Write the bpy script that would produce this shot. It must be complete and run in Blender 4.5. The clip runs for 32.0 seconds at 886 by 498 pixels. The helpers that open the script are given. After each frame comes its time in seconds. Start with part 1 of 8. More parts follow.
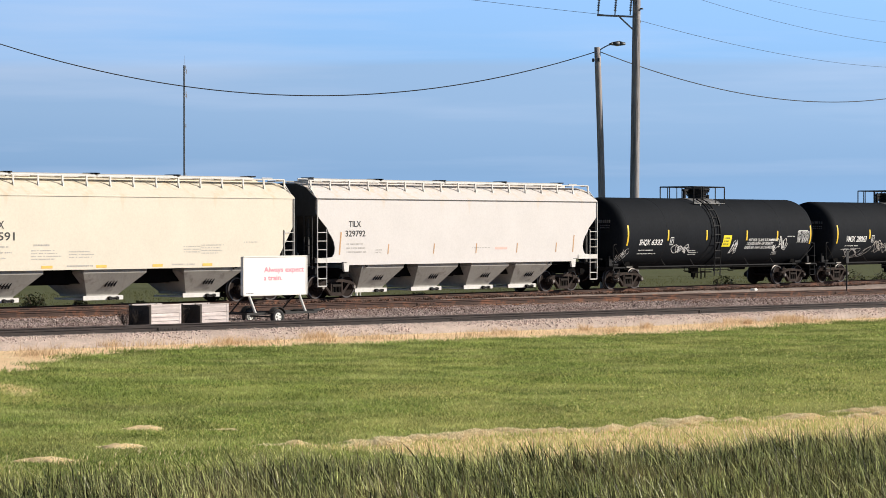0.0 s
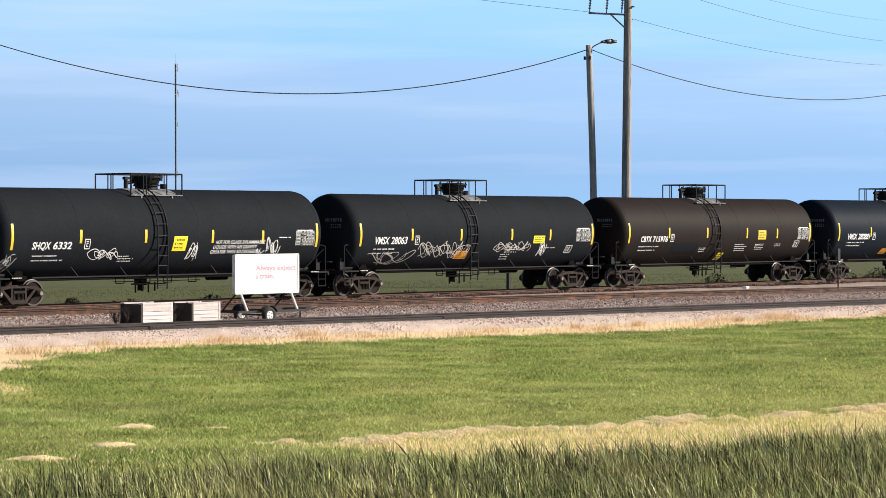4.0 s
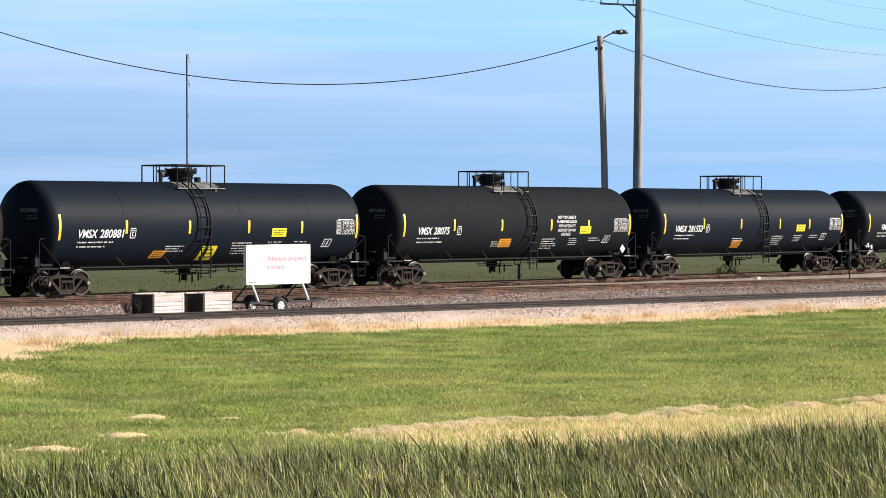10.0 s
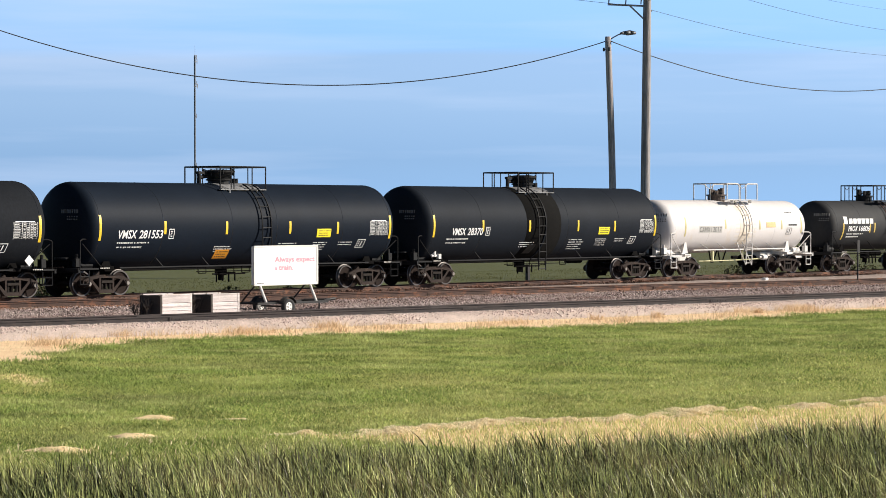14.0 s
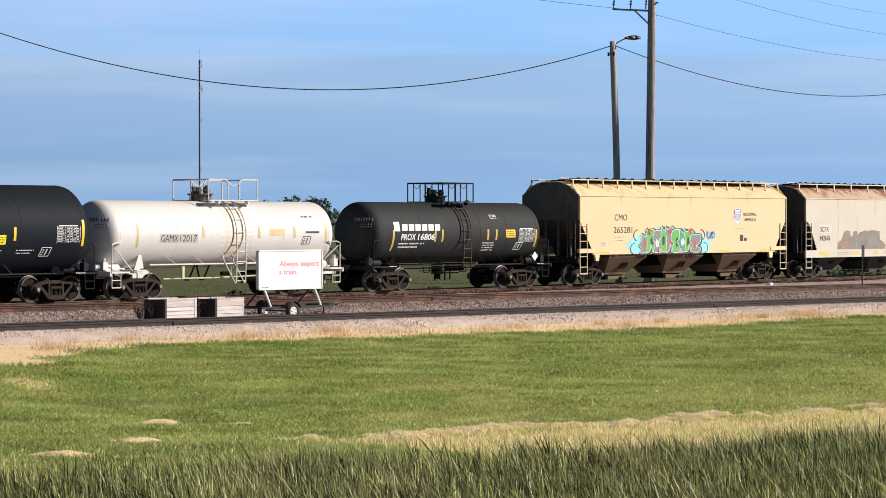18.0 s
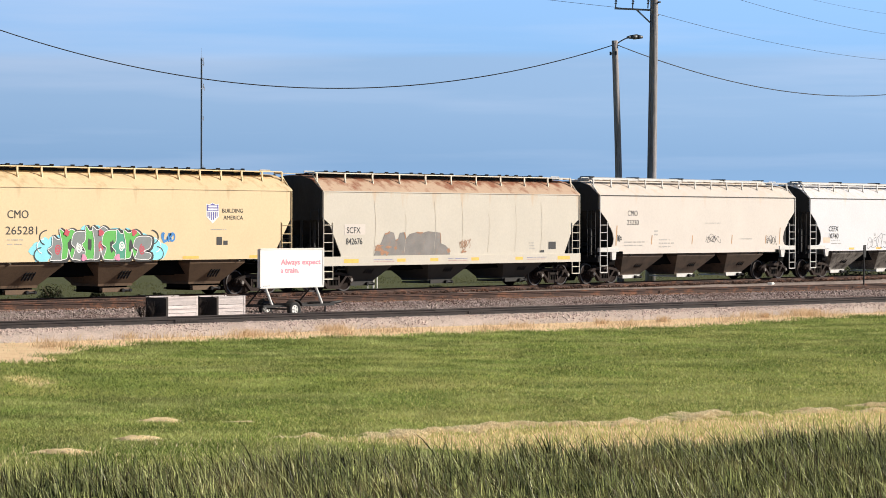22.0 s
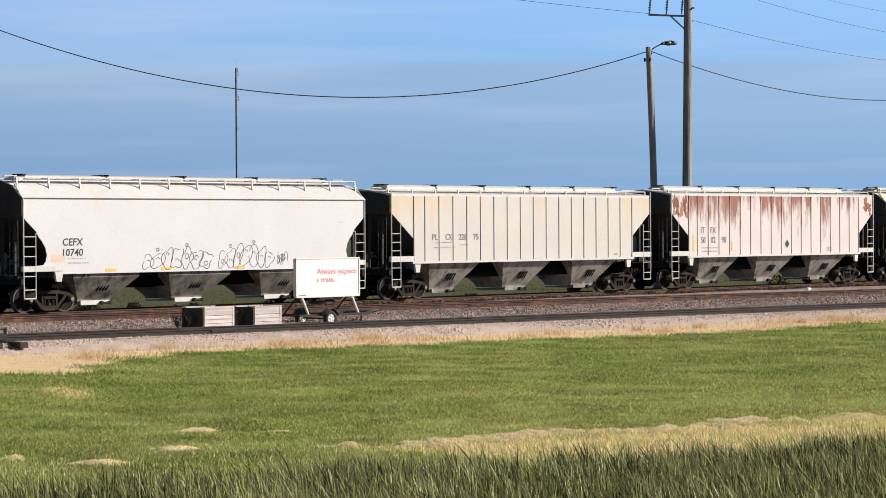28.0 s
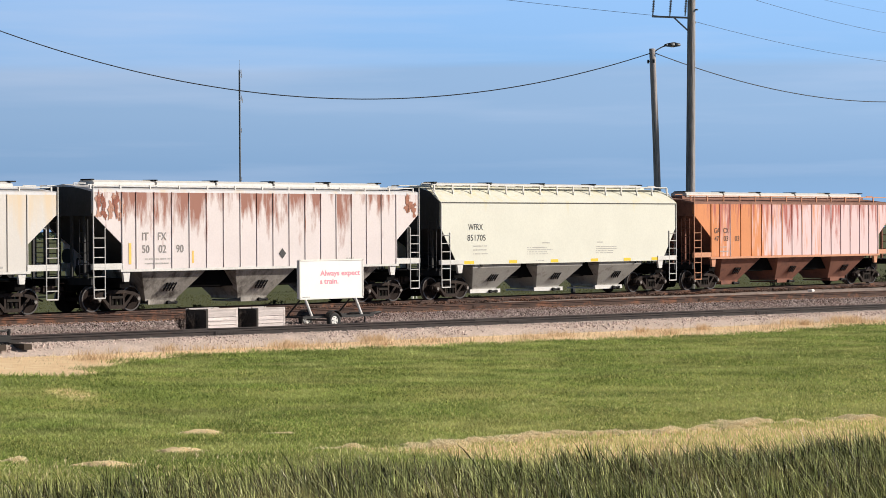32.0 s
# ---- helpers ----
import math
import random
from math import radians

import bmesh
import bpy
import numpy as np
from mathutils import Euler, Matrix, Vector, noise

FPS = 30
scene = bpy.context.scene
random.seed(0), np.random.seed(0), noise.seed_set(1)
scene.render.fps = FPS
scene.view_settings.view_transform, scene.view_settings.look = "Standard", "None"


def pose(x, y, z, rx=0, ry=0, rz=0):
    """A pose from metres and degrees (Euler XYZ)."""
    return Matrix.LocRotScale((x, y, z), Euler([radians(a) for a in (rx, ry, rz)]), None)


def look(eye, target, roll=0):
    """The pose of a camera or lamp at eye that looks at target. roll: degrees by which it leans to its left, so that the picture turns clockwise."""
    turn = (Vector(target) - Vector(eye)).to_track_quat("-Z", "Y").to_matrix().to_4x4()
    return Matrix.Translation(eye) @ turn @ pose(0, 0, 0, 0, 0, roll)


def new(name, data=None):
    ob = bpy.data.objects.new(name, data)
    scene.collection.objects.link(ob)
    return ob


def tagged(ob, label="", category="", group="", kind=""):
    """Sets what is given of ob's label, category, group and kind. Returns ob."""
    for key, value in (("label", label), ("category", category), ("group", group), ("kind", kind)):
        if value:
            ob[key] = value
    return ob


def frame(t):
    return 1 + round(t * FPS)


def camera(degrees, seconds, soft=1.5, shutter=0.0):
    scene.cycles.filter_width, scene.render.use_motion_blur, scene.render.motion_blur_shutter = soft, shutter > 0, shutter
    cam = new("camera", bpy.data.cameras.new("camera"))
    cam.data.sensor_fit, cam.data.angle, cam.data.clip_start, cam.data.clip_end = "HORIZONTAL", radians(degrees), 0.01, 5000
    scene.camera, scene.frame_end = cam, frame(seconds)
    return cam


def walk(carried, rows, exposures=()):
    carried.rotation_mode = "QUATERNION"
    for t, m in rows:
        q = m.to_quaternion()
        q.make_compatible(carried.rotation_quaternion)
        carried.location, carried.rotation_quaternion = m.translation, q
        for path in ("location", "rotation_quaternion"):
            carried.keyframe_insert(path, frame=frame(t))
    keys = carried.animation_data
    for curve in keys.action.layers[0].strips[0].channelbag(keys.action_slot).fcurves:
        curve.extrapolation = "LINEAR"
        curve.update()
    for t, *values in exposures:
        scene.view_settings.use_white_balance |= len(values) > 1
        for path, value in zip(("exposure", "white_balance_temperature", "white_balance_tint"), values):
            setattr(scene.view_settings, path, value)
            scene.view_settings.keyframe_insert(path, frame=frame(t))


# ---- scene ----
cam = camera(20.503, 32.0, soft=0.7)
EYE = (0.0, 0.0, 2.9)


def aim(azimuth, tilt, roll):
    a, e = radians(azimuth), radians(tilt)
    far = (EYE[0] + 80 * math.cos(a) * math.cos(e), EYE[1] + 80 * math.sin(a) * math.cos(e), EYE[2] + 80 * math.sin(e))
    return look(EYE, far, roll)


walk(cam, [
    (0.0, aim(41.1687, -0.5419, 0.000)),
    (0.5, aim(41.1490, -0.5511, -0.034)),
    (1.0, aim(41.1123, -0.5552, -0.037)),
    (1.5, aim(41.0683, -0.5542, -0.006)),
    (2.0, aim(41.0194, -0.5423, -0.012)),
    (2.5, aim(40.9867, -0.5369, 0.033)),
    (3.0, aim(40.9623, -0.5365, 0.047)),
    (3.5, aim(40.9586, -0.5544, -0.011)),
    (5.5, aim(41.0117, -0.6938, -0.065)),
    (6.0, aim(41.0195, -0.6932, -0.048)),
    (6.5, aim(41.0519, -0.6939, -0.068)),
    (7.0, aim(41.0802, -0.7042, -0.017)),
    (7.5, aim(41.1039, -0.7234, 0.012)),
    (8.0, aim(41.1331, -0.7453, -0.031)),
    (8.5, aim(41.1528, -0.7606, -0.002)),
    (9.0, aim(41.1728, -0.7655, -0.034)),
    (9.5, aim(41.2058, -0.7731, -0.022)),
    (10.0, aim(41.2379, -0.8066, -0.046)),
    (10.5, aim(41.2587, -0.8208, -0.113)),
    (11.0, aim(41.2707, -0.8410, -0.126)),
    (11.5, aim(41.2985, -0.8559, -0.076)),
    (12.0, aim(41.3355, -0.8515, -0.072)),
    (12.5, aim(41.3802, -0.8437, -0.075)),
    (13.0, aim(41.4161, -0.8232, -0.063)),
    (13.5, aim(41.4201, -0.7951, -0.076)),
    (14.0, aim(41.4200, -0.7859, -0.045)),
    (14.5, aim(41.4122, -0.7833, -0.087)),
    (16.5, aim(41.4610, -0.7251, -0.045)),
    (17.0, aim(41.4808, -0.7088, -0.039)),
    (17.5, aim(41.5011, -0.6891, -0.042)),
    (18.0, aim(41.5252, -0.6791, 0.016)),
    (18.5, aim(41.5493, -0.6752, 0.015)),
    (19.0, aim(41.5693, -0.6782, 0.046)),
    (19.5, aim(41.5774, -0.6777, 0.061)),
    (20.0, aim(41.5691, -0.6726, 0.088)),
    (20.5, aim(41.5490, -0.6727, 0.086)),
    (21.0, aim(41.5328, -0.6777, 0.181)),
    (21.5, aim(41.5448, -0.6954, 0.148)),
    (22.0, aim(41.5609, -0.7069, 0.161)),
    (22.5, aim(41.5568, -0.6982, 0.187)),
    (23.0, aim(41.5686, -0.6805, 0.220)),
    (23.5, aim(41.5768, -0.6607, 0.219)),
    (24.0, aim(41.5851, -0.6534, 0.198)),
    (24.5, aim(41.6138, -0.6345, 0.152)),
    (25.0, aim(41.6545, -0.6138, 0.152)),
    (25.5, aim(41.7113, -0.5610, 0.161)),
    (27.5, aim(42.2744, -0.4616, -0.166)),
    (28.0, aim(42.3926, -0.5155, -0.326)),
    (28.5, aim(42.4620, -0.5677, -0.443)),
    (29.0, aim(42.5143, -0.6038, -0.429)),
    (29.5, aim(42.5142, -0.5867, -0.398)),
    (30.0, aim(42.4977, -0.5541, -0.387)),
    (30.5, aim(42.4740, -0.5093, -0.393)),
    (31.0, aim(42.4739, -0.4924, -0.358)),
    (31.5, aim(42.4695, -0.4747, -0.317)),
    (32.0, aim(42.4738, -0.4752, -0.332)),
], exposures=[(0, 0.54), (1, 0.56), (2, 0.65), (3, 0.76), (6, 0.92), (9, 0.92), (13, 0.77), (16, 0.66), (18, 0.56), (23, 0.54), (28, 0.43), (32, 0.45)])

# ---- light ----
SUN_AZ, SUN_EL = -46.0, 27.0
world = bpy.data.worlds.new("sky")
scene.world = world
world.use_nodes = True
wn = world.node_tree
bg = wn.nodes["Background"]
sky = wn.nodes.new("ShaderNodeTexSky")
sky.sky_type = "NISHITA"
sky.sun_disc = False
sky.sun_elevation = radians(SUN_EL)
sky.sun_rotation = radians(90 - SUN_AZ)
sky.air_density, sky.dust_density, sky.ozone_density = 1.0, 0.2, 4.0
# the low sky: clear blue with thin drifting streaks of cloud
geo = wn.nodes.new("ShaderNodeTexCoord")
sepw = wn.nodes.new("ShaderNodeSeparateXYZ")
wn.links.new(geo.outputs["Generated"], sepw.inputs[0])
ramp = wn.nodes.new("ShaderNodeValToRGB")
ramp.color_ramp.elements[0].position, ramp.color_ramp.elements[0].color = 0.0, (0.19, 0.325, 0.525, 1)
ramp.color_ramp.elements[1].position, ramp.color_ramp.elements[1].color = 1.0, (0.232, 0.41, 0.69, 1)
for pos, col in ((0.22, (0.182, 0.302, 0.480, 1)), (0.45, (0.222, 0.343, 0.520, 1)), (0.645, (0.229, 0.354, 0.540, 1)), (0.685, (0.210, 0.378, 0.625, 1)), (0.82, (0.222, 0.395, 0.66, 1))):
    el = ramp.color_ramp.elements.new(pos)
    el.color = col
rise = wn.nodes.new("ShaderNodeMapRange")
rise.inputs[1].default_value, rise.inputs[2].default_value = 0.0, 0.10
wn.links.new(sepw.outputs["Z"], rise.inputs[0])
wmap = wn.nodes.new("ShaderNodeMapping")
wmap.inputs["Scale"].default_value = (2.2, 2.2, 34.0)
wn.links.new(geo.outputs["Generated"], wmap.inputs[0])
wnoise = wn.nodes.new("ShaderNodeTexNoise")
wnoise.inputs["Scale"].default_value, wnoise.inputs["Detail"].default_value, wnoise.inputs["Roughness"].default_value = 1.6, 5, 0.5
wn.links.new(wmap.outputs[0], wnoise.inputs[0])
shift = wn.nodes.new("ShaderNodeMath")
shift.operation = "MULTIPLY_ADD"
shift.inputs[1].default_value, shift.inputs[2].default_value = 0.09, -0.045
wn.links.new(wnoise.outputs[0], shift.inputs[0])
addr = wn.nodes.new("ShaderNodeMath")
wn.links.new(rise.outputs[0], addr.inputs[0])
wn.links.new(shift.outputs[0], addr.inputs[1])
wn.links.new(addr.outputs[0], ramp.inputs[0])
cloud = wn.nodes.new("ShaderNodeMapRange")
cloud.inputs[1].default_value, cloud.inputs[2].default_value = 0.47, 0.76
cloud.inputs[4].default_value = 0.50
wn.links.new(wnoise.outputs[0], cloud.inputs[0])
cmix = wn.nodes.new("ShaderNodeMix")
cmix.data_type = "RGBA"
cmix.inputs["B"].default_value = (0.42, 0.495, 0.64, 1)
wn.links.new(cloud.outputs[0], cmix.inputs["Factor"])
wn.links.new(ramp.outputs[0], cmix.inputs["A"])
high = wn.nodes.new("ShaderNodeMapRange")
high.inputs[1].default_value, high.inputs[2].default_value = 0.13, 0.30
wn.links.new(sepw.outputs["Z"], high.inputs[0])
dim = wn.nodes.new("ShaderNodeVectorMath")
dim.operation = "SCALE"
dim.inputs["Scale"].default_value = 0.012
wn.links.new(sky.outputs[0], dim.inputs[0])
smix = wn.nodes.new("ShaderNodeMix")
smix.data_type = "RGBA"
wn.links.new(high.outputs[0], smix.inputs["Factor"])
wn.links.new(cmix.outputs["Result"], smix.inputs["A"])
wn.links.new(dim.outputs[0], smix.inputs["B"])
# brighter towards the sun's side
lean = wn.nodes.new("ShaderNodeVectorMath")
lean.operation = "DOT_PRODUCT"
lean.inputs[1].default_value = (math.cos(radians(SUN_AZ)), math.sin(radians(SUN_AZ)), 0)
wn.links.new(geo.outputs["Generated"], lean.inputs[0])
gain = wn.nodes.new("ShaderNodeMapRange")
gain.inputs[1].default_value, gain.inputs[2].default_value = -0.25, 0.35
gain.inputs[3].default_value, gain.inputs[4].default_value = 0.91, 1.13
wn.links.new(lean.outputs["Value"], gain.inputs[0])
tinted = wn.nodes.new("ShaderNodeVectorMath")
tinted.operation = "SCALE"
wn.links.new(smix.outputs["Result"], tinted.inputs[0])
wn.links.new(gain.outputs[0], tinted.inputs["Scale"])
wn.links.new(tinted.outputs[0], bg.inputs[0])
bg.inputs[1].default_value = 1.0
sun_data = bpy.data.lights.new("sun", "SUN")
sun_data.energy, sun_data.angle, sun_data.color = 4.4, radians(0.5), (1.0, 0.92, 0.81)
sun = new("sun", sun_data)
sun.matrix_world = look((0, 0, 0), (-math.cos(radians(SUN_AZ)) * math.cos(radians(SUN_EL)),
                                    -math.sin(radians(SUN_AZ)) * math.cos(radians(SUN_EL)), -math.sin(radians(SUN_EL))))
sun.location = (60, -60, 80)

# ---- mesh helpers ----


def mesh_of(bm, name, smooth=False):
    me = bpy.data.meshes.new(name)
    bm.normal_update()
    if smooth:
        for fc in bm.faces:
            fc.smooth = True
    bm.to_mesh(me)
    bm.free()
    return me


def part(name, bm, material, parent=None, label="", smooth=False):
    me = mesh_of(bm, name, smooth)
    me.materials.append(material)
    ob = new(name, me)
    if parent is not None:
        ob.parent = parent
    if label:
        tagged(ob, label)
    return ob


def thing(name, label, category, group="", kind="", at=None):
    ob = new(name)
    ob.empty_display_size = 0.2
    tagged(ob, label, category, group, kind)
    if at is not None:
        ob.matrix_basis = at
    return ob


def box(bm, c, s, m=None):
    x, y, z = s[0] / 2, s[1] / 2, s[2] / 2
    pts = [(-x, -y, -z), (x, -y, -z), (x, y, -z), (-x, y, -z), (-x, -y, z), (x, -y, z), (x, y, z), (-x, y, z)]
    vs = []
    for p in pts:
        v = Vector(p)
        if m is not None:
            v = m @ v
        vs.append(bm.verts.new(v + Vector(c)))
    for q in ((0, 3, 2, 1), (4, 5, 6, 7), (0, 1, 5, 4), (1, 2, 6, 5), (2, 3, 7, 6), (3, 0, 4, 7)):
        bm.faces.new([vs[i] for i in q])
    return vs


def rod(bm, a, b, r, n=6, r2=None):
    """A round bar from a to b."""
    a, b = Vector(a), Vector(b)
    d = (b - a).normalized()
    u = d.orthogonal().normalized()
    w = d.cross(u)
    r2 = r if r2 is None else r2
    ra = [bm.verts.new(a + r * (math.cos(t) * u + math.sin(t) * w)) for t in [2 * math.pi * i / n for i in range(n)]]
    rb = [bm.verts.new(b + r2 * (math.cos(t) * u + math.sin(t) * w)) for t in [2 * math.pi * i / n for i in range(n)]]
    for i in range(n):
        bm.faces.new((ra[i], ra[(i + 1) % n], rb[(i + 1) % n], rb[i]))
    bm.faces.new(ra[::-1])
    bm.faces.new(rb)


def pipe(bm, pts, r, n=6):
    for a, b in zip(pts[:-1], pts[1:]):
        rod(bm, a, b, r, n)


def loft(bm, rings, cap=True, close=True):
    """Skin between rings of equal length."""
    vr = [[bm.verts.new(p) for p in ring] for ring in rings]
    for a, b in zip(vr[:-1], vr[1:]):
        n = len(a)
        for i in range(n if close else n - 1):
            bm.faces.new((a[i], a[(i + 1) % n], b[(i + 1) % n], b[i]))
    if cap:
        bm.faces.new(vr[0][::-1])
        bm.faces.new(vr[-1])
    return vr


def prism(bm, outline, y0, y1):
    """Outline in x, z pushed from y0 to y1."""
    a = [bm.verts.new((x, y0, z)) for x, z in outline]
    b = [bm.verts.new((x, y1, z)) for x, z in outline]
    n = len(a)
    for i in range(n):
        bm.faces.new((a[i], b[i], b[(i + 1) % n], a[(i + 1) % n]))
    bm.faces.new(a)
    bm.faces.new(b[::-1])


def disc_y(bm, c, r, y0, y1, n=20):
    """A wheel-like disc round the y axis."""
    prism_pts = [(c[0] + r * math.cos(2 * math.pi * i / n), c[1] + r * math.sin(2 * math.pi * i / n)) for i in range(n)]
    prism(bm, prism_pts, y0, y1)


# ---- materials ----


def mat(name, color, rough=0.7, metal=0.0, vary=0.15, scale=3.0, bump=0.0, fine=40.0, dirt=None, dirt_amount=0.0, stretch=(1, 1, 1), per_object=0.0):
    """Base colour with large and small variation, optional dirt and relief."""
    m = bpy.data.materials.new(name)
    m.use_nodes = True
    nt = m.node_tree
    bs = nt.nodes["Principled BSDF"]
    bs.inputs["Roughness"].default_value = rough
    bs.inputs["Metallic"].default_value = metal
    tc = nt.nodes.new("ShaderNodeTexCoord")
    mp = nt.nodes.new("ShaderNodeMapping")
    mp.inputs["Scale"].default_value = stretch
    nt.links.new(tc.outputs["Object"], mp.inputs[0])
    n1 = nt.nodes.new("ShaderNodeTexNoise")
    n1.inputs["Scale"].default_value = scale
    n1.inputs["Detail"].default_value = 5
    n2 = nt.nodes.new("ShaderNodeTexNoise")
    n2.inputs["Scale"].default_value = fine
    n2.inputs["Detail"].default_value = 3
    nt.links.new(mp.outputs[0], n1.inputs[0])
    nt.links.new(mp.outputs[0], n2.inputs[0])
    add = nt.nodes.new("ShaderNodeMath")
    add.operation = "ADD"
    nt.links.new(n1.outputs[0], add.inputs[0])
    nt.links.new(n2.outputs[0], add.inputs[1])
    rg = nt.nodes.new("ShaderNodeMapRange")
    rg.inputs[1].default_value, rg.inputs[2].default_value = 0.6, 1.4
    rg.inputs[3].default_value, rg.inputs[4].default_value = 1 - vary, 1 + vary
    nt.links.new(add.outputs[0], rg.inputs[0])
    mul = nt.nodes.new("ShaderNodeVectorMath")
    mul.operation = "SCALE"
    mul.inputs[0].default_value = color
    nt.links.new(rg.outputs[0], mul.inputs["Scale"])
    out = mul.outputs[0]
    if per_object:
        oi = nt.nodes.new("ShaderNodeObjectInfo")
        r2 = nt.nodes.new("ShaderNodeMapRange")
        r2.inputs[3].default_value, r2.inputs[4].default_value = 1 - per_object, 1 + per_object
        nt.links.new(oi.outputs["Random"], r2.inputs[0])
        ml2 = nt.nodes.new("ShaderNodeVectorMath")
        ml2.operation = "SCALE"
        nt.links.new(out, ml2.inputs[0])
        nt.links.new(r2.outputs[0], ml2.inputs["Scale"])
        out = ml2.outputs[0]
    if dirt is not None:
        n3 = nt.nodes.new("ShaderNodeTexNoise")
        n3.inputs["Scale"].default_value = scale * 2.3
        n3.inputs["Detail"].default_value = 8
        n3.inputs["Roughness"].default_value = 0.65
        nt.links.new(mp.outputs[0], n3.inputs[0])
        r3 = nt.nodes.new("ShaderNodeMapRange")
        r3.inputs[1].default_value, r3.inputs[2].default_value = 0.62 - 0.25 * dirt_amount, 0.82 - 0.2 * dirt_amount
        r3.inputs[4].default_value = min(1.0, 0.5 + dirt_amount)
        nt.links.new(n3.outputs[0], r3.inputs[0])
        mx = nt.nodes.new("ShaderNodeMix")
        mx.data_type = "RGBA"
        mx.inputs["B"].default_value = (*dirt, 1)
        nt.links.new(r3.outputs[0], mx.inputs["Factor"])
        nt.links.new(out, mx.inputs["A"])
        out = mx.outputs["Result"]
    nt.links.new(out, bs.inputs["Base Color"])
    if bump:
        bp = nt.nodes.new("ShaderNodeBump")
        bp.inputs["Strength"].default_value = bump
        bp.inputs["Distance"].default_value = 0.02
        nt.links.new(n2.outputs[0], bp.inputs["Height"])
        nt.links.new(bp.outputs[0], bs.inputs["Normal"])
    return m

# ---- the plan ----
MAIN_Y = 68.6          # centre of the line that the train runs on, along x
SLANT = -0.147         # how the two nearer tracks run away from it
LAWN_Z, BED_Z = -0.6, -0.2


def mid_y(x):
    """Centre of the middle track."""
    return 64.9 + SLANT * (x - 56)


def near_y(x):
    """Centre of the nearest track."""
    return 56.6 + SLANT * (x - 46.7)


def edge_of(pts, x):
    for (xa, ya), (xb, yb) in zip(pts[:-1], pts[1:]):
        if x <= xb or (xb, yb) == pts[-1]:
            return ya + (yb - ya) * (x - xa) / (xb - xa)
    return pts[-1][1]


LAWN_EDGE = [(25, 53), (34, 50.4), (36.2, 47.4), (37.0, 45.9), (38.0, 46.2), (39.4, 47.9), (40.4, 48.7), (42.5, 50.3), (44.8, 51.1), (46.7, 51.4), (49.8, 50.4), (52.2, 49.2), (56.5, 48.5), (60.8, 47.6), (65.9, 47.1), (72.5, 47.1), (77.7, 46.5), (88, 45.6), (120, 41.4)]
STRAW_EDGE = [(14, 33.5), (23.4, 29.7), (28.6, 27.4), (33, 25.9), (37.2, 24.5), (40.4, 24.2), (60, 18.5)]
TALL_EDGE = [(8, 28.4), (18.6, 23.6), (22.1, 22.6), (26.9, 20.0), (30.9, 18.9), (45, 14.0)]
STRAW_HEAPS = [(28.4, 31.7, 0.42, 0.30), (25.9, 29.45, 0.45, 0.30), (29.3, 30.6, 0.26, 0.10), (23.4, 28.3, 0.5, 0.3)]

M_STONE = mat("ballast", (0.27, 0.215, 0.19), 0.95, 0, 0.45, 1.2, 1.0, 16.0, dirt=(0.12, 0.065, 0.045), dirt_amount=0.3)
M_PALE = mat("pale_gravel", (0.56, 0.45, 0.39), 0.95, 0, 0.3, 1.5, 1.0, 16.0)
M_RAIL = mat("rail_steel", (0.034, 0.026, 0.025), 0.8, 0.0, 0.4, 2.0, 0.2, 30.0, dirt=(0.085, 0.05, 0.042), dirt_amount=0.3)
M_RUST = mat("rusty_rail", (0.072, 0.039, 0.029), 0.8, 0.1, 0.6, 0.8, 0.2, 30.0, dirt=(0.33, 0.13, 0.06), dirt_amount=0.42)
M_TIE = mat("creosoted_tie", (0.055, 0.04, 0.03), 0.9, 0, 0.3, 3.0, 0.5, 30.0, stretch=(1, 6, 1), per_object=0.3)
M_POLE = mat("weathered_pole", (0.40, 0.36, 0.35), 0.9, 0, 0.5, 2.0, 0.8, 20.0, dirt=(0.08, 0.065, 0.06), dirt_amount=0.5, stretch=(4, 4, 0.10))
M_DARKPOLE = mat("dark_pole", (0.37, 0.345, 0.34), 0.9, 0, 0.55, 1.8, 0.8, 20.0, dirt=(0.05, 0.042, 0.04), dirt_amount=0.62, stretch=(3.5, 3.5, 0.08))
M_WIRE = mat("wire", (0.02, 0.02, 0.022), 0.6)
M_STEEL = mat("grey_steel", (0.27, 0.275, 0.30), 0.55, 0.15, 0.3, 4.0)
# leaf green lightened to carry the haze of distance
M_TREE = mat("far_leaves", (0.060, 0.088, 0.050), 0.9, 0, 0.4, 0.3, 0, 2.0)

# ---- ground ----


def axis(lo, hi, a, b, step):
    v = [a]
    d = step
    while v[0] > lo:
        v.insert(0, max(lo, v[0] - d))
        d *= 1.5
    while v[-1] < b:
        v.append(v[-1] + step)
    d = step
    while v[-1] < hi:
        v.append(min(hi, v[-1] + d))
        d *= 1.5
    return v


def smooth(a, b, v):
    t = max(0.0, min(1.0, (v - a) / (b - a)))
    return t * t * (3 - 2 * t)


def ground_z(x, y):
    return LAWN_Z + 0.035 * math.sin(x * 0.31 + 0.4 * y) * math.sin(y * 0.37)


def straw_wave(x):
    """How the edge of the straw wanders."""
    return 0.38 * math.sin(x * 1.35) + 0.28 * math.sin(x * 3.1 + 1.0) + 0.16 * math.sin(x * 7.3)


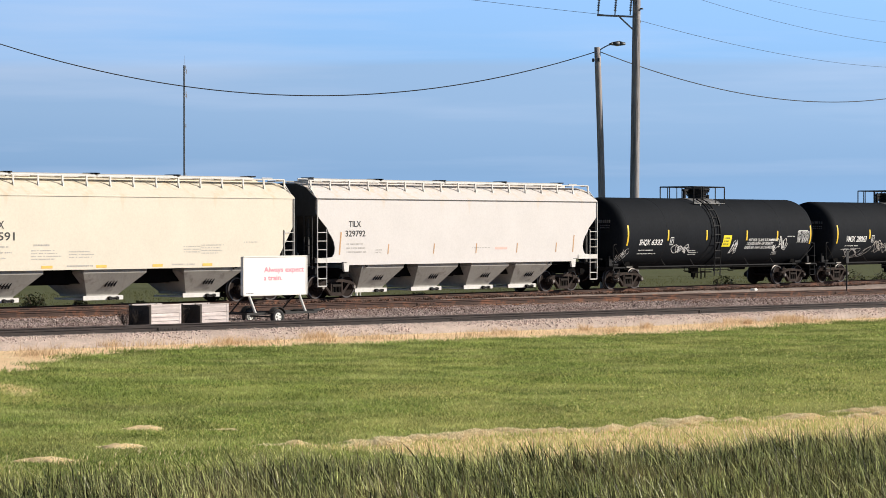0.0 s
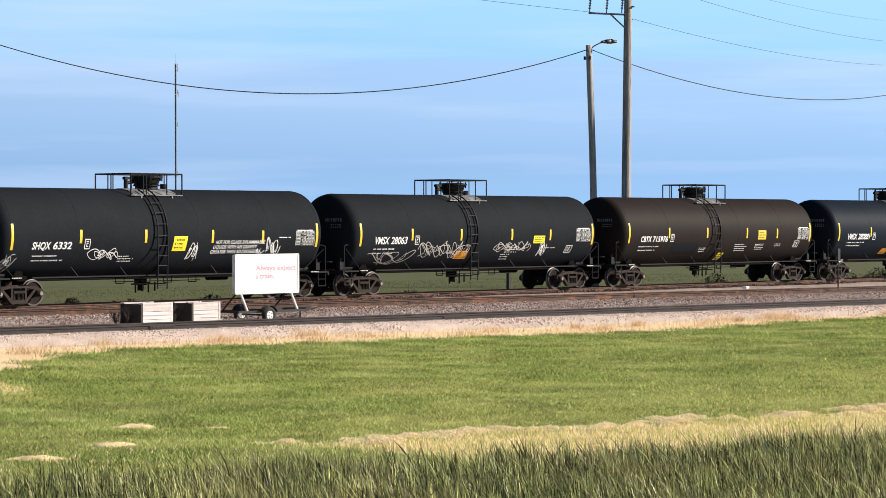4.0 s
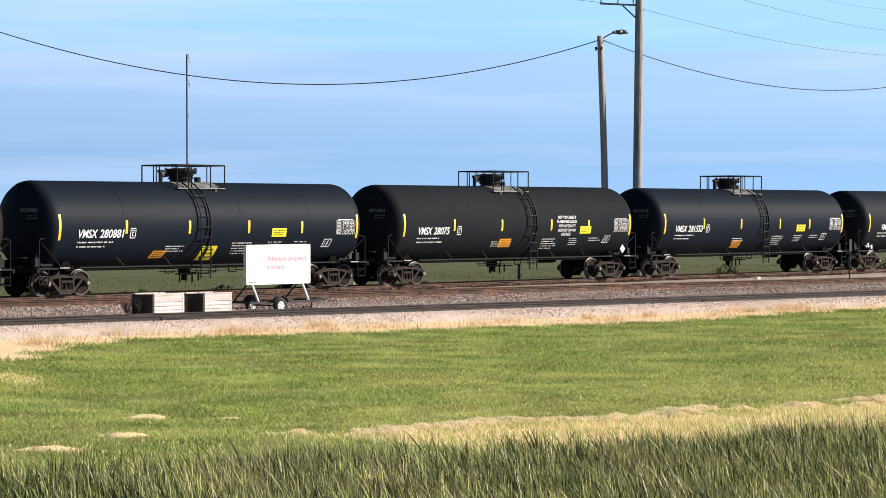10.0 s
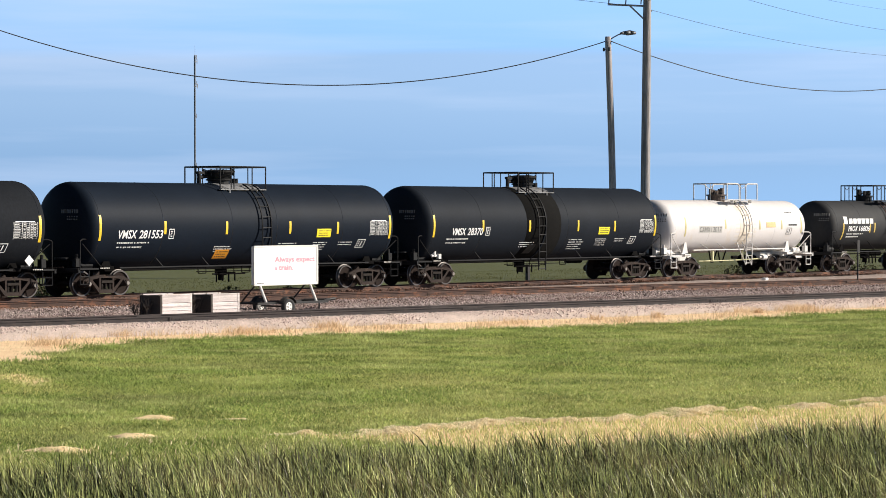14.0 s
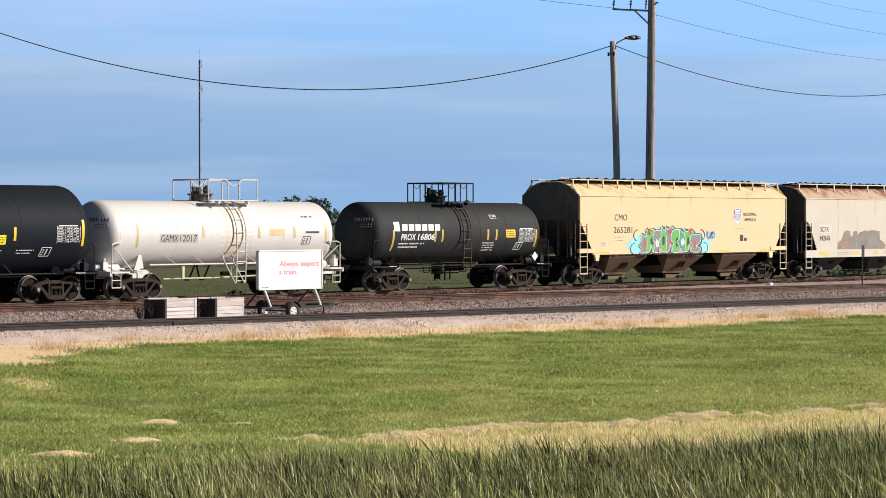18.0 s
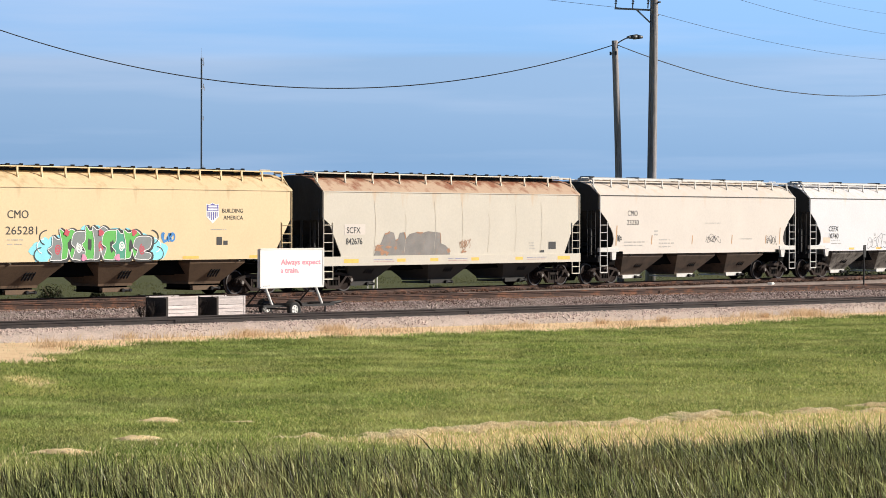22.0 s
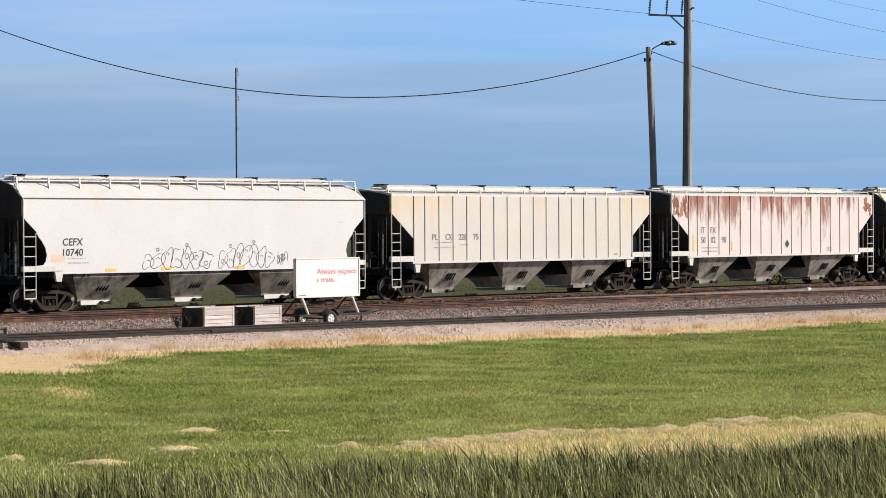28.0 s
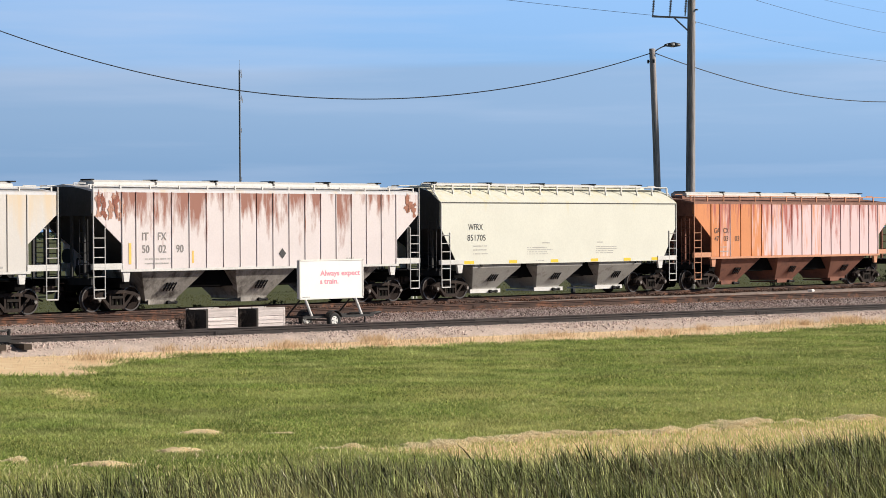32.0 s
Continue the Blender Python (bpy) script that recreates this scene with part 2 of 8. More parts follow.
def zones(x, y):
    """How much straw, stone and rough field lies at a place."""
    straw = smooth(-0.35, 0.35, y - edge_of(LAWN_EDGE, x))
    d = y - edge_of(STRAW_EDGE, x) + straw_wave(x)
    broken = 1.0 if x > 27.6 else (0.55 if x < 24.5 else 0.15)
    straw = max(straw, broken * (1 - smooth(-0.3, 0.2, d)) * (0.62 + 0.38 * smooth(-1.6, -0.4, d)))
    straw = max(straw, 0.75 * math.exp(-(((x - 33.4) * 0.86 - (y - 41.5) * 0.51) / 0.6) ** 2 - (((x - 33.4) * 0.51 + (y - 41.5) * 0.86) / 3.0) ** 2))
    for hx, hy, ra, rb in STRAW_HEAPS:
        u, v = (x - hx) * 0.66 - (y - hy) * 0.75, (x - hx) * 0.75 + (y - hy) * 0.66
        straw = max(straw, 0.95 * (1 - smooth(0.1, 1.7, math.hypot(u / ra, v / rb) + 0.35 * math.sin(5 * u) * math.sin(9 * v))))
    stone = smooth(-2.0, -1.2, y - near_y(x)) * (1 - smooth(71.0, 73.0, y))
    field = smooth(71.2, 72.6, y)
    return straw, stone, field


def ground_material():
    m = bpy.data.materials.new("lawn_and_straw")
    m.use_nodes = True
    nt = m.node_tree
    bs = nt.nodes["Principled BSDF"]
    bs.inputs["Roughness"].default_value = 0.95
    bs.inputs["Specular IOR Level"].default_value = 0.2
    tc = nt.nodes.new("ShaderNodeTexCoord")
    at = nt.nodes.new("ShaderNodeAttribute")
    at.attribute_name = "zone"
    sp = nt.nodes.new("ShaderNodeSeparateColor")
    nt.links.new(at.outputs["Color"], sp.inputs[0])

    def noise_of(scale, detail=5, rough=0.6):
        n = nt.nodes.new("ShaderNodeTexNoise")
        n.inputs["Scale"].default_value, n.inputs["Detail"].default_value, n.inputs["Roughness"].default_value = scale, detail, rough
        nt.links.new(tc.outputs["Object"], n.inputs[0])
        return n.outputs[0]

    def ramp_of(src, *stops):
        r = nt.nodes.new("ShaderNodeValToRGB")
        el = r.color_ramp.elements
        el[0].position, el[0].color = stops[0][0], (*stops[0][1], 1)
        el[1].position, el[1].color = stops[-1][0], (*stops[-1][1], 1)
        for p, c in stops[1:-1]:
            e = el.new(p)
            e.color = (*c, 1)
        nt.links.new(src, r.inputs[0])
        return r.outputs[0]

    def blend(fac, a, b):
        x = nt.nodes.new("ShaderNodeMix")
        x.data_type = "RGBA"
        nt.links.new(fac, x.inputs["Factor"])
        nt.links.new(a, x.inputs["A"])
        nt.links.new(b, x.inputs["B"])
        return x.outputs["Result"]

    def edge(mask, nz, amount=0.5):
        ad = nt.nodes.new("ShaderNodeMath")
        ad.operation = "MULTIPLY_ADD"
        ad.inputs[1].default_value = amount
        nt.links.new(nz, ad.inputs[0])
        nt.links.new(mask, ad.inputs[2])
        r = nt.nodes.new("ShaderNodeMapRange")
        r.inputs[1].default_value, r.inputs[2].default_value = 0.5 + amount * 0.38, 0.5 + amount * 0.62
        nt.links.new(ad.outputs[0], r.inputs[0])
        return r.outputs[0]

    coarse, mid, fine = noise_of(0.30, 6, 0.5), noise_of(1.7, 6, 0.7), noise_of(26.0, 4, 0.7)
    lawn = ramp_of(coarse, (0.30, (0.14, 0.20, 0.03)), (0.45, (0.23, 0.28, 0.05)), (0.58, (0.38, 0.38, 0.10)), (0.72, (0.52, 0.46, 0.17)))
    lawn2 = ramp_of(fine, (0.3, (0.10, 0.14, 0.02)), (0.7, (0.46, 0.46, 0.13)))
    half = nt.nodes.new("ShaderNodeValue")
    half.outputs[0].default_value = 0.4
    lawn = blend(half.outputs[0], lawn, lawn2)
    straw = ramp_of(mid, (0.3, (0.80, 0.55, 0.32)), (0.55, (0.93, 0.70, 0.44)), (0.75, (0.95, 0.79, 0.54)))
    stone = ramp_of(fine, (0.3, (0.15, 0.115, 0.10)), (0.5, (0.34, 0.29, 0.26)), (0.72, (0.56, 0.49, 0.45)))
    field = ramp_of(mid, (0.3, (0.075, 0.085, 0.036)), (0.55, (0.10, 0.11, 0.046)), (0.75, (0.14, 0.135, 0.065)))
    c = blend(edge(sp.outputs[0], mid, 0.9), lawn, straw)
    c = blend(edge(sp.outputs[1], mid, 0.4), c, stone)
    c = blend(edge(sp.outputs[2], mid, 0.5), c, field)
    nt.links.new(c, bs.inputs["Base Color"])
    bp = nt.nodes.new("ShaderNodeBump")
    bp.inputs["Strength"].default_value, bp.inputs["Distance"].default_value = 0.5, 0.03
    nt.links.new(fine, bp.inputs["Height"])
    nt.links.new(bp.outputs[0], bs.inputs["Normal"])
    return m


def build_ground():
    xs = axis(-3500, 4500, 12, 130, 0.5)
    ys = axis(-3500, 4500, 12, 90, 0.5)
    verts = [(x, y, ground_z(x, y)) for y in ys for x in xs]
    nx = len(xs)
    faces = [(j * nx + i, j * nx + i + 1, (j + 1) * nx + i + 1, (j + 1) * nx + i) for j in range(len(ys) - 1) for i in range(nx - 1)]
    me = bpy.data.meshes.new("ground")
    me.from_pydata(verts, [], faces)
    zone = me.color_attributes.new("zone", "FLOAT_COLOR", "POINT")
    vals = np.ones((len(verts), 4), dtype=np.float32)
    vals[:, :3] = [zones(v[0], v[1]) for v in verts]
    zone.data.foreach_set("color", vals.ravel())
    me.materials.append(ground_material())
    ob = new("ground", me)
    tagged(ob, "mown green lawn with dry straw patches beside the railway", "ground", kind="structure")
    return ob


build_ground()


def bed(name, line, half, shoulder, z, material, label, xs, prof=None):
    """A ballast bed along a line y(x)."""
    bm = bmesh.new()
    rows = []
    for x in xs:
        c = line(x)
        prof = prof or [(-half - shoulder, LAWN_Z - 0.1), (-half - shoulder * 0.5, (z + LAWN_Z) / 2), (-half, z), (0, z + 0.02), (half, z), (half + shoulder * 0.5, (z + LAWN_Z) / 2), (half + shoulder, LAWN_Z - 0.1)]
        rows.append([(x, c + a + random.uniform(-0.1, 0.1), b + random.uniform(-0.02, 0.02)) for a, b in prof])
    loft(bm, rows, cap=False, close=False)
    return tagged(part(name, bm, material, smooth=True), label, "ballast", kind="structure")


XS = [-60 + 2.0 * i for i in range(161)]
MID_BED = [(-9.4, -0.56), (-8.3, -0.41), (-6.0, -0.36), (-3.0, -0.31), (-2.2, -0.22), (0, -0.2), (2.6, -0.22), (3.6, -0.5)]
bed("ballast_main", lambda x: MAIN_Y, 2.0, 1.2, -0.2, M_STONE, "grey and reddish crushed stone ballast under the main line", XS)
bed("ballast_middle", mid_y, 2.6, 1.6, -0.22, M_STONE, "grey and reddish crushed stone ballast under the middle track", XS, MID_BED)
bed("ballast_near", near_y, 1.45, 1.1, -0.33, M_PALE, "pale crushed stone ballast under the nearest track", XS)


def rail_profile(h=0.17):
    return [(-0.07, 0), (0.07, 0), (0.07, 0.015), (0.01, 0.035), (0.01, h - 0.045), (0.037, h - 0.035), (0.037, h - 0.005), (0.03, h), (-0.03, h), (-0.037, h - 0.005), (-0.037, h - 0.035), (-0.01, h - 0.045), (-0.01, 0.035), (-0.07, 0.015)]


def build_track(name, line, top, material, label, x0, x1, joints=()):
    t = thing(name, label, "railway track", kind="structure")
    for side in (-0.7525, 0.7525):
        bm = bmesh.new()
        loft(bm, [[(x, line(x) + side + a, top - 0.17 + b) for a, b in rail_profile()] for x in (x0, x1)])
        part("rail", bm, material, t)
        for jx in joints:
            bm = bmesh.new()
            for s in (-1, 1):
                box(bm, (0, s * 0.035, top - 0.085), (0.9, 0.03, 0.10))
                for k in range(6):
                    box(bm, (-0.35 + 0.14 * k, s * 0.055, top - 0.085), (0.04, 0.03, 0.04))
            j = part("joint_bar", bm, material, t)
            j.matrix_basis = pose(jx, line(jx) + side, 0, 0, 0, math.degrees(math.atan(line(1) - line(0))))
    return t


T_MAIN = build_track("track_main", lambda x: MAIN_Y, 0.0, M_RUST, "rusty steel rails of the main line on ballast", -60, 260, (62.0, 74.0, 86.0, 98.0))
T_MID = build_track("track_middle", mid_y, 0.0, M_RUST, "rusty steel rails of the middle track on ballast", -60, 180, (58.0, 70.0, 82.0, 94.0))
T_NEAR = build_track("track_near", near_y, -0.15, M_RAIL, "dark brown steel rails of the nearest track on pale gravel", -60, 180, (50.6, 62.2, 74.0, 86.0))


def lay_ties(track, line, top, x0, x1, step):
    """Sleepers with their tie plates, each a piece of its own."""
    bm = bmesh.new()
    box(bm, (0, 0, 0), (0.23, 2.6, 0.17))
    bmesh.ops.bevel(bm, geom=bm.edges[:], offset=0.012, segments=1, affect="EDGES")
    tie = mesh_of(bm, "tie")
    tie.materials.append(M_TIE)
    bm = bmesh.new()
    for side in (-0.7525, 0.7525):
        box(bm, (0, side, 0), (0.20, 0.34, 0.025))
        for dx in (-0.06, 0.06):
            for dy in (-0.10, 0.10):
                box(bm, (dx, side + dy, 0.02), (0.03, 0.035, 0.025))
    plate = mesh_of(bm, "tie_plate")
    plate.materials.append(M_RUST)
    slope = math.degrees(math.atan(line(1) - line(0)))
    x = x0
    while x < x1:
        t = new("tie", tie)
        t.parent = track
        t.matrix_basis = pose(x, line(x) + random.uniform(-0.06, 0.06), top - 0.17 - 0.105, 0, 0, slope + random.uniform(-1.2, 1.2))
        p = new("tie_plate", plate)
        p.parent = track
        p.matrix_basis = pose(x, line(x), top - 0.172, 0, 0, slope)
        x += step + random.uniform(-0.03, 0.03)


# ---- poles ----
M_GLASS = mat("lamp_glass", (0.6, 0.6, 0.58), 0.25, 0, 0.05)
M_LAMPHEAD = mat("dark_lamp_casting", (0.10, 0.105, 0.11), 0.5, 0.3)
M_PORCELAIN = mat("grey_insulator", (0.28, 0.28, 0.30), 0.3, 0, 0.1)


def lamp_post():
    t = thing("street_lamp", "grey weathered wooden pole with a cobra-head lamp", "street lamp", at=pose(108.9, 83.3, LAWN_Z))
    bm = bmesh.new()
    loft(bm, [[(-0.55 * u + 0.04 * math.sin(5 * u) + (0.21 - 0.04 * u) * math.cos(q), 0.02 * math.sin(7 * u) + (0.21 - 0.04 * u) * math.sin(q), 13.43 * u) for q in [2 * math.pi * i / 16 for i in range(16)]] for u in [k / 12 for k in range(13)]])
    part("pole", bm, M_POLE, t, smooth=True)
    bm = bmesh.new()
    pts = [(-0.55, 0, 13.2), (-0.35, -0.2, 13.4), (-0.15, -0.4, 13.55), (0.0, -0.52, 13.6)]
    pipe(bm, pts, 0.035, 8)
    part("arm", bm, M_STEEL, t)
    bm = bmesh.new()
    d = Vector((0.72, -0.62, 0.02)).normalized()
    o = Vector((-0.10, -0.45, 13.6))
    u = Vector((-d.y, d.x, 0))
    for q0, q1, w0, w1, h0, h1 in ((0.0, 0.18, 0.08, 0.15, 0.06, 0.13), (0.18, 0.55, 0.15, 0.22, 0.13, 0.19), (0.55, 0.90, 0.22, 0.12, 0.19, 0.10)):
        loft(bm, [[o + d * q + u * (w * math.cos(a)) + Vector((0, 0, h * math.sin(a) * (1.0 if math.sin(a) > 0 else 0.5))) for a in [2 * math.pi * i / 12 for i in range(12)]] for q, w, h in ((q0, w0, h0), (q1, w1, h1))])
    part("lamp_head", bm, M_LAMPHEAD, t, "grey cobra-head lamp", smooth=True)
    bm = bmesh.new()
    rod(bm, o + d * 0.45 + Vector((0, 0, -0.10)), o + d * 0.45 + Vector((0, 0, -0.02)), 0.09, 12, 0.14)
    part("lens", bm, M_GLASS, t)
    bm = bmesh.new()
    for a in (0.5, 2.2, 3.9):
        rod(bm, (-0.52, 0, 12.75), (-0.52 + 0.28 * math.cos(a), 0.28 * math.sin(a), 12.72), 0.03, 6)
        rod(bm, (-0.52 + 0.28 * math.cos(a), 0.28 * math.sin(a), 12.62), (-0.52 + 0.28 * math.cos(a), 0.28 * math.sin(a), 12.82), 0.06, 8)
    part("wire_clamp", bm, M_WIRE, t)
    bm = bmesh.new()
    rod(bm, (0.02, -0.2, 0), (-0.1, -0.2, 3.0), 0.03, 6)
    part("conduit", bm, M_STEEL, t)
    return t


def utility_pole():
    t = thing("utility_pole", "tall dark weathered wooden utility pole carrying power lines", "utility pole", at=pose(109.8, 81.9, LAWN_Z))
    bm = bmesh.new()
    loft(bm, [[(0.33 * u + (0.285 - 0.08 * u) * math.cos(q), (0.285 - 0.08 * u) * math.sin(q), 20 * u) for q in [2 * math.pi * i / 16 for i in range(16)]] for u in [k / 10 for k in range(11)]])
    part("pole", bm, M_DARKPOLE, t, smooth=True)
    # standoff arm towards the left with three insulators
    left = Vector((-0.62, 0.78, 0.0))
    bm = bmesh.new()
    rod(bm, Vector((0.08, 0, 15.15)), Vector((0.08, 0, 15.25)) + left * 2.1, 0.055, 8)
    rod(bm, Vector((0.08, 0, 14.35)), Vector((0.08, 0, 15.2)) + left * 0.9, 0.045, 8)
    part("crossarm", bm, M_STEEL, t)
    for q in (2.05, 1.1, 0.25):
        bm = bmesh.new()
        o = Vector((0.08, 0, 15.25)) + left * q
        rod(bm, o, o + Vector((0.15, 0, 1.1)), 0.035, 8)
        for k in range(6):
            rod(bm, o + Vector((0.02 + 0.02 * k, 0, 0.25 + 0.14 * k)), o + Vector((0.03 + 0.02 * k, 0, 0.31 + 0.14 * k)), 0.085, 10, 0.05)
        part("insulator", bm, M_PORCELAIN, t)
    bm = bmesh.new()
    rod(bm, (0.33, -0.05, 10.0), (0.28, -0.05, 19.0), 0.025, 6)
    box(bm, (0.35, -0.1, 15.6), (0.12, 0.5, 0.08))
    rod(bm, (0.3, -0.1, 14.9), (0.5, -0.1, 14.9), 0.05, 8)
    part("ground_wire", bm, M_WIRE, t)
    # pale strip puts the sun on the pole's foot into the colour
    bm = bmesh.new()
    box(bm, (0.27, -0.02, 0.9), (0.03, 0.2, 1.6))
    part("pale_guard", bm, mat("sunlit_pole_strip", (0.7, 0.68, 0.62), 0.7), t)
    return t


lamp_post()
utility_pole()


def wire(name, a, b, sag, r, label):
    """One continuous sagging line."""
    n, m = 48, 5
    a, b = Vector(a), Vector(b)
    side = Vector((-(b - a).y, (b - a).x, 0)).normalized()
    rings = []
    for i in range(n + 1):
        u = i / n
        p = a.lerp(b, u)
        p.z -= 4 * sag * u * (1 - u)
        rings.append([p + side * (r * math.cos(2 * math.pi * k / m)) + Vector((0, 0, r * math.sin(2 * math.pi * k / m))) for k in range(m)])
    bm = bmesh.new()
    loft(bm, rings)
    return tagged(part(name, bm, M_WIRE), label, "cable")


wire("power_cable", (108.37, 83.3, 12.63), (72.75, 100.3, 14.0), 3.5, 0.028, "thin black cable sagging from the lamp pole")
wire("power_cable", (108.37, 83.3, 12.63), (177.9, 95.6, 16.0), 3.0, 0.028, "thin black cable sagging from the lamp pole")
wire("power_line", (110.1, 81.9, 14.4), (177.0, 105.5, 16.0), 0.5, 0.012, "thin grey power line above the railway")
wire("power_line", (110.1, 81.9, 16.7), (177.0, 105.5, 18.0), 0.5, 0.012, "thin grey power line above the railway")
wire("power_line", (110.1, 81.9, 17.7), (177.0, 105.5, 19.7), 0.5, 0.008, "thin grey power line above the railway")
wire("power_line", (109.9, 81.9, 14.5), (73.9, 98.9, 18.2), 0.4, 0.011, "thin grey power line above the railway")

# ---- trackside things ----
M_BOARD = mat("white_board", (0.80, 0.79, 0.78), 0.5, 0, 0.03, 2.0)
M_FRAME = mat("white_frame", (0.72, 0.70, 0.66), 0.5, 0, 0.08, 4.0)
M_RED = mat("red_lettering", (0.72, 0.27, 0.35), 0.6, 0, 0.05)
M_CHASSIS = mat("black_trailer_steel", (0.018, 0.017, 0.017), 0.6, 0.2, 0.3, 4.0)
M_RUBBER = mat("tyre_rubber", (0.025, 0.025, 0.026), 0.85, 0, 0.2, 5.0)
M_WHITEWHEEL = mat("white_wheel", (0.78, 0.77, 0.74), 0.4, 0, 0.05)
M_PLANK = mat("grey_white_plank", (0.62, 0.55, 0.53), 0.85, 0, 0.35, 2.0, 0.4, 30.0, dirt=(0.20, 0.16, 0.14), dirt_amount=0.25, stretch=(0.6, 3, 9), per_object=0.15)
# crate ends, left posts and floor: their shade is put into this dark colour
M_SHADEDWOOD = mat("shaded_crate_wood", (0.05, 0.042, 0.038), 0.9, 0, 0.3, 3.0, 0.3, 30.0)


def flat_words(words, y, x, z, height, width, material, parent, label):
    cu = bpy.data.curves.new("lettering", "FONT")
    cu.body, cu.size, cu.resolution_u, cu.offset = words, height / 0.70, 3, 0.006
    tmp = bpy.data.objects.new("lettering", cu)
    scene.collection.objects.link(tmp)
    me = bpy.data.meshes.new_from_object(tmp.evaluated_get(bpy.context.evaluated_depsgraph_get()))
    bpy.data.objects.remove(tmp)
    lo, hi = min(v.co.x for v in me.vertices), max(v.co.x for v in me.vertices)
    for v in me.vertices:
        v.co = Vector((x + (v.co.x - lo) * width / (hi - lo), y, z + v.co.y))
    me.materials.clear()
    me.materials.append(material)
    ob = new("lettering", me)
    ob.parent = parent
    return tagged(ob, label)


def sign_trailer():
    t = thing("sign_trailer", "white message board with red words on a small trailer", "trailer sign", at=pose(58.95, 59.2, -0.33))
    bm = bmesh.new()
    box(bm, (0, 0.0, 1.54), (3.0, 0.16, 1.30))
    bmesh.ops.bevel(bm, geom=bm.edges[:], offset=0.012, segments=2, affect="EDGES")
    part("board", bm, M_BOARD, t)
    for nm, c, sz in (("edge_strip", (0, -0.085, 2.19), (3.06, 0.03, 0.05)), ("edge_strip", (0, -0.085, 0.89), (3.06, 0.03, 0.05)), ("edge_strip", (-1.51, -0.085, 1.54), (0.05, 0.03, 1.30)), ("edge_strip", (1.51, -0.085, 1.54), (0.05, 0.03, 1.30))):
        bm = bmesh.new()
        box(bm, c, sz)
        part(nm, bm, M_FRAME, t)
    for word, wx, wz, ww in (("Always", -0.55, 1.66, 0.92), ("expect", 0.47, 1.66, 0.91), ("a", -0.55, 1.385, 0.11), ("train.", -0.36, 1.385, 0.69)):
        flat_words(word, -0.086, wx, wz, 0.175, ww, M_RED, t, "red printed word")
    bm = bmesh.new()
    for k in range(5):
        box(bm, (-1.36 + 0.07 * k, -0.086, 0.95), (0.05, 0.004, 0.02))
    part("small_print", bm, M_INK2, t)
    for x0, x1 in ((-1.25, -1.10), (1.15, 1.30)):
        for y0, y1, m in ((-0.05, -0.25, M_FRAME), (0.1, 0.75, M_CHASSIS)):
            bm = bmesh.new()
            rod(bm, (x0, y0, 0.92), (x1 if y1 < 0 else x0 - 0.1, y1, 0.26), 0.045 if y1 < 0 else 0.03, 8)
            part("leg", bm, m, t)
    bm = bmesh.new()
    for y in (-0.3, 0.85):
        box(bm, (0.1, y, 0.27), (3.4, 0.06, 0.08))
    for x in (-1.5, -0.5, 0.6, 1.7):
        box(bm, (x, 0.28, 0.27), (0.06, 1.2, 0.06))
    part("chassis", bm, M_CHASSIS, t)
    bm = bmesh.new()
    pipe(bm, [(1.7, -0.2, 0.30), (2.5, 0.28, 0.30), (1.7, 0.78, 0.30)], 0.045, 6)
    rod(bm, (2.3, 0.28, 0.30), (2.75, 0.28, 0.33), 0.05, 8)
    part("tow_bar", bm, M_CHASSIS, t)
    bm = bmesh.new()
    rod(bm, (1.38, -0.3, 0.0), (1.38, -0.3, 0.32), 0.03, 8)
    box(bm, (1.38, -0.3, 0.012), (0.16, 0.16, 0.024))
    part("jack", bm, M_CHASSIS, t)
    for y in (-0.50, 0.86):
        bm = bmesh.new()
        n = 24
        loft(bm, [[(r * math.cos(2 * math.pi * i / n), y + yy, 0.27 + r * math.sin(2 * math.pi * i / n)) for i in range(n)] for r, yy in ((0.15, -0.06), (0.20, -0.085), (0.255, -0.08), (0.27, -0.05), (0.27, 0.05), (0.255, 0.08), (0.15, 0.06))], cap=False)
        w = part("wheel", bm, M_RUBBER, t, smooth=True)
        w.location = (-0.34, 0, -0.12)
        bm = bmesh.new()
        loft(bm, [[(r * math.cos(2 * math.pi * i / n), y + yy, 0.27 + r * math.sin(2 * math.pi * i / n)) for i in range(n)] for r, yy in ((0.155, -0.055), (0.13, -0.06), (0.11, -0.03), (0.05, -0.045), (0.04, -0.075), (0.03, -0.075))])
        for k in range(5):
            a = 2 * math.pi * k / 5
            rod(bm, (0.075 * math.cos(a), y - 0.06, 0.27 + 0.075 * math.sin(a)), (0.075 * math.cos(a), y - 0.02, 0.27 + 0.075 * math.sin(a)), 0.012, 6)
        part("rim", bm, M_WHITEWHEEL, w)
        # dark discs stand in for the shade inside the rim's holes
        for k in range(5):
            a = 2 * math.pi * (k + 0.5) / 5
            bm = bmesh.new()
            rod(bm, (0.10 * math.cos(a), y - 0.066, 0.27 + 0.10 * math.sin(a)), (0.10 * math.cos(a), y - 0.03, 0.27 + 0.10 * math.sin(a)), 0.022, 8)
            part("rim_hole", bm, M_RUBBER, w)
        bm = bmesh.new()
        arc = [(0.33 * math.cos(math.radians(20 + 14 * k)), 0.27 + 0.33 * math.sin(math.radians(20 + 14 * k))) for k in range(11)]
        loft(bm, [[(x, y - 0.11, z), (x, y + 0.11, z), (x * 1.03, y + 0.11, z + 0.015), (x * 1.03, y - 0.11, z + 0.015)] for x, z in arc])
        g = part("mudguard", bm, M_CHASSIS, t)
        g.location = (-0.34, 0, -0.12)
    bm = bmesh.new()
    rod(bm, (-0.34, -0.45, 0.15), (-0.34, 0.8, 0.15), 0.03, 8)
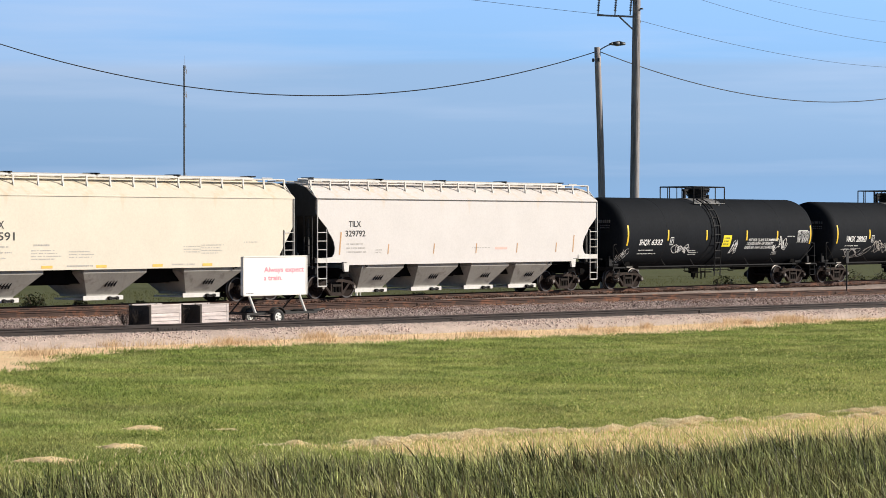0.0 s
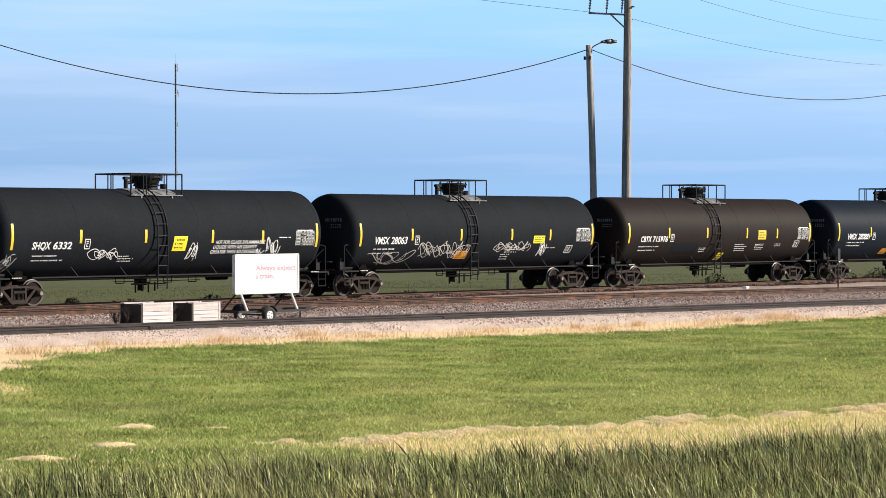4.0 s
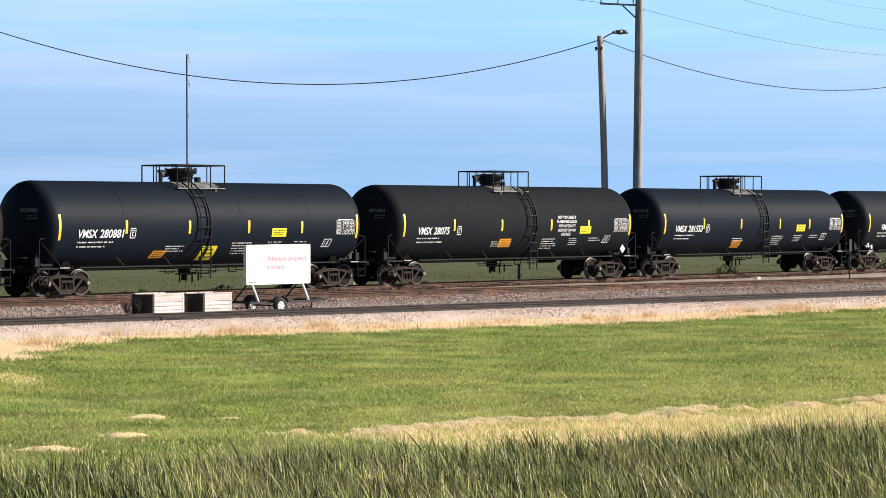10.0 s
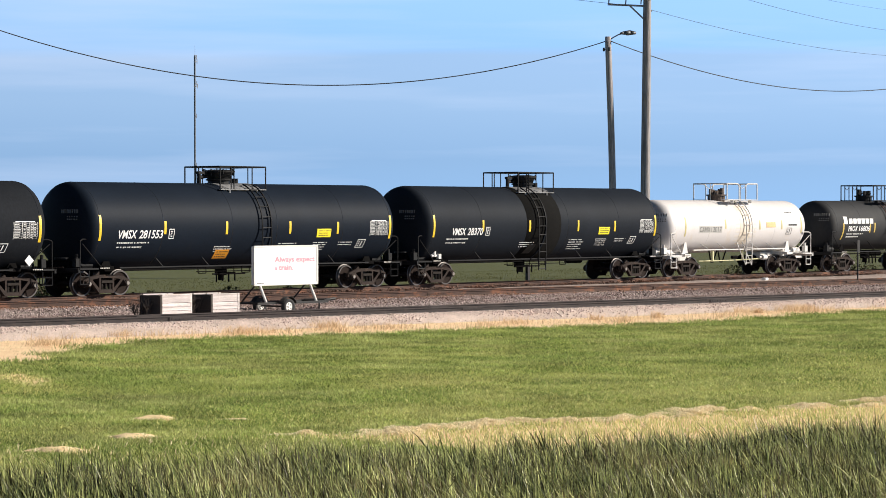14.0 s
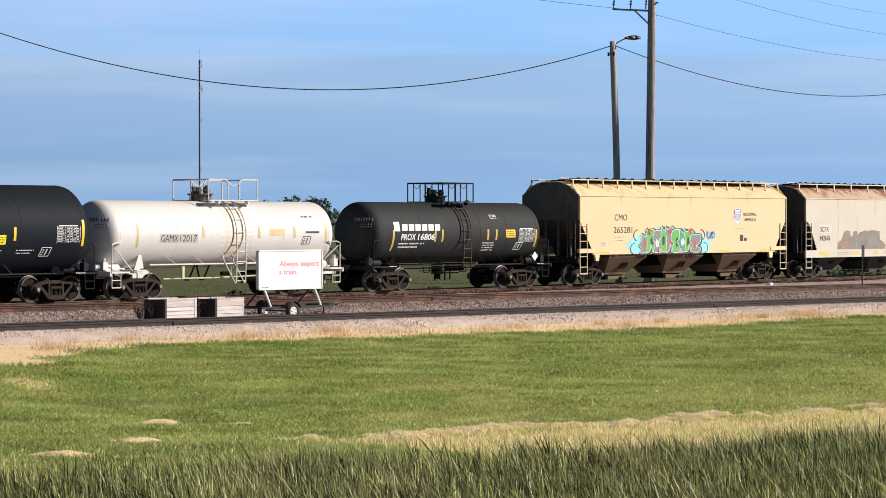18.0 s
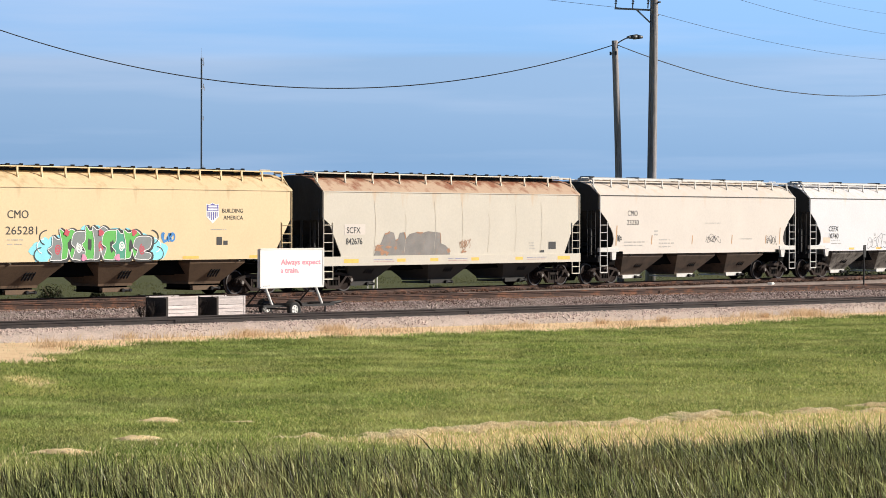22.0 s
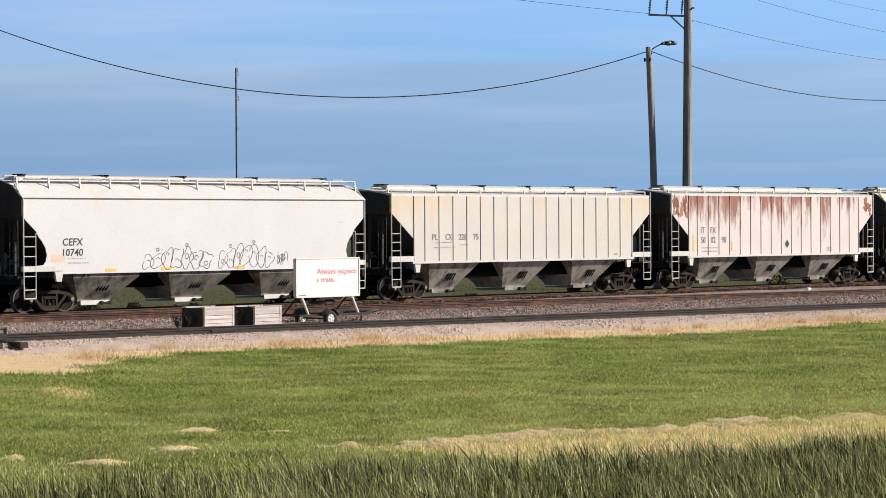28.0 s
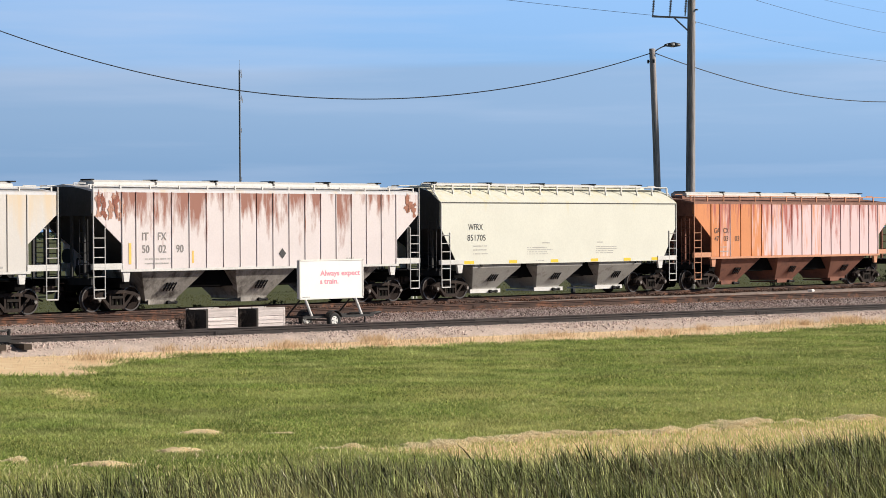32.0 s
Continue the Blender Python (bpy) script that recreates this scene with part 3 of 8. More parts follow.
    part("axle", bm, M_CHASSIS, t)


M_INK2 = mat("black_print", (0.04, 0.04, 0.04), 0.6)
sign_trailer()


def crate(x, y, w, d, h, label):
    t = thing("wooden_crate", label, "crate", "crates beside the track", at=pose(x, y, -0.41))
    n = 3
    for k in range(n):
        z = 0.03 + (h - 0.06) * (k + 0.5) / n
        for s in (0, 1):
            bm = bmesh.new()
            box(bm, (w / 2, d * s + (0.015 if s else -0.015), z), (w - 0.02, 0.03, (h - 0.06) / n - 0.012))
            part("plank", bm, M_PLANK, t)
            bm = bmesh.new()
            box(bm, (w * s + (0.012 if s else -0.012), d / 2, z), (0.024, d - 0.08, (h - 0.06) / n - 0.001))
            part("end_plank", bm, M_SHADEDWOOD, t)
    for px in (0.0, w):
        for py in (0.0, d):
            bm = bmesh.new()
            box(bm, (px, py, h / 2), (0.08, 0.08, h))
            # left posts take the dark colour of the shaded end
            part("corner_post", bm, M_SHADEDWOOD if px == 0 else M_PLANK, t)
    for c, sz in (((w / 2, 0, h - 0.02), (w + 0.1, 0.06, 0.045)), ((w / 2, d, h - 0.02), (w + 0.1, 0.06, 0.045)), ((w / 2, -0.04, h * 0.52), (w - 0.1, 0.02, 0.03))):
        bm = bmesh.new()
        box(bm, c, sz)
        part("rail_trim", bm, M_PLANK, t)
    bm = bmesh.new()
    for k in range(7):
        x0 = w * (0.1 + 0.8 * random.random())
        pipe(bm, [(x0, d * random.random(), 0.08), (x0 + random.uniform(-0.2, 0.2), d * 0.5, h * 0.7), (x0 + random.uniform(-0.3, 0.3), d * 0.4, h + random.uniform(-0.05, 0.07))], 0.012, 5)
    tagged(part("dry_sticks", bm, M_STRAWSTICK, t), "dry sticks inside the crate", kind="stuff")
    bm = bmesh.new()
    box(bm, (w / 2, d / 2, 0.04), (w - 0.06, d - 0.06, 0.05))
    part("floor_board", bm, M_SHADEDWOOD, t)
    return t


M_STRAWSTICK = mat("dry_stick", (0.14, 0.10, 0.07), 0.9, 0, 0.2, 5.0)
crate(52.22, 58.0, 1.28, 0.9, 0.81, "pale grey plank crate with a shade-dark end on the ballast")
crate(54.40, 58.0, 1.20, 0.9, 0.78, "pale grey plank crate with dry twigs beside the track")


def dry_twigs(x, y, h, w, seed):
    """A dead, leafless weed of many thin forking twigs."""
    rng = random.Random(seed)
    t = thing("dead_weed", "dead dark leafless weed with forking twigs beside a crate", "weed", "dead weeds by the crates", at=pose(x, y, -0.42))
    for k in range(7):
        bm = bmesh.new()
        a = rng.uniform(0, 6.28)
        tip = Vector((w * 0.5 * math.cos(a), w * 0.5 * math.sin(a), h * rng.uniform(0.7, 1.0)))
        rod(bm, (0, 0, 0), tip, 0.016, 5, 0.006)
        for j in range(6):
            p = tip * rng.uniform(0.35, 0.9)
            q = p + Vector((rng.uniform(-0.22, 0.22), rng.uniform(-0.22, 0.22), rng.uniform(0.06, 0.28)))
            q.z = min(q.z, h)
            rod(bm, p, q, 0.009, 4, 0.004)
        tagged(part("twig", bm, M_TWIG, t), "thin forking dead twig", kind="stuff")


M_TWIG = mat("dead_twig", (0.045, 0.034, 0.028), 0.95, 0, 0.2, 5.0)
for i, (x, y, h, w) in enumerate(((51.95, 58.35, 0.72, 0.5), (51.9, 58.75, 0.66, 0.5), (54.0, 58.3, 0.78, 0.55), (53.9, 58.75, 0.72, 0.5))):
    dry_twigs(x, y, h, w, 300 + i)


def marker_post():
    t = thing("marker_post", "thin dark steel marker post with a narrow plate", "post", at=pose(94.8, 58.8, -0.45))
    bm = bmesh.new()
    rod(bm, (0, 0, 0), (0, 0, 2.2), 0.035, 8)
    part("post", bm, M_CHASSIS, t)
    bm = bmesh.new()
    box(bm, (0, -0.04, 1.95), (0.20, 0.02, 0.55))
    part("plate", bm, M_CHASSIS, t)


marker_post()


def far_posts():
    mw = mat("white_post", (0.75, 0.73, 0.68), 0.7, 0, 0.1, 3.0)
    for dx, dy, h, r in ((0.0, 0.0, 1.08, 0.04), (0.30, -0.1, 1.0, 0.065), (0.58, -0.1, 1.04, 0.045)):
        bm = bmesh.new()
        rod(bm, (0, 0, 0), (0, 0, h), r, 10)
        rod(bm, (0, 0, h), (0, 0, h + 0.04), r, 10, r * 0.5)
        p = part("marker_stake", bm, mw)
        p.matrix_basis = pose(88.8 + dx, 83.75 + dy, LAWN_Z - 0.02)
        tagged(p, "short white painted stake in the rough grass", "stake", "white stakes behind the line")
    bm = bmesh.new()
    box(bm, (0, 0, 0.55), (0.16, 0.16, 1.1))
    box(bm, (0, 0, 0.06), (0.5, 0.5, 0.12))
    p = part("signal_stump", bm, M_CHASSIS)
    p.matrix_basis = pose(93.0, 76.5, LAWN_Z - 0.02)
    tagged(p, "short black steel stump on a square foot", "post")


far_posts()


def switch_machine():
    t = thing("switch_machine", "dark low switch machine on long ties by the rail", "switch machine", at=pose(42.6, near_y(42.6) - 1.25, -0.33, 0, 0, -8.4))
    for dx in (-0.45, 0.35):
        bm = bmesh.new()
        box(bm, (dx, 0.1, -0.02), (0.24, 2.0, 0.16))
        part("long_tie", bm, M_TIE, t)
    bm = bmesh.new()
    box(bm, (-0.1, 0.15, 0.17), (0.8, 0.42, 0.22))
    bmesh.ops.bevel(bm, geom=bm.edges[:], offset=0.04, segments=2, affect="EDGES")
    part("housing", bm, M_CHASSIS, t)
    bm = bmesh.new()
    rod(bm, (0.3, 0.1, 0.1), (0.3, 0.1, 0.45), 0.05, 8)
    rod(bm, (0.3, 0.1, 0.42), (-0.35, 0.0, 0.38), 0.03, 8)
    part("lever", bm, M_CHASSIS, t)
    bm = bmesh.new()
    rod(bm, (0.0, 0.3, 0.08), (0.0, 1.1, 0.08), 0.03, 8)
    part("throw_rod", bm, M_RAIL, t)


switch_machine()
bm = bmesh.new()
box(bm, (0, 0, 0.06), (0.55, 0.25, 0.12))
bmesh.ops.bevel(bm, geom=bm.edges[:], offset=0.03, segments=2, affect="EDGES")
bag = part("plastic_container", bm, M_WHITEWHEEL)
bag.matrix_basis = pose(97.5, 65.6, -0.2, 0, 0, 20)
tagged(bag, "small white plastic container lying on the ballast", "litter")

# ---- distance ----


M_MAST = mat("mast_steel", (0.25, 0.26, 0.285), 0.7, 0.1)


def lattice_mast():
    t = thing("radio_mast", "slender grey lattice radio mast far away", "radio mast", at=pose(615.0, 664.0, LAWN_Z))
    legs = [(0.25 * math.cos(a), 0.25 * math.sin(a)) for a in (0.3, 2.4, 4.5)]
    for x, y in legs:
        bm = bmesh.new()
        rod(bm, (x, y, 0), (x, y, 62.5), 0.16, 6)
        part("leg", bm, M_MAST, t)
    bm = bmesh.new()
    for k in range(52):
        z = 1.2 * k
        for i in range(3):
            a, b = legs[i], legs[(i + 1) % 3]
            rod(bm, (*a, z), (*b, z + 1.2), 0.10, 4)
    tagged(part("lattice", bm, M_MAST, t), kind="stuff")
    bm = bmesh.new()
    rod(bm, (0, 0, 0), (0, 0, 61.5), 0.17, 8)
    part("cable_duct", bm, M_MAST, t)
    for z, w in ((61.5, 0.6), (60.0, 1.2), (52.0, 0.9), (51.0, 1.6), (40.0, 0.7), (22.0, 0.6), (12.0, 0.9)):
        bm = bmesh.new()
        rod(bm, (-w / 2, -0.5, z), (w / 2, -0.5, z), 0.12, 6)
        rod(bm, (w / 2, -0.5, z - 0.7), (w / 2, -0.5, z + 0.9), 0.14, 6)
        part("antenna", bm, M_STEEL, t)
    bm = bmesh.new()
    rod(bm, (0, 0, 62.5), (0, 0, 66.0), 0.05, 6)
    part("whip", bm, M_STEEL, t)
    return t


lattice_mast()


def far_tree(px, fw, height, seed, group):
    """A tree out in the plain, by the bearing it stands on."""
    rng = random.Random(seed)
    th = radians(41.1687)
    rt = (px - 784) / 4335 * fw
    x, y = fw * math.cos(th) + rt * math.sin(th), fw * math.sin(th) - rt * math.cos(th)
    t = thing("tree", "distant dark green broad-leaved tree on the plain", "tree", group, at=pose(x, y, LAWN_Z - 0.1))
    bm = bmesh.new()
    rod(bm, (0, 0, 0), (0.2, 0, height * 0.55), 0.35, 8, 0.15)
    for k in range(5):
        a = rng.uniform(0, 6.28)
        rod(bm, (0.1, 0, height * (0.25 + 0.06 * k)), (height * 0.2 * math.cos(a), height * 0.2 * math.sin(a), height * (0.5 + 0.08 * k)), 0.12, 5, 0.04)
    part("trunk", bm, M_DARKPOLE, t)
    bm = bmesh.new()
    lobes = [(rng.uniform(-0.28, 0.28) * height, rng.uniform(-0.28, 0.28) * height, height * rng.uniform(0.08, 0.84), height * rng.uniform(0.13, 0.22)) for _ in range(19)]
    for lx, ly, lz, lr in lobes:
        for _ in range(60):
            v = Vector((rng.gauss(0, 1), rng.gauss(0, 1), rng.gauss(0, 1))).normalized() * lr * rng.uniform(0.6, 1.05)
            c = Vector((lx, ly, min(lz, height - lr * 0.6))) + v
            s = rng.uniform(0.25, 0.6)
            q = [c + Vector((rng.uniform(-s, s), rng.uniform(-s, s), rng.uniform(-s, s))) for _ in range(4)]
            vs = [bm.verts.new(p) for p in q]
            bm.faces.new((vs[0], vs[1], vs[2]))
            bm.faces.new((vs[0], vs[2], vs[3]))
    part("crown", bm, M_TREE, t)


for i, (px, hgt) in enumerate(((298, 7.6), (310, 8.3), (323, 8.0), (335, 8.4), (346, 7.8), (359, 7.6), (372, 8.0), (390, 9.2), (404, 9.8), (418, 9.0), (431, 9.6), (444, 9.2), (457, 9.5), (471, 9.0), (484, 10.0), (497, 10.8), (510, 11.0), (521, 10.2), (533, 10.0), (545, 9.2), (770, 8.8), (784, 9.2))):
    far_tree(px, 690 + 13 * (i % 4), hgt, 40 + i, "far trees")


def far_woods():
    rng = np.random.default_rng(5)
    n = 5000
    az = np.radians(rng.uniform(20, 66, n))
    d = rng.uniform(880, 1000, n)
    hgt = rng.uniform(0.5, 6.5, n) * (0.6 + 0.4 * np.sin(az * 60))
    c = np.stack([d * np.cos(az), d * np.sin(az), hgt - 0.4], 1)
    tri = rng.uniform(-1.6, 1.6, (n, 3, 3)) + c[:, None, :]
    me = bpy.data.meshes.new("far_woods")
    me.from_pydata(tri.reshape(-1, 3).tolist(), [], np.arange(n * 3).reshape(-1, 3).tolist())
    me.materials.append(M_TREE)
    tagged(new("far_woods", me), "low dark green belt of woods at the horizon", "woods", kind="stuff")


far_woods()

# ---- grass, straw and stones ----


def island_material(name, low, high, rough=0.9, patches=None, spec=0.2, through_light=0.0, mottle=None, dark_share=0.0):
    """Colour that differs from blade to blade or stone to stone, and slowly over the ground."""
    m = bpy.data.materials.new(name)
    m.use_nodes = True
    nt = m.node_tree
    bs = nt.nodes["Principled BSDF"]
    bs.inputs["Roughness"].default_value = rough
    bs.inputs["Specular IOR Level"].default_value = spec
    ge = nt.nodes.new("ShaderNodeNewGeometry")
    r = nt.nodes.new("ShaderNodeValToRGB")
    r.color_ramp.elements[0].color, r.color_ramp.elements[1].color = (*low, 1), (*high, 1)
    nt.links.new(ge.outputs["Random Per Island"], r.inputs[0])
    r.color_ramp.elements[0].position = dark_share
    out = r.outputs[0]
    if patches:
        n = nt.nodes.new("ShaderNodeTexNoise")
        n.inputs["Scale"].default_value, n.inputs["Detail"].default_value = patches[0], 6
        nt.links.new(ge.outputs["Position"], n.inputs[0])
        q = nt.nodes.new("ShaderNodeMapRange")
        q.inputs[1].default_value, q.inputs[2].default_value = 0.42, 0.68
        q.inputs[4].default_value = patches[2]
        nt.links.new(n.outputs[0], q.inputs[0])
        mx = nt.nodes.new("ShaderNodeMix")
        mx.data_type = "RGBA"
        mx.inputs["B"].default_value = (*patches[1], 1)
        nt.links.new(q.outputs[0], mx.inputs["Factor"])
        nt.links.new(out, mx.inputs["A"])
        out = mx.outputs["Result"]
    if mottle:
        n = nt.nodes.new("ShaderNodeTexNoise")
        n.inputs["Scale"].default_value, n.inputs["Detail"].default_value = mottle[0], 5
        nt.links.new(ge.outputs["Position"], n.inputs[0])
        q = nt.nodes.new("ShaderNodeMapRange")
        q.inputs[1].default_value, q.inputs[2].default_value = 0.32, 0.66
        q.inputs[3].default_value, q.inputs[4].default_value = mottle[1], mottle[2]
        nt.links.new(n.outputs[0], q.inputs[0])
        sc = nt.nodes.new("ShaderNodeVectorMath")
        sc.operation = "SCALE"
        nt.links.new(out, sc.inputs[0])
        nt.links.new(q.outputs[0], sc.inputs["Scale"])
        out = sc.outputs[0]
    nt.links.new(out, bs.inputs["Base Color"])
    if through_light:
        tl = nt.nodes.new("ShaderNodeBsdfTranslucent")
        nt.links.new(out, tl.inputs["Color"])
        ms = nt.nodes.new("ShaderNodeMixShader")
        ms.inputs[0].default_value = through_light
        nt.links.new(bs.outputs[0], ms.inputs[1])
        nt.links.new(tl.outputs[0], ms.inputs[2])
        nt.links.new(ms.outputs[0], nt.nodes["Material Output"].inputs["Surface"])
    return m


TH = radians(41.1687)


def blades(name, xs, ys, zs, hs, ws, lean, rng, material, label, category, segs=1, loose=0.25, droop=None):
    """Single blades of grass as tapering strips, one object of stuff."""
    n = len(xs)
    a = rng.uniform(0, 2 * np.pi, n)
    base = np.stack([xs, ys, zs], 1)
    wide = np.stack([np.cos(a), np.sin(a), np.zeros(n)], 1) * ws[:, None]
    # most blades show their broad side to the lawn's edge
    drift = np.stack([lean[0] + rng.normal(0, loose, n), lean[1] + rng.normal(0, loose, n), np.zeros(n)], 1) * hs[:, None]
    if droop is not None:
        drift *= droop[:, None]
    rows = []
    for k in range(segs):
        u = k / segs
        c = base + drift * (u * u) + np.stack([np.zeros(n), np.zeros(n), hs * u], 1)
        rows += [c - wide * (1 - 0.55 * u) / 2, c + wide * (1 - 0.55 * u) / 2]
    top = base + drift + np.stack([np.zeros(n), np.zeros(n), hs * (1 - 0.12 * np.hypot(*lean))], 1)
    rows.append(top)
    v = np.stack(rows, 1)
    k = v.shape[1]
    f = []
    for s in range(segs - 1):
        f += [[2 * s, 2 * s + 1, 2 * s + 3], [2 * s, 2 * s + 3, 2 * s + 2]]
    f.append([k - 3, k - 2, k - 1])
    faces = (np.arange(n)[:, None, None] * k + np.array(f)[None]).reshape(-1, 3)
    me = bpy.data.meshes.new(name)
    me.vertices.add(n * k)
    me.vertices.foreach_set("co", v.astype(np.float32).ravel())
    me.loops.add(len(faces) * 3)
    me.loops.foreach_set("vertex_index", faces.astype(np.int32).ravel())
    me.polygons.add(len(faces))
    me.polygons.foreach_set("loop_start", np.arange(0, len(faces) * 3, 3, dtype=np.int32))
    me.update(calc_edges=True)
    me.materials.append(material)
    return tagged(new(name, me), label, category, kind="stuff")


def scatter(rng, n, fw0, fw1, spread):
    """Even over the ground in the view's wedge."""
    fw = np.sqrt(rng.uniform(fw0 ** 2, fw1 ** 2, n))
    lat = rng.uniform(-spread, spread, n) * fw
    return fw * math.cos(TH) + lat * math.sin(TH), fw * math.sin(TH) - lat * math.cos(TH)


def line_of(pts, x):
    px, py = zip(*pts)
    return np.interp(x, px, py)


def build_grass():
    rng = np.random.default_rng(11)
    zf = np.vectorize(ground_z)
    # lawn, sown closer where the eye is near
    xs, ys = (np.concatenate(q) for q in zip(scatter(rng, 500000, 33, 92, 0.215), scatter(rng, 230000, 28, 48, 0.215)))
    ok = (ys < line_of(LAWN_EDGE, xs) + rng.normal(0, 0.45, len(xs)) + 0.4 * np.sin(xs * 2.1)) & ((ys > line_of(STRAW_EDGE, xs) - rng.exponential(0.5, len(xs))) | (xs < 27.4 + rng.normal(0, 0.5, len(xs))))
    for hx, hy, ra, rb in STRAW_HEAPS:
        u, v = (xs - hx) * 0.66 - (ys - hy) * 0.75, (xs - hx) * 0.75 + (ys - hy) * 0.66
        ok &= np.hypot(u / ra, v / rb) > rng.uniform(0.7, 1.1, len(xs))
    xs, ys = xs[ok], ys[ok]
    n = len(xs)
    far = np.hypot(xs, ys)
    clump = 1.0 + 0.12 * np.sin(xs * 2.3 + 1.7 * np.sin(ys * 0.9)) * np.sin(ys * 1.9 + 2.1 * np.sin(xs * 1.1)) + 0.16 * np.sin(xs * 6.1 + 2 * np.sin(ys * 3.7)) * np.sin(ys * 4.7 + 2 * np.sin(xs * 2.9))
    # the grass dries out towards the straw
    track = np.exp(-(((xs - 33.4) * 0.86 - (ys - 41.5) * 0.51) / 0.6) ** 2 - (((xs - 33.4) * 0.51 + (ys - 41.5) * 0.86) / 3.0) ** 2)
    dry = rng.random(n) < 0.03 + 0.85 * track + np.interp(xs - ys, [5, 18], [0.0, 0.13]) + 0.55 * np.interp(xs, [26, 36], [0.25, 1.0]) * np.clip(1 - (ys - line_of(STRAW_EDGE, xs)) / 11.0, 0, 1)
    rim = line_of(LAWN_EDGE, xs) - ys
    dry &= rim > 1.2
    hs, ws = rng.uniform(0.018, 0.062, n) * clump * (1 + 1.1 * np.exp(-np.clip(rim, 0, 9) / 0.7)), rng.uniform(0.012, 0.027, n) * (far / 55)
    for part_of, name, material, label in ((~dry, "lawn_grass", island_material("lawn_blades", (0.054, 0.095, 0.024), (0.452, 0.560, 0.152), 0.8, (0.45, (0.78, 0.74, 0.34), 0.42), 0.3, 0.3, (0.65, 0.67, 1.25)), "short mown green grass with yellowing patches"),
                                          (dry, "drying_grass", island_material("drying_blades", (0.30, 0.31, 0.09), (0.88, 0.84, 0.38), 0.85, None, 0.2, 0.3, (1.3, 0.8, 1.2)), "short yellow-green drying grass near the straw")):
        blades(name, xs[part_of], ys[part_of], zf(xs[part_of], ys[part_of]), hs[part_of], ws[part_of], (0, 0), rng, material, label, "grass", 1, 0.7)
    # straw lying along the lawn's far edge and before the tall grass
    xs, ys = scatter(rng, 110000, 28, 100, 0.215)
    d1, d2 = ys - line_of(LAWN_EDGE, xs), line_of(STRAW_EDGE, xs) - ys - np.vectorize(straw_wave)(xs)
    ok = ((d1 > rng.normal(0, 0.3, len(xs))) & (ys < np.vectorize(near_y)(xs) - 1.8 + rng.normal(0, 0.5, len(xs))) & (rng.random(len(xs)) < np.interp(xs, [40.0, 43.0], [0.06, 1.0]))) | ((d2 > rng.normal(0, 0.3, len(xs))) & (d2 < 6.0) & ((xs > 27.6) | (rng.random(len(xs)) < 0.35)))
    xs, ys = xs[ok], ys[ok]
    n = len(xs)
    blades("dry_straw", xs, ys, zf(xs, ys), rng.uniform(0.015, 0.09, n), rng.uniform(0.014, 0.03, n), (0.5, 0.15), rng,
           island_material("straw_blades", (0.76, 0.57, 0.35), (0.97, 0.84, 0.61), 0.9, (0.8, (0.84, 0.72, 0.44), 0.3), 0.2, 0.3), "dry tan straw along the edge of the lawn", "straw")
    # long yellowed grass between the straw and the tall grass
    xs, ys = scatter(rng, 130000, 26, 60, 0.215)
    d2 = line_of(STRAW_EDGE, xs) - ys - np.vectorize(straw_wave)(xs)
    ok = (d2 > 0.45 + rng.exponential(0.4, len(xs))) & (d2 < 6.0) & ((xs > 27.4) | (rng.random(len(xs)) < 0.12))
    xs, ys = xs[ok], ys[ok]
    n = len(xs)
    blades("yellow_grass", xs, ys, zf(xs, ys), rng.uniform(0.035, 0.13, n), rng.uniform(0.010, 0.02, n), (-0.15, 0.1), rng,
           island_material("yellow_blades", (0.33, 0.37, 0.11), (0.76, 0.76, 0.33), 0.85, (0.6, (0.92, 0.76, 0.46), 0.45), 0.2, 0.35), "long yellowed grass before the tall grass", "grass", 2, 0.4)
    # cut straw left lying in small heaps
    cx, cy, cz = [], [], []
    ridge = [(x, line_of(STRAW_EDGE, x) - straw_wave(x) - rng.uniform(0.0, 0.35), rng.uniform(0.25, 0.8), rng.uniform(0.12, 0.30)) for x in np.concatenate([rng.uniform(27.8, 42, 75), rng.uniform(18, 25, 8)])]
    for hx, hy, ra, rb in STRAW_HEAPS + ridge:
        m = int(9000 * ra * rb) + 300
        a, r = rng.uniform(0, 6.283, m), np.sqrt(rng.random(m)) * rng.uniform(0.8, 1.25, m)
        r = r * (0.75 + 0.25 * np.sin(3 * a + hx) + 0.15 * np.sin(7 * a + hy))
        u, v = ra * r * np.cos(a), rb * r * np.sin(a)
        cx.append(hx + 0.66 * u + 0.75 * v), cy.append(hy - 0.75 * u + 0.66 * v)
        cz.append(np.clip((0.22 * rb if (hx, hy, ra, rb) in STRAW_HEAPS else 0.10) * (1 - r * r) * (0.6 + 0.4 * np.sin(u * 9)), 0, 1) * rng.random(m))
    xs, ys, zs = np.concatenate(cx), np.concatenate(cy), np.concatenate(cz)
    n = len(xs)
    blades("straw_heaps", xs, ys, zf(xs, ys) + zs, rng.uniform(0.008, 0.024, n), rng.uniform(0.02, 0.04, n), (0.5, 0.2), rng,
           island_material("heaped_straw", (0.90, 0.76, 0.50), (0.97, 0.89, 0.67), 0.9, None, 0.2, 0.35), "small heaps of dry straw on the lawn", "straw", 1, 0.9)
    # tufts of dry weeds on the gravel's edge
    cx, cy = [], []
    for k in range(210):
        x = rng.uniform(42.5, 105)
        y = line_of(LAWN_EDGE, x) + rng.uniform(0.2, 3.0)
        m = int(rng.uniform(6, 38)) if k % 6 else int(rng.uniform(80, 200))
        r = rng.uniform(0.10, 0.45)
        cx.append(rng.normal(x, r, m)), cy.append(rng.normal(y, r, m))
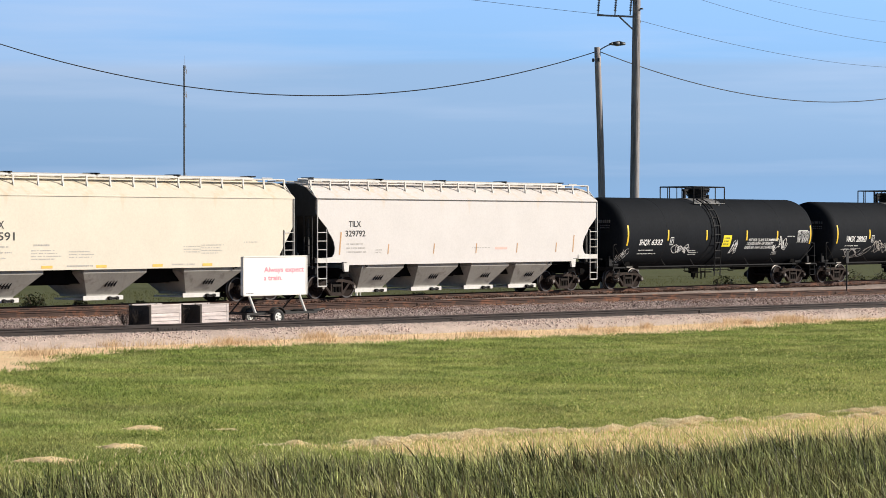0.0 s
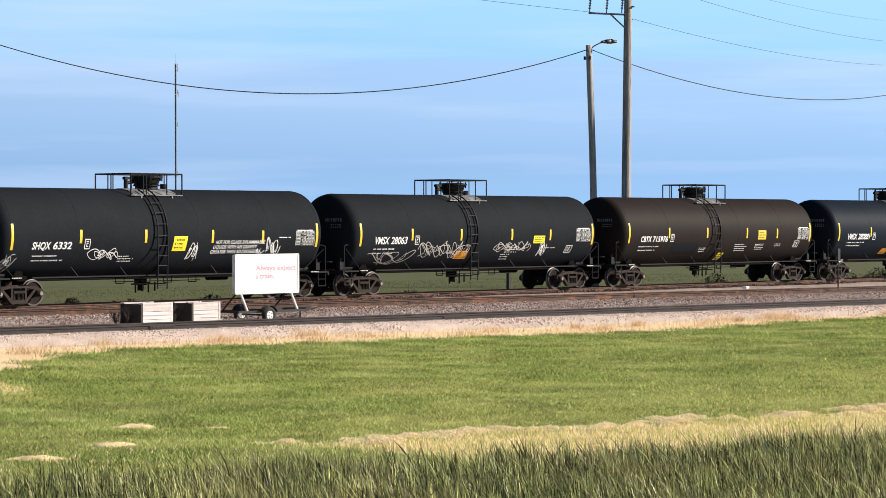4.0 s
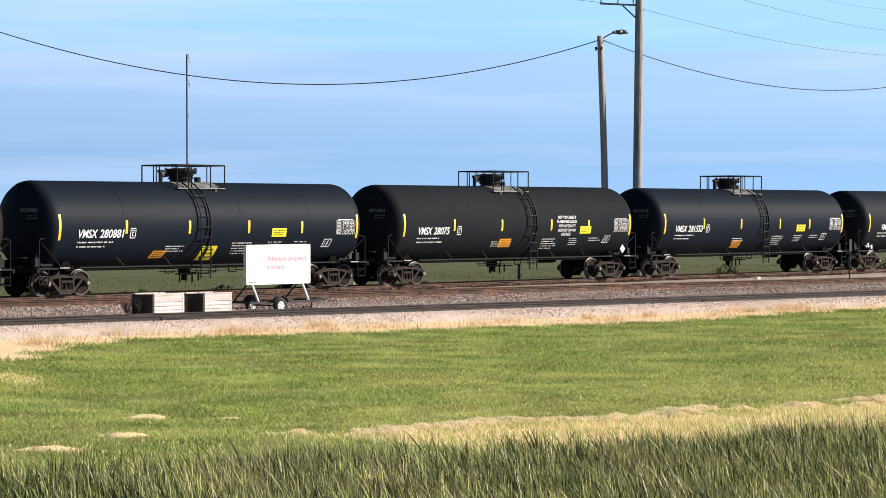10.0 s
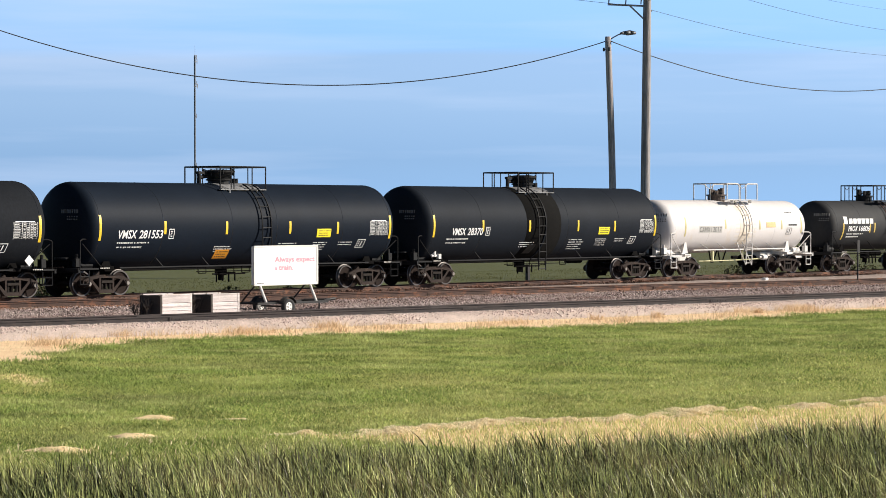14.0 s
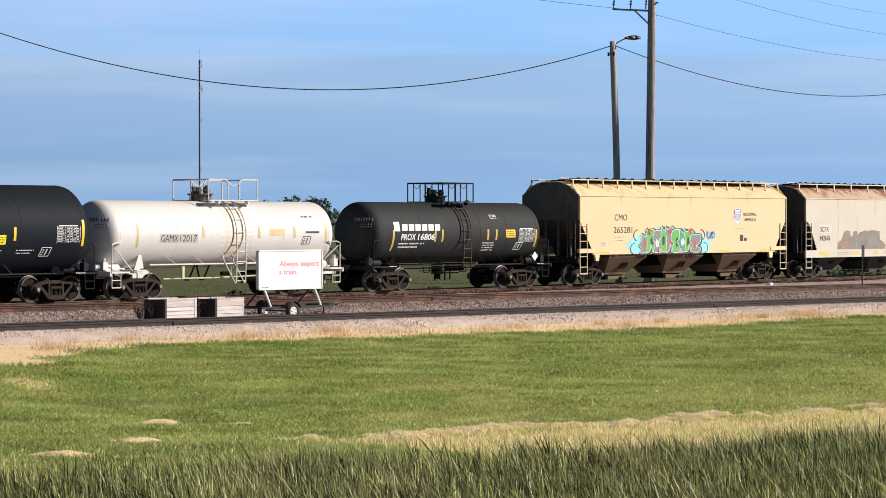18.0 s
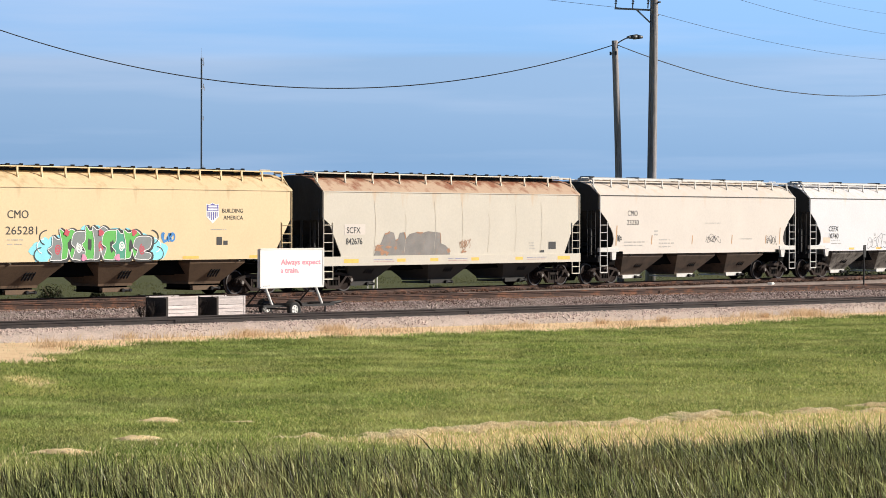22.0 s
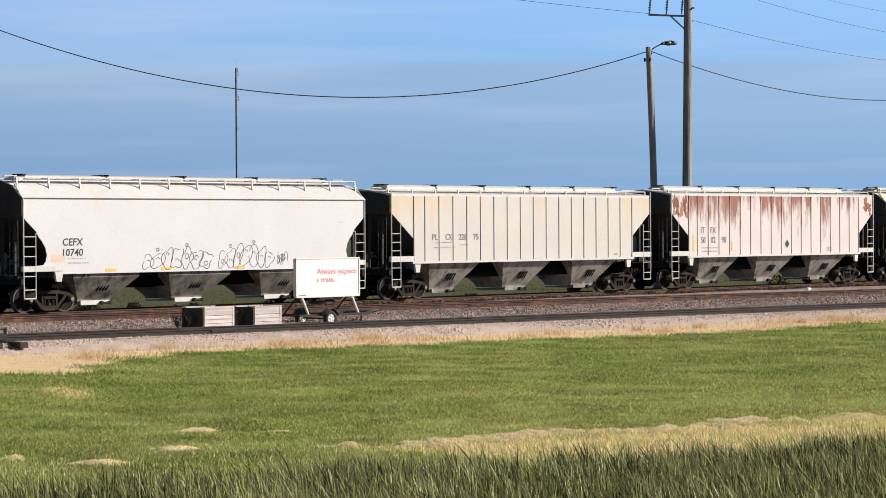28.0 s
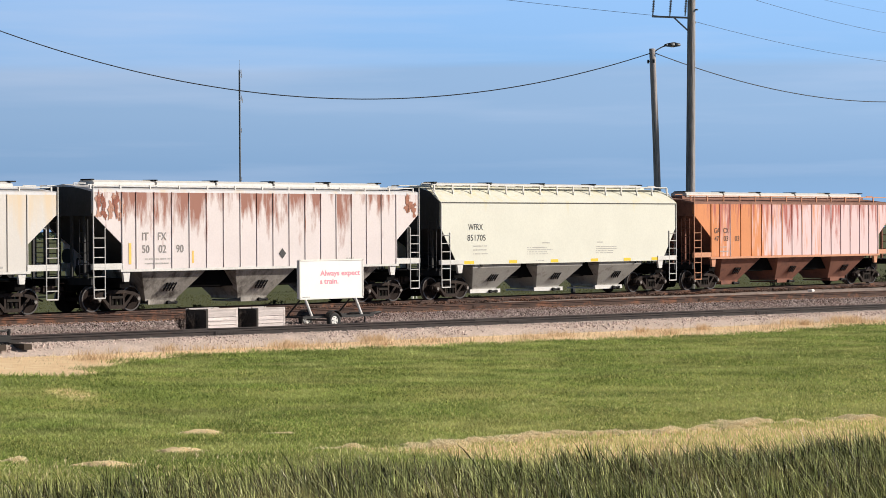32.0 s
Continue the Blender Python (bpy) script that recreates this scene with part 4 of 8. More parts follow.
    for x, y, m, r in ((54.6, 52.9, 420, 0.33), (76.0, 49.9, 320, 0.35), (50.5, 52.6, 260, 0.4), (42.2, 51.3, 260, 0.3), (86.5, 48.6, 200, 0.4)):
        cx.append(rng.normal(x, r, m)), cy.append(rng.normal(y, r, m))
    xs, ys = np.concatenate(cx), np.concatenate(cy)
    n = len(xs)
    blades("dry_weeds", xs, ys, zf(xs, ys) + 0.03, rng.uniform(0.05, 0.30, n), rng.uniform(0.008, 0.018, n), (0.0, 0.0), rng,
           island_material("dry_weed_blades", (0.50, 0.33, 0.20), (0.95, 0.77, 0.52), 0.9, None, 0.2, 0.4), "tufts of dry brown weeds on the gravel", "weeds", 2, 0.6)
    # tall grass in front, in tufts that each lean their own way
    tx, ty = scatter(rng, 17000, 21, 37.5, 0.215)
    ok = (ty < line_of(TALL_EDGE, tx) + rng.normal(0, 0.35, len(tx))) & (rng.random(len(tx)) < np.interp(tx, [17, 21, 25], [0.72, 0.82, 1.0]))
    tx, ty = tx[ok], ty[ok]
    per = 13
    size = np.repeat(rng.uniform(0.72, 1.12, len(tx)) * (0.94 + 0.14 * np.sin(tx * 1.7 + ty) * np.sin(ty * 1.3)), per)
    n = len(tx) * per
    xs, ys = np.repeat(tx, per) + rng.normal(0, 0.055, n), np.repeat(ty, per) + rng.normal(0, 0.055, n)
    h = rng.uniform(0.27, 0.64, n) * size * np.interp(xs, [17, 30], [0.97, 1.1])
    lx, ly = -0.14 * math.sin(TH), 0.14 * math.cos(TH)
    # two fifths of the blades are near-black, for shade deep in the tufts
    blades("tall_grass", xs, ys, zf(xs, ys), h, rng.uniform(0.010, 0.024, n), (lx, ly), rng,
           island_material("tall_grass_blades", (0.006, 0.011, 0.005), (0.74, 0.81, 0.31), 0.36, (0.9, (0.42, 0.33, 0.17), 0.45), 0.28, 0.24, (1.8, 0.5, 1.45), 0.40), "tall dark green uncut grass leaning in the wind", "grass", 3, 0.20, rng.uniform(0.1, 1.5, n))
    # bent leaves that stand above the rest
    pick = rng.random(n) < 0.022
    xs, ys = xs[pick], ys[pick]
    n = len(xs)
    blades("bent_grass", xs, ys, zf(xs, ys), rng.uniform(0.50, 0.76, n), rng.uniform(0.012, 0.022, n), (lx * 1.5, ly * 1.5), rng,
           island_material("bent_grass_blades", (0.03, 0.036, 0.016), (0.40, 0.42, 0.18), 0.6, None, 0.12, 0.1), "bent grass leaves standing above the rest", "grass", 5, 0.22, rng.uniform(0.4, 2.0, n))
    # rough growth behind the line
    xs, ys = scatter(rng, 60000, 88, 170, 0.215)
    ok = (ys > 72.0) & (ys < 100)
    xs, ys = xs[ok], ys[ok]
    n = len(xs)
    blades("rough_grass", xs, ys, np.full(n, LAWN_Z), rng.uniform(0.02, 0.09, n), rng.uniform(0.02, 0.04, n), (0, 0), rng,
           island_material("rough_blades", (0.11, 0.115, 0.05), (0.14, 0.145, 0.06), 0.9, (0.15, (0.15, 0.14, 0.07), 0.6), 0.1, 0.5), "rough olive-green grass behind the railway", "grass", 2)


def straw_heap(hx, hy, ra, rb):
    """A low rounded heap with an uneven foot."""
    rings = []
    z0 = ground_z(hx, hy)
    for i in range(9):
        q = 1 - i / 8
        ring = []
        for k in range(36):
            a = 2 * math.pi * k / 36
            r = q * (0.86 + 0.16 * math.sin(3 * a + hx) + 0.09 * math.sin(7 * a + hy) + 0.05 * math.sin(13 * a))
            u, v = ra * r * math.cos(a), rb * r * math.sin(a)
            z = 0.30 * rb * (1 - q * q) ** 0.8 * (0.82 + 0.18 * math.sin(u * 17) * math.cos(v * 23 + hx)) - 0.01
            ring.append((hx + 0.66 * u + 0.75 * v, hy - 0.75 * u + 0.66 * v, z0 + z))
        rings.append(ring)
    bm = bmesh.new()
    loft(bm, rings[:-1])
    return tagged(part("straw_mound", bm, M_HEAP, smooth=True), "low mound of pale dry straw on the lawn", "straw mound", "straw mounds on the lawn")


M_HEAP = mat("packed_straw", (0.84, 0.66, 0.38), 0.95, 0, 0.22, 6.0, 1.0, 40.0, dirt=(0.58, 0.44, 0.25), dirt_amount=0.3)
for heap in STRAW_HEAPS:
    straw_heap(*heap)

build_grass()


def shrub(x, y, h, w, seed):
    rng = random.Random(seed)
    t = thing("shrub", "low dark green weedy shrub behind the railway", "shrub", "shrubs behind the line", at=pose(x, y, LAWN_Z - 0.03))
    bm = bmesh.new()
    for k in range(7):
        a = rng.uniform(0, 6.28)
        rod(bm, (0, 0, 0), (w * 0.4 * math.cos(a), w * 0.4 * math.sin(a), h * rng.uniform(0.5, 0.9)), 0.02, 5, 0.008)
    part("stems", bm, M_STRAWSTICK, t)
    bm = bmesh.new()
    for k in range(420):
        a, rr = rng.uniform(0, 6.28), w * 0.5 * math.sqrt(rng.random())
        c = Vector((rr * math.cos(a), rr * math.sin(a), h * (1 - (rr / w * 1.7) ** 2) * rng.uniform(0.15, 1.0)))
        s = 0.09
        vs = [bm.verts.new(c + Vector((rng.uniform(-s, s), rng.uniform(-s, s), rng.uniform(-s, s)))) for _ in range(3)]
        bm.faces.new(vs)
    part("leaves", bm, M_SHRUB, t)


M_SHRUB = island_material("shrub_leaves", (0.016, 0.022, 0.009), (0.055, 0.06, 0.028), 0.7)
for i, (x, y, h, w) in enumerate(((64.5, 73.2, 0.45, 0.9), (66.0, 73.4, 0.35, 0.7), (61.5, 74.5, 0.4, 1.0), (121.0, 76.5, 1.1, 2.4), (124.0, 77.0, 1.2, 2.6), (127.0, 76.0, 1.0, 2.0), (70.5, 74.0, 0.6, 1.2), (75.0, 75.0, 0.5, 1.1), (113.0, 78.0, 0.8, 1.6), (131.0, 77.5, 0.9, 1.8), (68.0, 76.0, 0.45, 1.0), (84.0, 75.0, 0.5, 1.2), (66.0, 80.5, 0.75, 1.1), (67.6, 79.4, 0.45, 0.8))):
    shrub(x, y, h, w, 70 + i)


def stones(name, xs, ys, zs, size, rng, material, label):
    """Broken stones of eight faces each."""
    n = len(xs)
    octa = np.array([(1, 0, 0), (-1, 0, 0), (0, 1, 0), (0, -1, 0), (0, 0, 1), (0, 0, -1)], float)
    v = octa[None] * size[:, None, None] * rng.uniform(0.55, 1.3, (n, 6, 1)) + rng.normal(0, 0.006, (n, 6, 3))
    a = rng.uniform(0, 2 * np.pi, n)
    c, s = np.cos(a)[:, None], np.sin(a)[:, None]
    x, y = v[..., 0] * c - v[..., 1] * s, v[..., 0] * s + v[..., 1] * c
    tilt = rng.uniform(-0.6, 0.6, n)[:, None]
    z = v[..., 2] * np.cos(tilt) + x * np.sin(tilt)
    v = np.stack([x + xs[:, None], y + ys[:, None], z + zs[:, None]], -1)
    f = np.array([(0, 2, 4), (2, 1, 4), (1, 3, 4), (3, 0, 4), (2, 0, 5), (1, 2, 5), (3, 1, 5), (0, 3, 5)])
    faces = (np.arange(n)[:, None, None] * 6 + f[None]).reshape(-1, 3)
    me = bpy.data.meshes.new(name)
    me.vertices.add(n * 6)
    me.vertices.foreach_set("co", v.astype(np.float32).ravel())
    me.loops.add(len(faces) * 3)
    me.loops.foreach_set("vertex_index", faces.astype(np.int32).ravel())
    me.polygons.add(len(faces))
    me.polygons.foreach_set("loop_start", np.arange(0, len(faces) * 3, 3, dtype=np.int32))
    me.update(calc_edges=True)
    me.materials.append(material)
    return tagged(new(name, me), label, "gravel", kind="stuff")


def bed_z(d, half, shoulder, z):
    d = np.abs(d)
    return np.where(d < half, z, np.interp(d, [half, half + shoulder * 0.5, half + shoulder], [z, (z + LAWN_Z) / 2, LAWN_Z - 0.1]))


def build_stones():
    rng = np.random.default_rng(3)
    xs = rng.uniform(36, 112, 60000)
    d = rng.uniform(-3.2, 2.4, len(xs))
    ys = near_y(xs) + d
    z = np.maximum(bed_z(d, 1.45, 1.1, -0.33), LAWN_Z)
    keep = rng.random(len(xs)) > np.interp(d, [-2.6, -2.1, -1.5], [1.0, 0.85, 0.0])
    stones("pale_stones", xs[keep], ys[keep], z[keep] + 0.01, rng.uniform(0.02, 0.045, keep.sum()), rng, island_material("pale_stone", (0.45, 0.355, 0.325), (0.83, 0.68, 0.62), 0.95), "pale grey and pinkish crushed stones")
    xs = rng.uniform(46, 130, 90000)
    d = rng.uniform(-8.8, 3.5, len(xs))
    ys = mid_y(xs) + d
    z = np.maximum(line_of(MID_BED, d), bed_z(ys - MAIN_Y, 2.0, 1.2, -0.2))
    keep = (ys < MAIN_Y - 0.9) & (ys > near_y(xs) + 1.3)
    stones("brown_stones", xs[keep], ys[keep], z[keep] + 0.01, rng.uniform(0.022, 0.05, keep.sum()), rng, island_material("brown_stone", (0.035, 0.025, 0.023), (0.66, 0.54, 0.51), 0.95, (0.5, (0.20, 0.11, 0.09), 0.55)), "grey and rust-brown crushed stones")

    xs = rng.uniform(52, 135, 7000)
    xs = xs[rng.random(len(xs)) < 0.25 + 0.9 * np.clip(np.sin(xs * 0.9 + 2 * np.sin(xs * 0.37)) + 0.5 * np.sin(xs * 3.3), 0, 1)]
    d = -0.98 + rng.normal(0, 0.10, len(xs))
    stones("oily_stones", xs, MAIN_Y + d, np.full(len(xs), -0.17) + rng.uniform(0, 0.09, len(xs)), rng.uniform(0.025, 0.055, len(xs)), rng, island_material("oily_stone", (0.04, 0.028, 0.024), (0.21, 0.14, 0.11), 0.95, (0.4, (0.24, 0.10, 0.06), 0.6)), "oily brown stones heaped against the main rail")
    xs = rng.uniform(46, 130, 16000)
    side = np.where(rng.random(len(xs)) < 0.5, -1.05, 0.45)
    d = side + rng.normal(0, 0.22, len(xs))
    ys = mid_y(xs) + d
    keep = ys < MAIN_Y - 1.0
    stones("rust_stones", xs[keep], ys[keep], line_of(MID_BED, d[keep]) + 0.015, rng.uniform(0.022, 0.05, keep.sum()), rng, island_material("rust_stained_stone", (0.17, 0.075, 0.045), (0.48, 0.25, 0.15), 0.95, (0.35, (0.30, 0.22, 0.19), 0.8)), "rust-stained crushed stones along the middle rails")


build_stones()

# ---- train materials ----
M_BLACK = mat("black_tank_paint", (0.0142, 0.0162, 0.0200), 0.75, 0, 0.25, 0.6, 0.01, 14.0, dirt=(0.024, 0.024, 0.025), dirt_amount=0.15, stretch=(1, 1, 0.5))
M_BLUEBLACK = mat("blue_black_tank_paint", (0.0098, 0.0142, 0.0225), 0.55, 0, 0.2, 0.6, 0.008, 14.0, dirt=(0.02, 0.02, 0.021), dirt_amount=0.1)
M_WORNBLACK = mat("worn_grey_black_tank_paint", (0.019, 0.0203, 0.0230), 0.75, 0, 0.25, 0.6, 0.02, 14.0, dirt=(0.045, 0.04, 0.036), dirt_amount=0.2, stretch=(1, 1, 0.5))
M_GREYBLACK = mat("faded_blue_black_tank_paint", (0.0138, 0.0172, 0.0235), 0.6, 0, 0.2, 0.6, 0.01, 14.0)
M_BROWN = mat("brown_black_tank_paint", (0.0208, 0.0165, 0.0152), 0.6, 0, 0.18, 0.5, 0.05, 14.0, dirt=(0.025, 0.02, 0.018), dirt_amount=0.2, stretch=(1, 1, 0.5))
M_WHITETANK = mat("white_tank_paint", (0.64, 0.612, 0.605), 0.5, 0, 0.06, 0.7, 0.05, 14.0, dirt=(0.62, 0.50, 0.36), dirt_amount=0.12, stretch=(1, 1, 0.4))
M_SPRING = mat("dark_spring_steel", (0.03, 0.025, 0.022), 0.8, 0.1, 0.3, 4.0)
M_BOGIE = mat("dusty_cast_steel", (0.036, 0.027, 0.024), 0.85, 0.0, 0.45, 2.5, 0.3, 25.0, dirt=(0.08, 0.055, 0.042), dirt_amount=0.4)
M_WHEEL = mat("wheel_steel", (0.022, 0.015, 0.013), 0.85, 0.0, 0.4, 3.0, 0.2, 25.0, dirt=(0.038, 0.026, 0.021), dirt_amount=0.3)
M_TREAD = mat("worn_wheel_rim", (0.11, 0.098, 0.094), 0.4, 0.6, 0.2, 3.0)
M_BEAD = mat("glossy_weld_bead", (0.012, 0.013, 0.015), 0.22, 0, 0.3, 2.0)
M_BLACKIRON = mat("black_ironwork", (0.012, 0.012, 0.013), 0.6, 0.1, 0.3, 3.0, 0.1, 20.0)
for paint, gloss in ((M_BLACK, 0.05), (M_GREYBLACK, 0.06), (M_BLUEBLACK, 0.06), (M_BROWN, 0.06), (M_WORNBLACK, 0.3), (M_SPRING, 0.1), (M_BOGIE, 0.15), (M_WHEEL, 0.12), (M_BLACKIRON, 0.2), (M_BEAD, 0.6)):
    paint.node_tree.nodes["Principled BSDF"].inputs["Specular IOR Level"].default_value = gloss
# near-black for the underframe pieces, darker than the other ironwork
M_UNDER = mat("near_black_underframe", (0.0065, 0.006, 0.006), 0.9, 0.0, 0.4, 3.0, 0.1, 20.0, dirt=(0.014, 0.012, 0.011), dirt_amount=0.2)
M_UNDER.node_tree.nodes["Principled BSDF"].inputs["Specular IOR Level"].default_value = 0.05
M_GRATE = mat("pale_grating", (0.20, 0.20, 0.205), 0.6, 0.1, 0.5, 2.5, 0.3, 40.0, dirt=(0.03, 0.03, 0.032), dirt_amount=0.45)
M_YELLOW = mat("yellow_reflector", (0.78, 0.52, 0.03), 0.45, 0, 0.1, 4.0)
M_SIGNYEL = mat("yellow_panel", (0.85, 0.70, 0.02), 0.5, 0, 0.06, 4.0)
M_AMBER = mat("amber_panel", (0.80, 0.52, 0.04), 0.5, 0, 0.06, 4.0)
M_ORANGE = mat("orange_panel", (0.80, 0.33, 0.02), 0.5, 0, 0.08, 4.0)
M_LETTER = mat("white_lettering", (0.75, 0.75, 0.74), 0.6, 0, 0.1, 5.0)
M_INK = mat("dark_lettering", (0.03, 0.03, 0.032), 0.6, 0, 0.1, 5.0)
M_FADED = mat("faded_lettering", (0.42, 0.40, 0.38), 0.7, 0, 0.15, 5.0)
M_GRAYINK = mat("grey_lettering", (0.5, 0.47, 0.43), 0.7, 0, 0.1, 5.0)
M_PALEBAR = mat("off_white_ironwork", (0.615, 0.597, 0.572), 0.6, 0.0, 0.15, 3.0, 0.05, 20.0)
M_BAY = mat("grey_hopper_steel", (0.35, 0.335, 0.31), 0.7, 0.1, 0.2, 1.2, 0.1, 15.0, dirt=(0.12, 0.10, 0.085), dirt_amount=0.3, stretch=(1, 1, 0.6))


def streaked(name, base, streak, amount, top=4.2, low=1.4, scale=2.2, second=None, slide=None, rough=0.65, per_panel=0.0, drawn=0.13):
    """Paint with stains that run down from the roof; second: paint that it fades to along the car."""
    m = mat(name, base, rough, 0, 0.07, 0.6, 0.04, 14.0)
    nt = m.node_tree
    bs = nt.nodes["Principled BSDF"]
    src = bs.inputs["Base Color"].links[0].from_socket
    tc = nt.nodes.new("ShaderNodeTexCoord")
    sep = nt.nodes.new("ShaderNodeSeparateXYZ")
    nt.links.new(tc.outputs["Object"], sep.inputs[0])
    mp = nt.nodes.new("ShaderNodeMapping")
    mp.inputs["Scale"].default_value = (scale, scale, scale * drawn)
    nt.links.new(tc.outputs["Object"], mp.inputs[0])
    if second is not None:
        nb = nt.nodes.new("ShaderNodeTexNoise")
        nb.inputs["Scale"].default_value, nb.inputs["Detail"].default_value = 1.3, 6
        nt.links.new(mp.outputs[0], nb.inputs[0])
        xr = nt.nodes.new("ShaderNodeMapRange")
        xr.inputs[1].default_value, xr.inputs[2].default_value = slide[0], slide[1]
        xr.inputs[3].default_value, xr.inputs[4].default_value = -0.35, 0.35
        nt.links.new(sep.outputs["X"], xr.inputs[0])
        ad = nt.nodes.new("ShaderNodeMath")
        ad.operation = "ADD"
        nt.links.new(nb.outputs[0], ad.inputs[0])
        nt.links.new(xr.outputs[0], ad.inputs[1])
        if per_panel:
            oi = nt.nodes.new("ShaderNodeObjectInfo")
            pr = nt.nodes.new("ShaderNodeMath")
            pr.operation = "MULTIPLY_ADD"
            pr.inputs[1].default_value = per_panel
            nt.links.new(oi.outputs["Random"], pr.inputs[0])
            nt.links.new(ad.outputs[0], pr.inputs[2])
            ad2 = nt.nodes.new("ShaderNodeMath")
            ad2.operation = "SUBTRACT"
            ad2.inputs[1].default_value = per_panel * 0.5
            nt.links.new(pr.outputs[0], ad2.inputs[0])
            ad = ad2
        r = nt.nodes.new("ShaderNodeMapRange")
        r.inputs[1].default_value, r.inputs[2].default_value = 0.38, 0.62
        nt.links.new(ad.outputs[0], r.inputs[0])
        mx0 = nt.nodes.new("ShaderNodeMix")
        mx0.data_type = "RGBA"
        mx0.inputs["B"].default_value = (*second, 1)
        nt.links.new(src, mx0.inputs["A"])
        nt.links.new(r.outputs[0], mx0.inputs["Factor"])
        src = mx0.outputs["Result"]
    n = nt.nodes.new("ShaderNodeTexNoise")
    n.inputs["Scale"].default_value, n.inputs["Detail"].default_value, n.inputs["Roughness"].default_value = 1.0, 7, 0.6
    nt.links.new(mp.outputs[0], n.inputs[0])
    zr = nt.nodes.new("ShaderNodeMapRange")
    zr.inputs[1].default_value, zr.inputs[2].default_value = low, top
    zr.inputs[3].default_value, zr.inputs[4].default_value = -0.42, 0.10
    nt.links.new(sep.outputs["Z"], zr.inputs[0])
    s = nt.nodes.new("ShaderNodeMath")
    s.operation = "ADD"
    nt.links.new(n.outputs[0], s.inputs[0])
    nt.links.new(zr.outputs[0], s.inputs[1])
    if per_panel:
        oi2 = nt.nodes.new("ShaderNodeObjectInfo")
        pr2 = nt.nodes.new("ShaderNodeMapRange")
        pr2.inputs[3].default_value, pr2.inputs[4].default_value = -0.22 * per_panel, 0.22 * per_panel
        nt.links.new(oi2.outputs["Random"], pr2.inputs[0])
        s2 = nt.nodes.new("ShaderNodeMath")
        nt.links.new(s.outputs[0], s2.inputs[0])
        nt.links.new(pr2.outputs[0], s2.inputs[1])
        s = s2
    r2 = nt.nodes.new("ShaderNodeMapRange")
    r2.inputs[1].default_value, r2.inputs[2].default_value = 0.62 - 0.25 * amount, 0.80 - 0.25 * amount
    nt.links.new(s.outputs[0], r2.inputs[0])
    mx = nt.nodes.new("ShaderNodeMix")
    mx.data_type = "RGBA"
    mx.inputs["B"].default_value = (*streak, 1)
    nt.links.new(src, mx.inputs["A"])
    nt.links.new(r2.outputs[0], mx.inputs["Factor"])
    nt.links.new(mx.outputs["Result"], bs.inputs["Base Color"])
    return m


# ---- shared train pieces ----
CARS, WHEELS, CACHE = [], [], {}


def shared(name, key, build, material, parent, at=None, label="", smooth=False):
    """A part on mesh data that alike parts share."""
    if key not in CACHE:
        bm = bmesh.new()
        build(bm)
        me = mesh_of(bm, name, smooth)
        me.materials.append(material)
        CACHE[key] = me
    ob = new(name, CACHE[key])
    ob.parent = parent
    if at is not None:
        ob.matrix_basis = at
    if label:
        tagged(ob, label)
    return ob


def ring_y(bm, r, y0, y1, n=24, c=(0, 0)):
    disc_y(bm, c, r, y0, y1, n)


def wheelset(bm):
    """Two dished wheels on an axle; the rim faces take the second material."""
    n = 28
    prof = ((0.10, 0.60), (0.44, 0.625), (0.495, 0.635), (0.495, 0.668), (0.463, 0.685), (0.456, 0.775), (0.405, 0.775), (0.375, 0.735), (0.18, 0.705), (0.155, 0.765), (0.09, 0.77))
    for s in (-1, 1):
        rings = [[bm.verts.new((r * math.cos(2 * math.pi * i / n), s * y, r * math.sin(2 * math.pi * i / n))) for i in range(n)] for r, y in prof]
        for k, (a, b) in enumerate(zip(rings[:-1], rings[1:])):
            for i in range(n):
                fc = bm.faces.new((a[i], a[(i + 1) % n], b[(i + 1) % n], b[i])[::s])
                fc.material_index = 1 if k in (3, 4, 5) else 0
    rod(bm, (0, -0.95, 0), (0, 0.95, 0), 0.085, 10)


def bogie_frame(bm):
    """Two cast side frames with open triangles, and the bolster between them."""
    for s in (-1, 1):
        y0, y1 = s * 1.0 - 0.08, s * 1.0 + 0.08
        prism(bm, [(-1.12, 0.44), (-1.08, 0.58), (-0.80, 0.70), (-0.35, 0.77), (0.35, 0.77), (0.80, 0.70), (1.08, 0.58), (1.12, 0.44), (1.0, 0.42), (0.76, 0.59), (0.36, 0.655), (-0.36, 0.655), (-0.76, 0.59), (-1.0, 0.42)], y0, y1)
        prism(bm, [(-0.80, 0.60), (-0.68, 0.61), (-0.28, 0.22), (0.28, 0.22), (0.68, 0.61), (0.80, 0.60), (0.34, 0.11), (-0.34, 0.11)], y0, y1)
        for x in (-0.31, 0.31):
            box(bm, (x, s * 1.0, 0.42), (0.075, 0.17, 0.5))
        for x in (-0.9, 0.9):
            box(bm, (x, s * 1.02, 0.46), (0.24, 0.20, 0.24))
            ring_y(bm, 0.115, s * 1.14 - 0.04, s * 1.14 + 0.04, 14, (x, 0.46))
            ring_y(bm, 0.06, s * 1.19 - 0.02, s * 1.19 + 0.02, 8, (x, 0.46))
    box(bm, (0, 0, 0.60), (0.42, 1.8, 0.22))
    box(bm, (0, 0, 0.80), (0.30, 1.0, 0.20))
    for x in (-0.45, 0.45):
        box(bm, (x, 0, 0.42), (0.08, 1.5, 0.16))
        for s in (-1, 1):
            box(bm, (x * 0.96, s * 0.74, 0.42), (0.06, 0.12, 0.28))


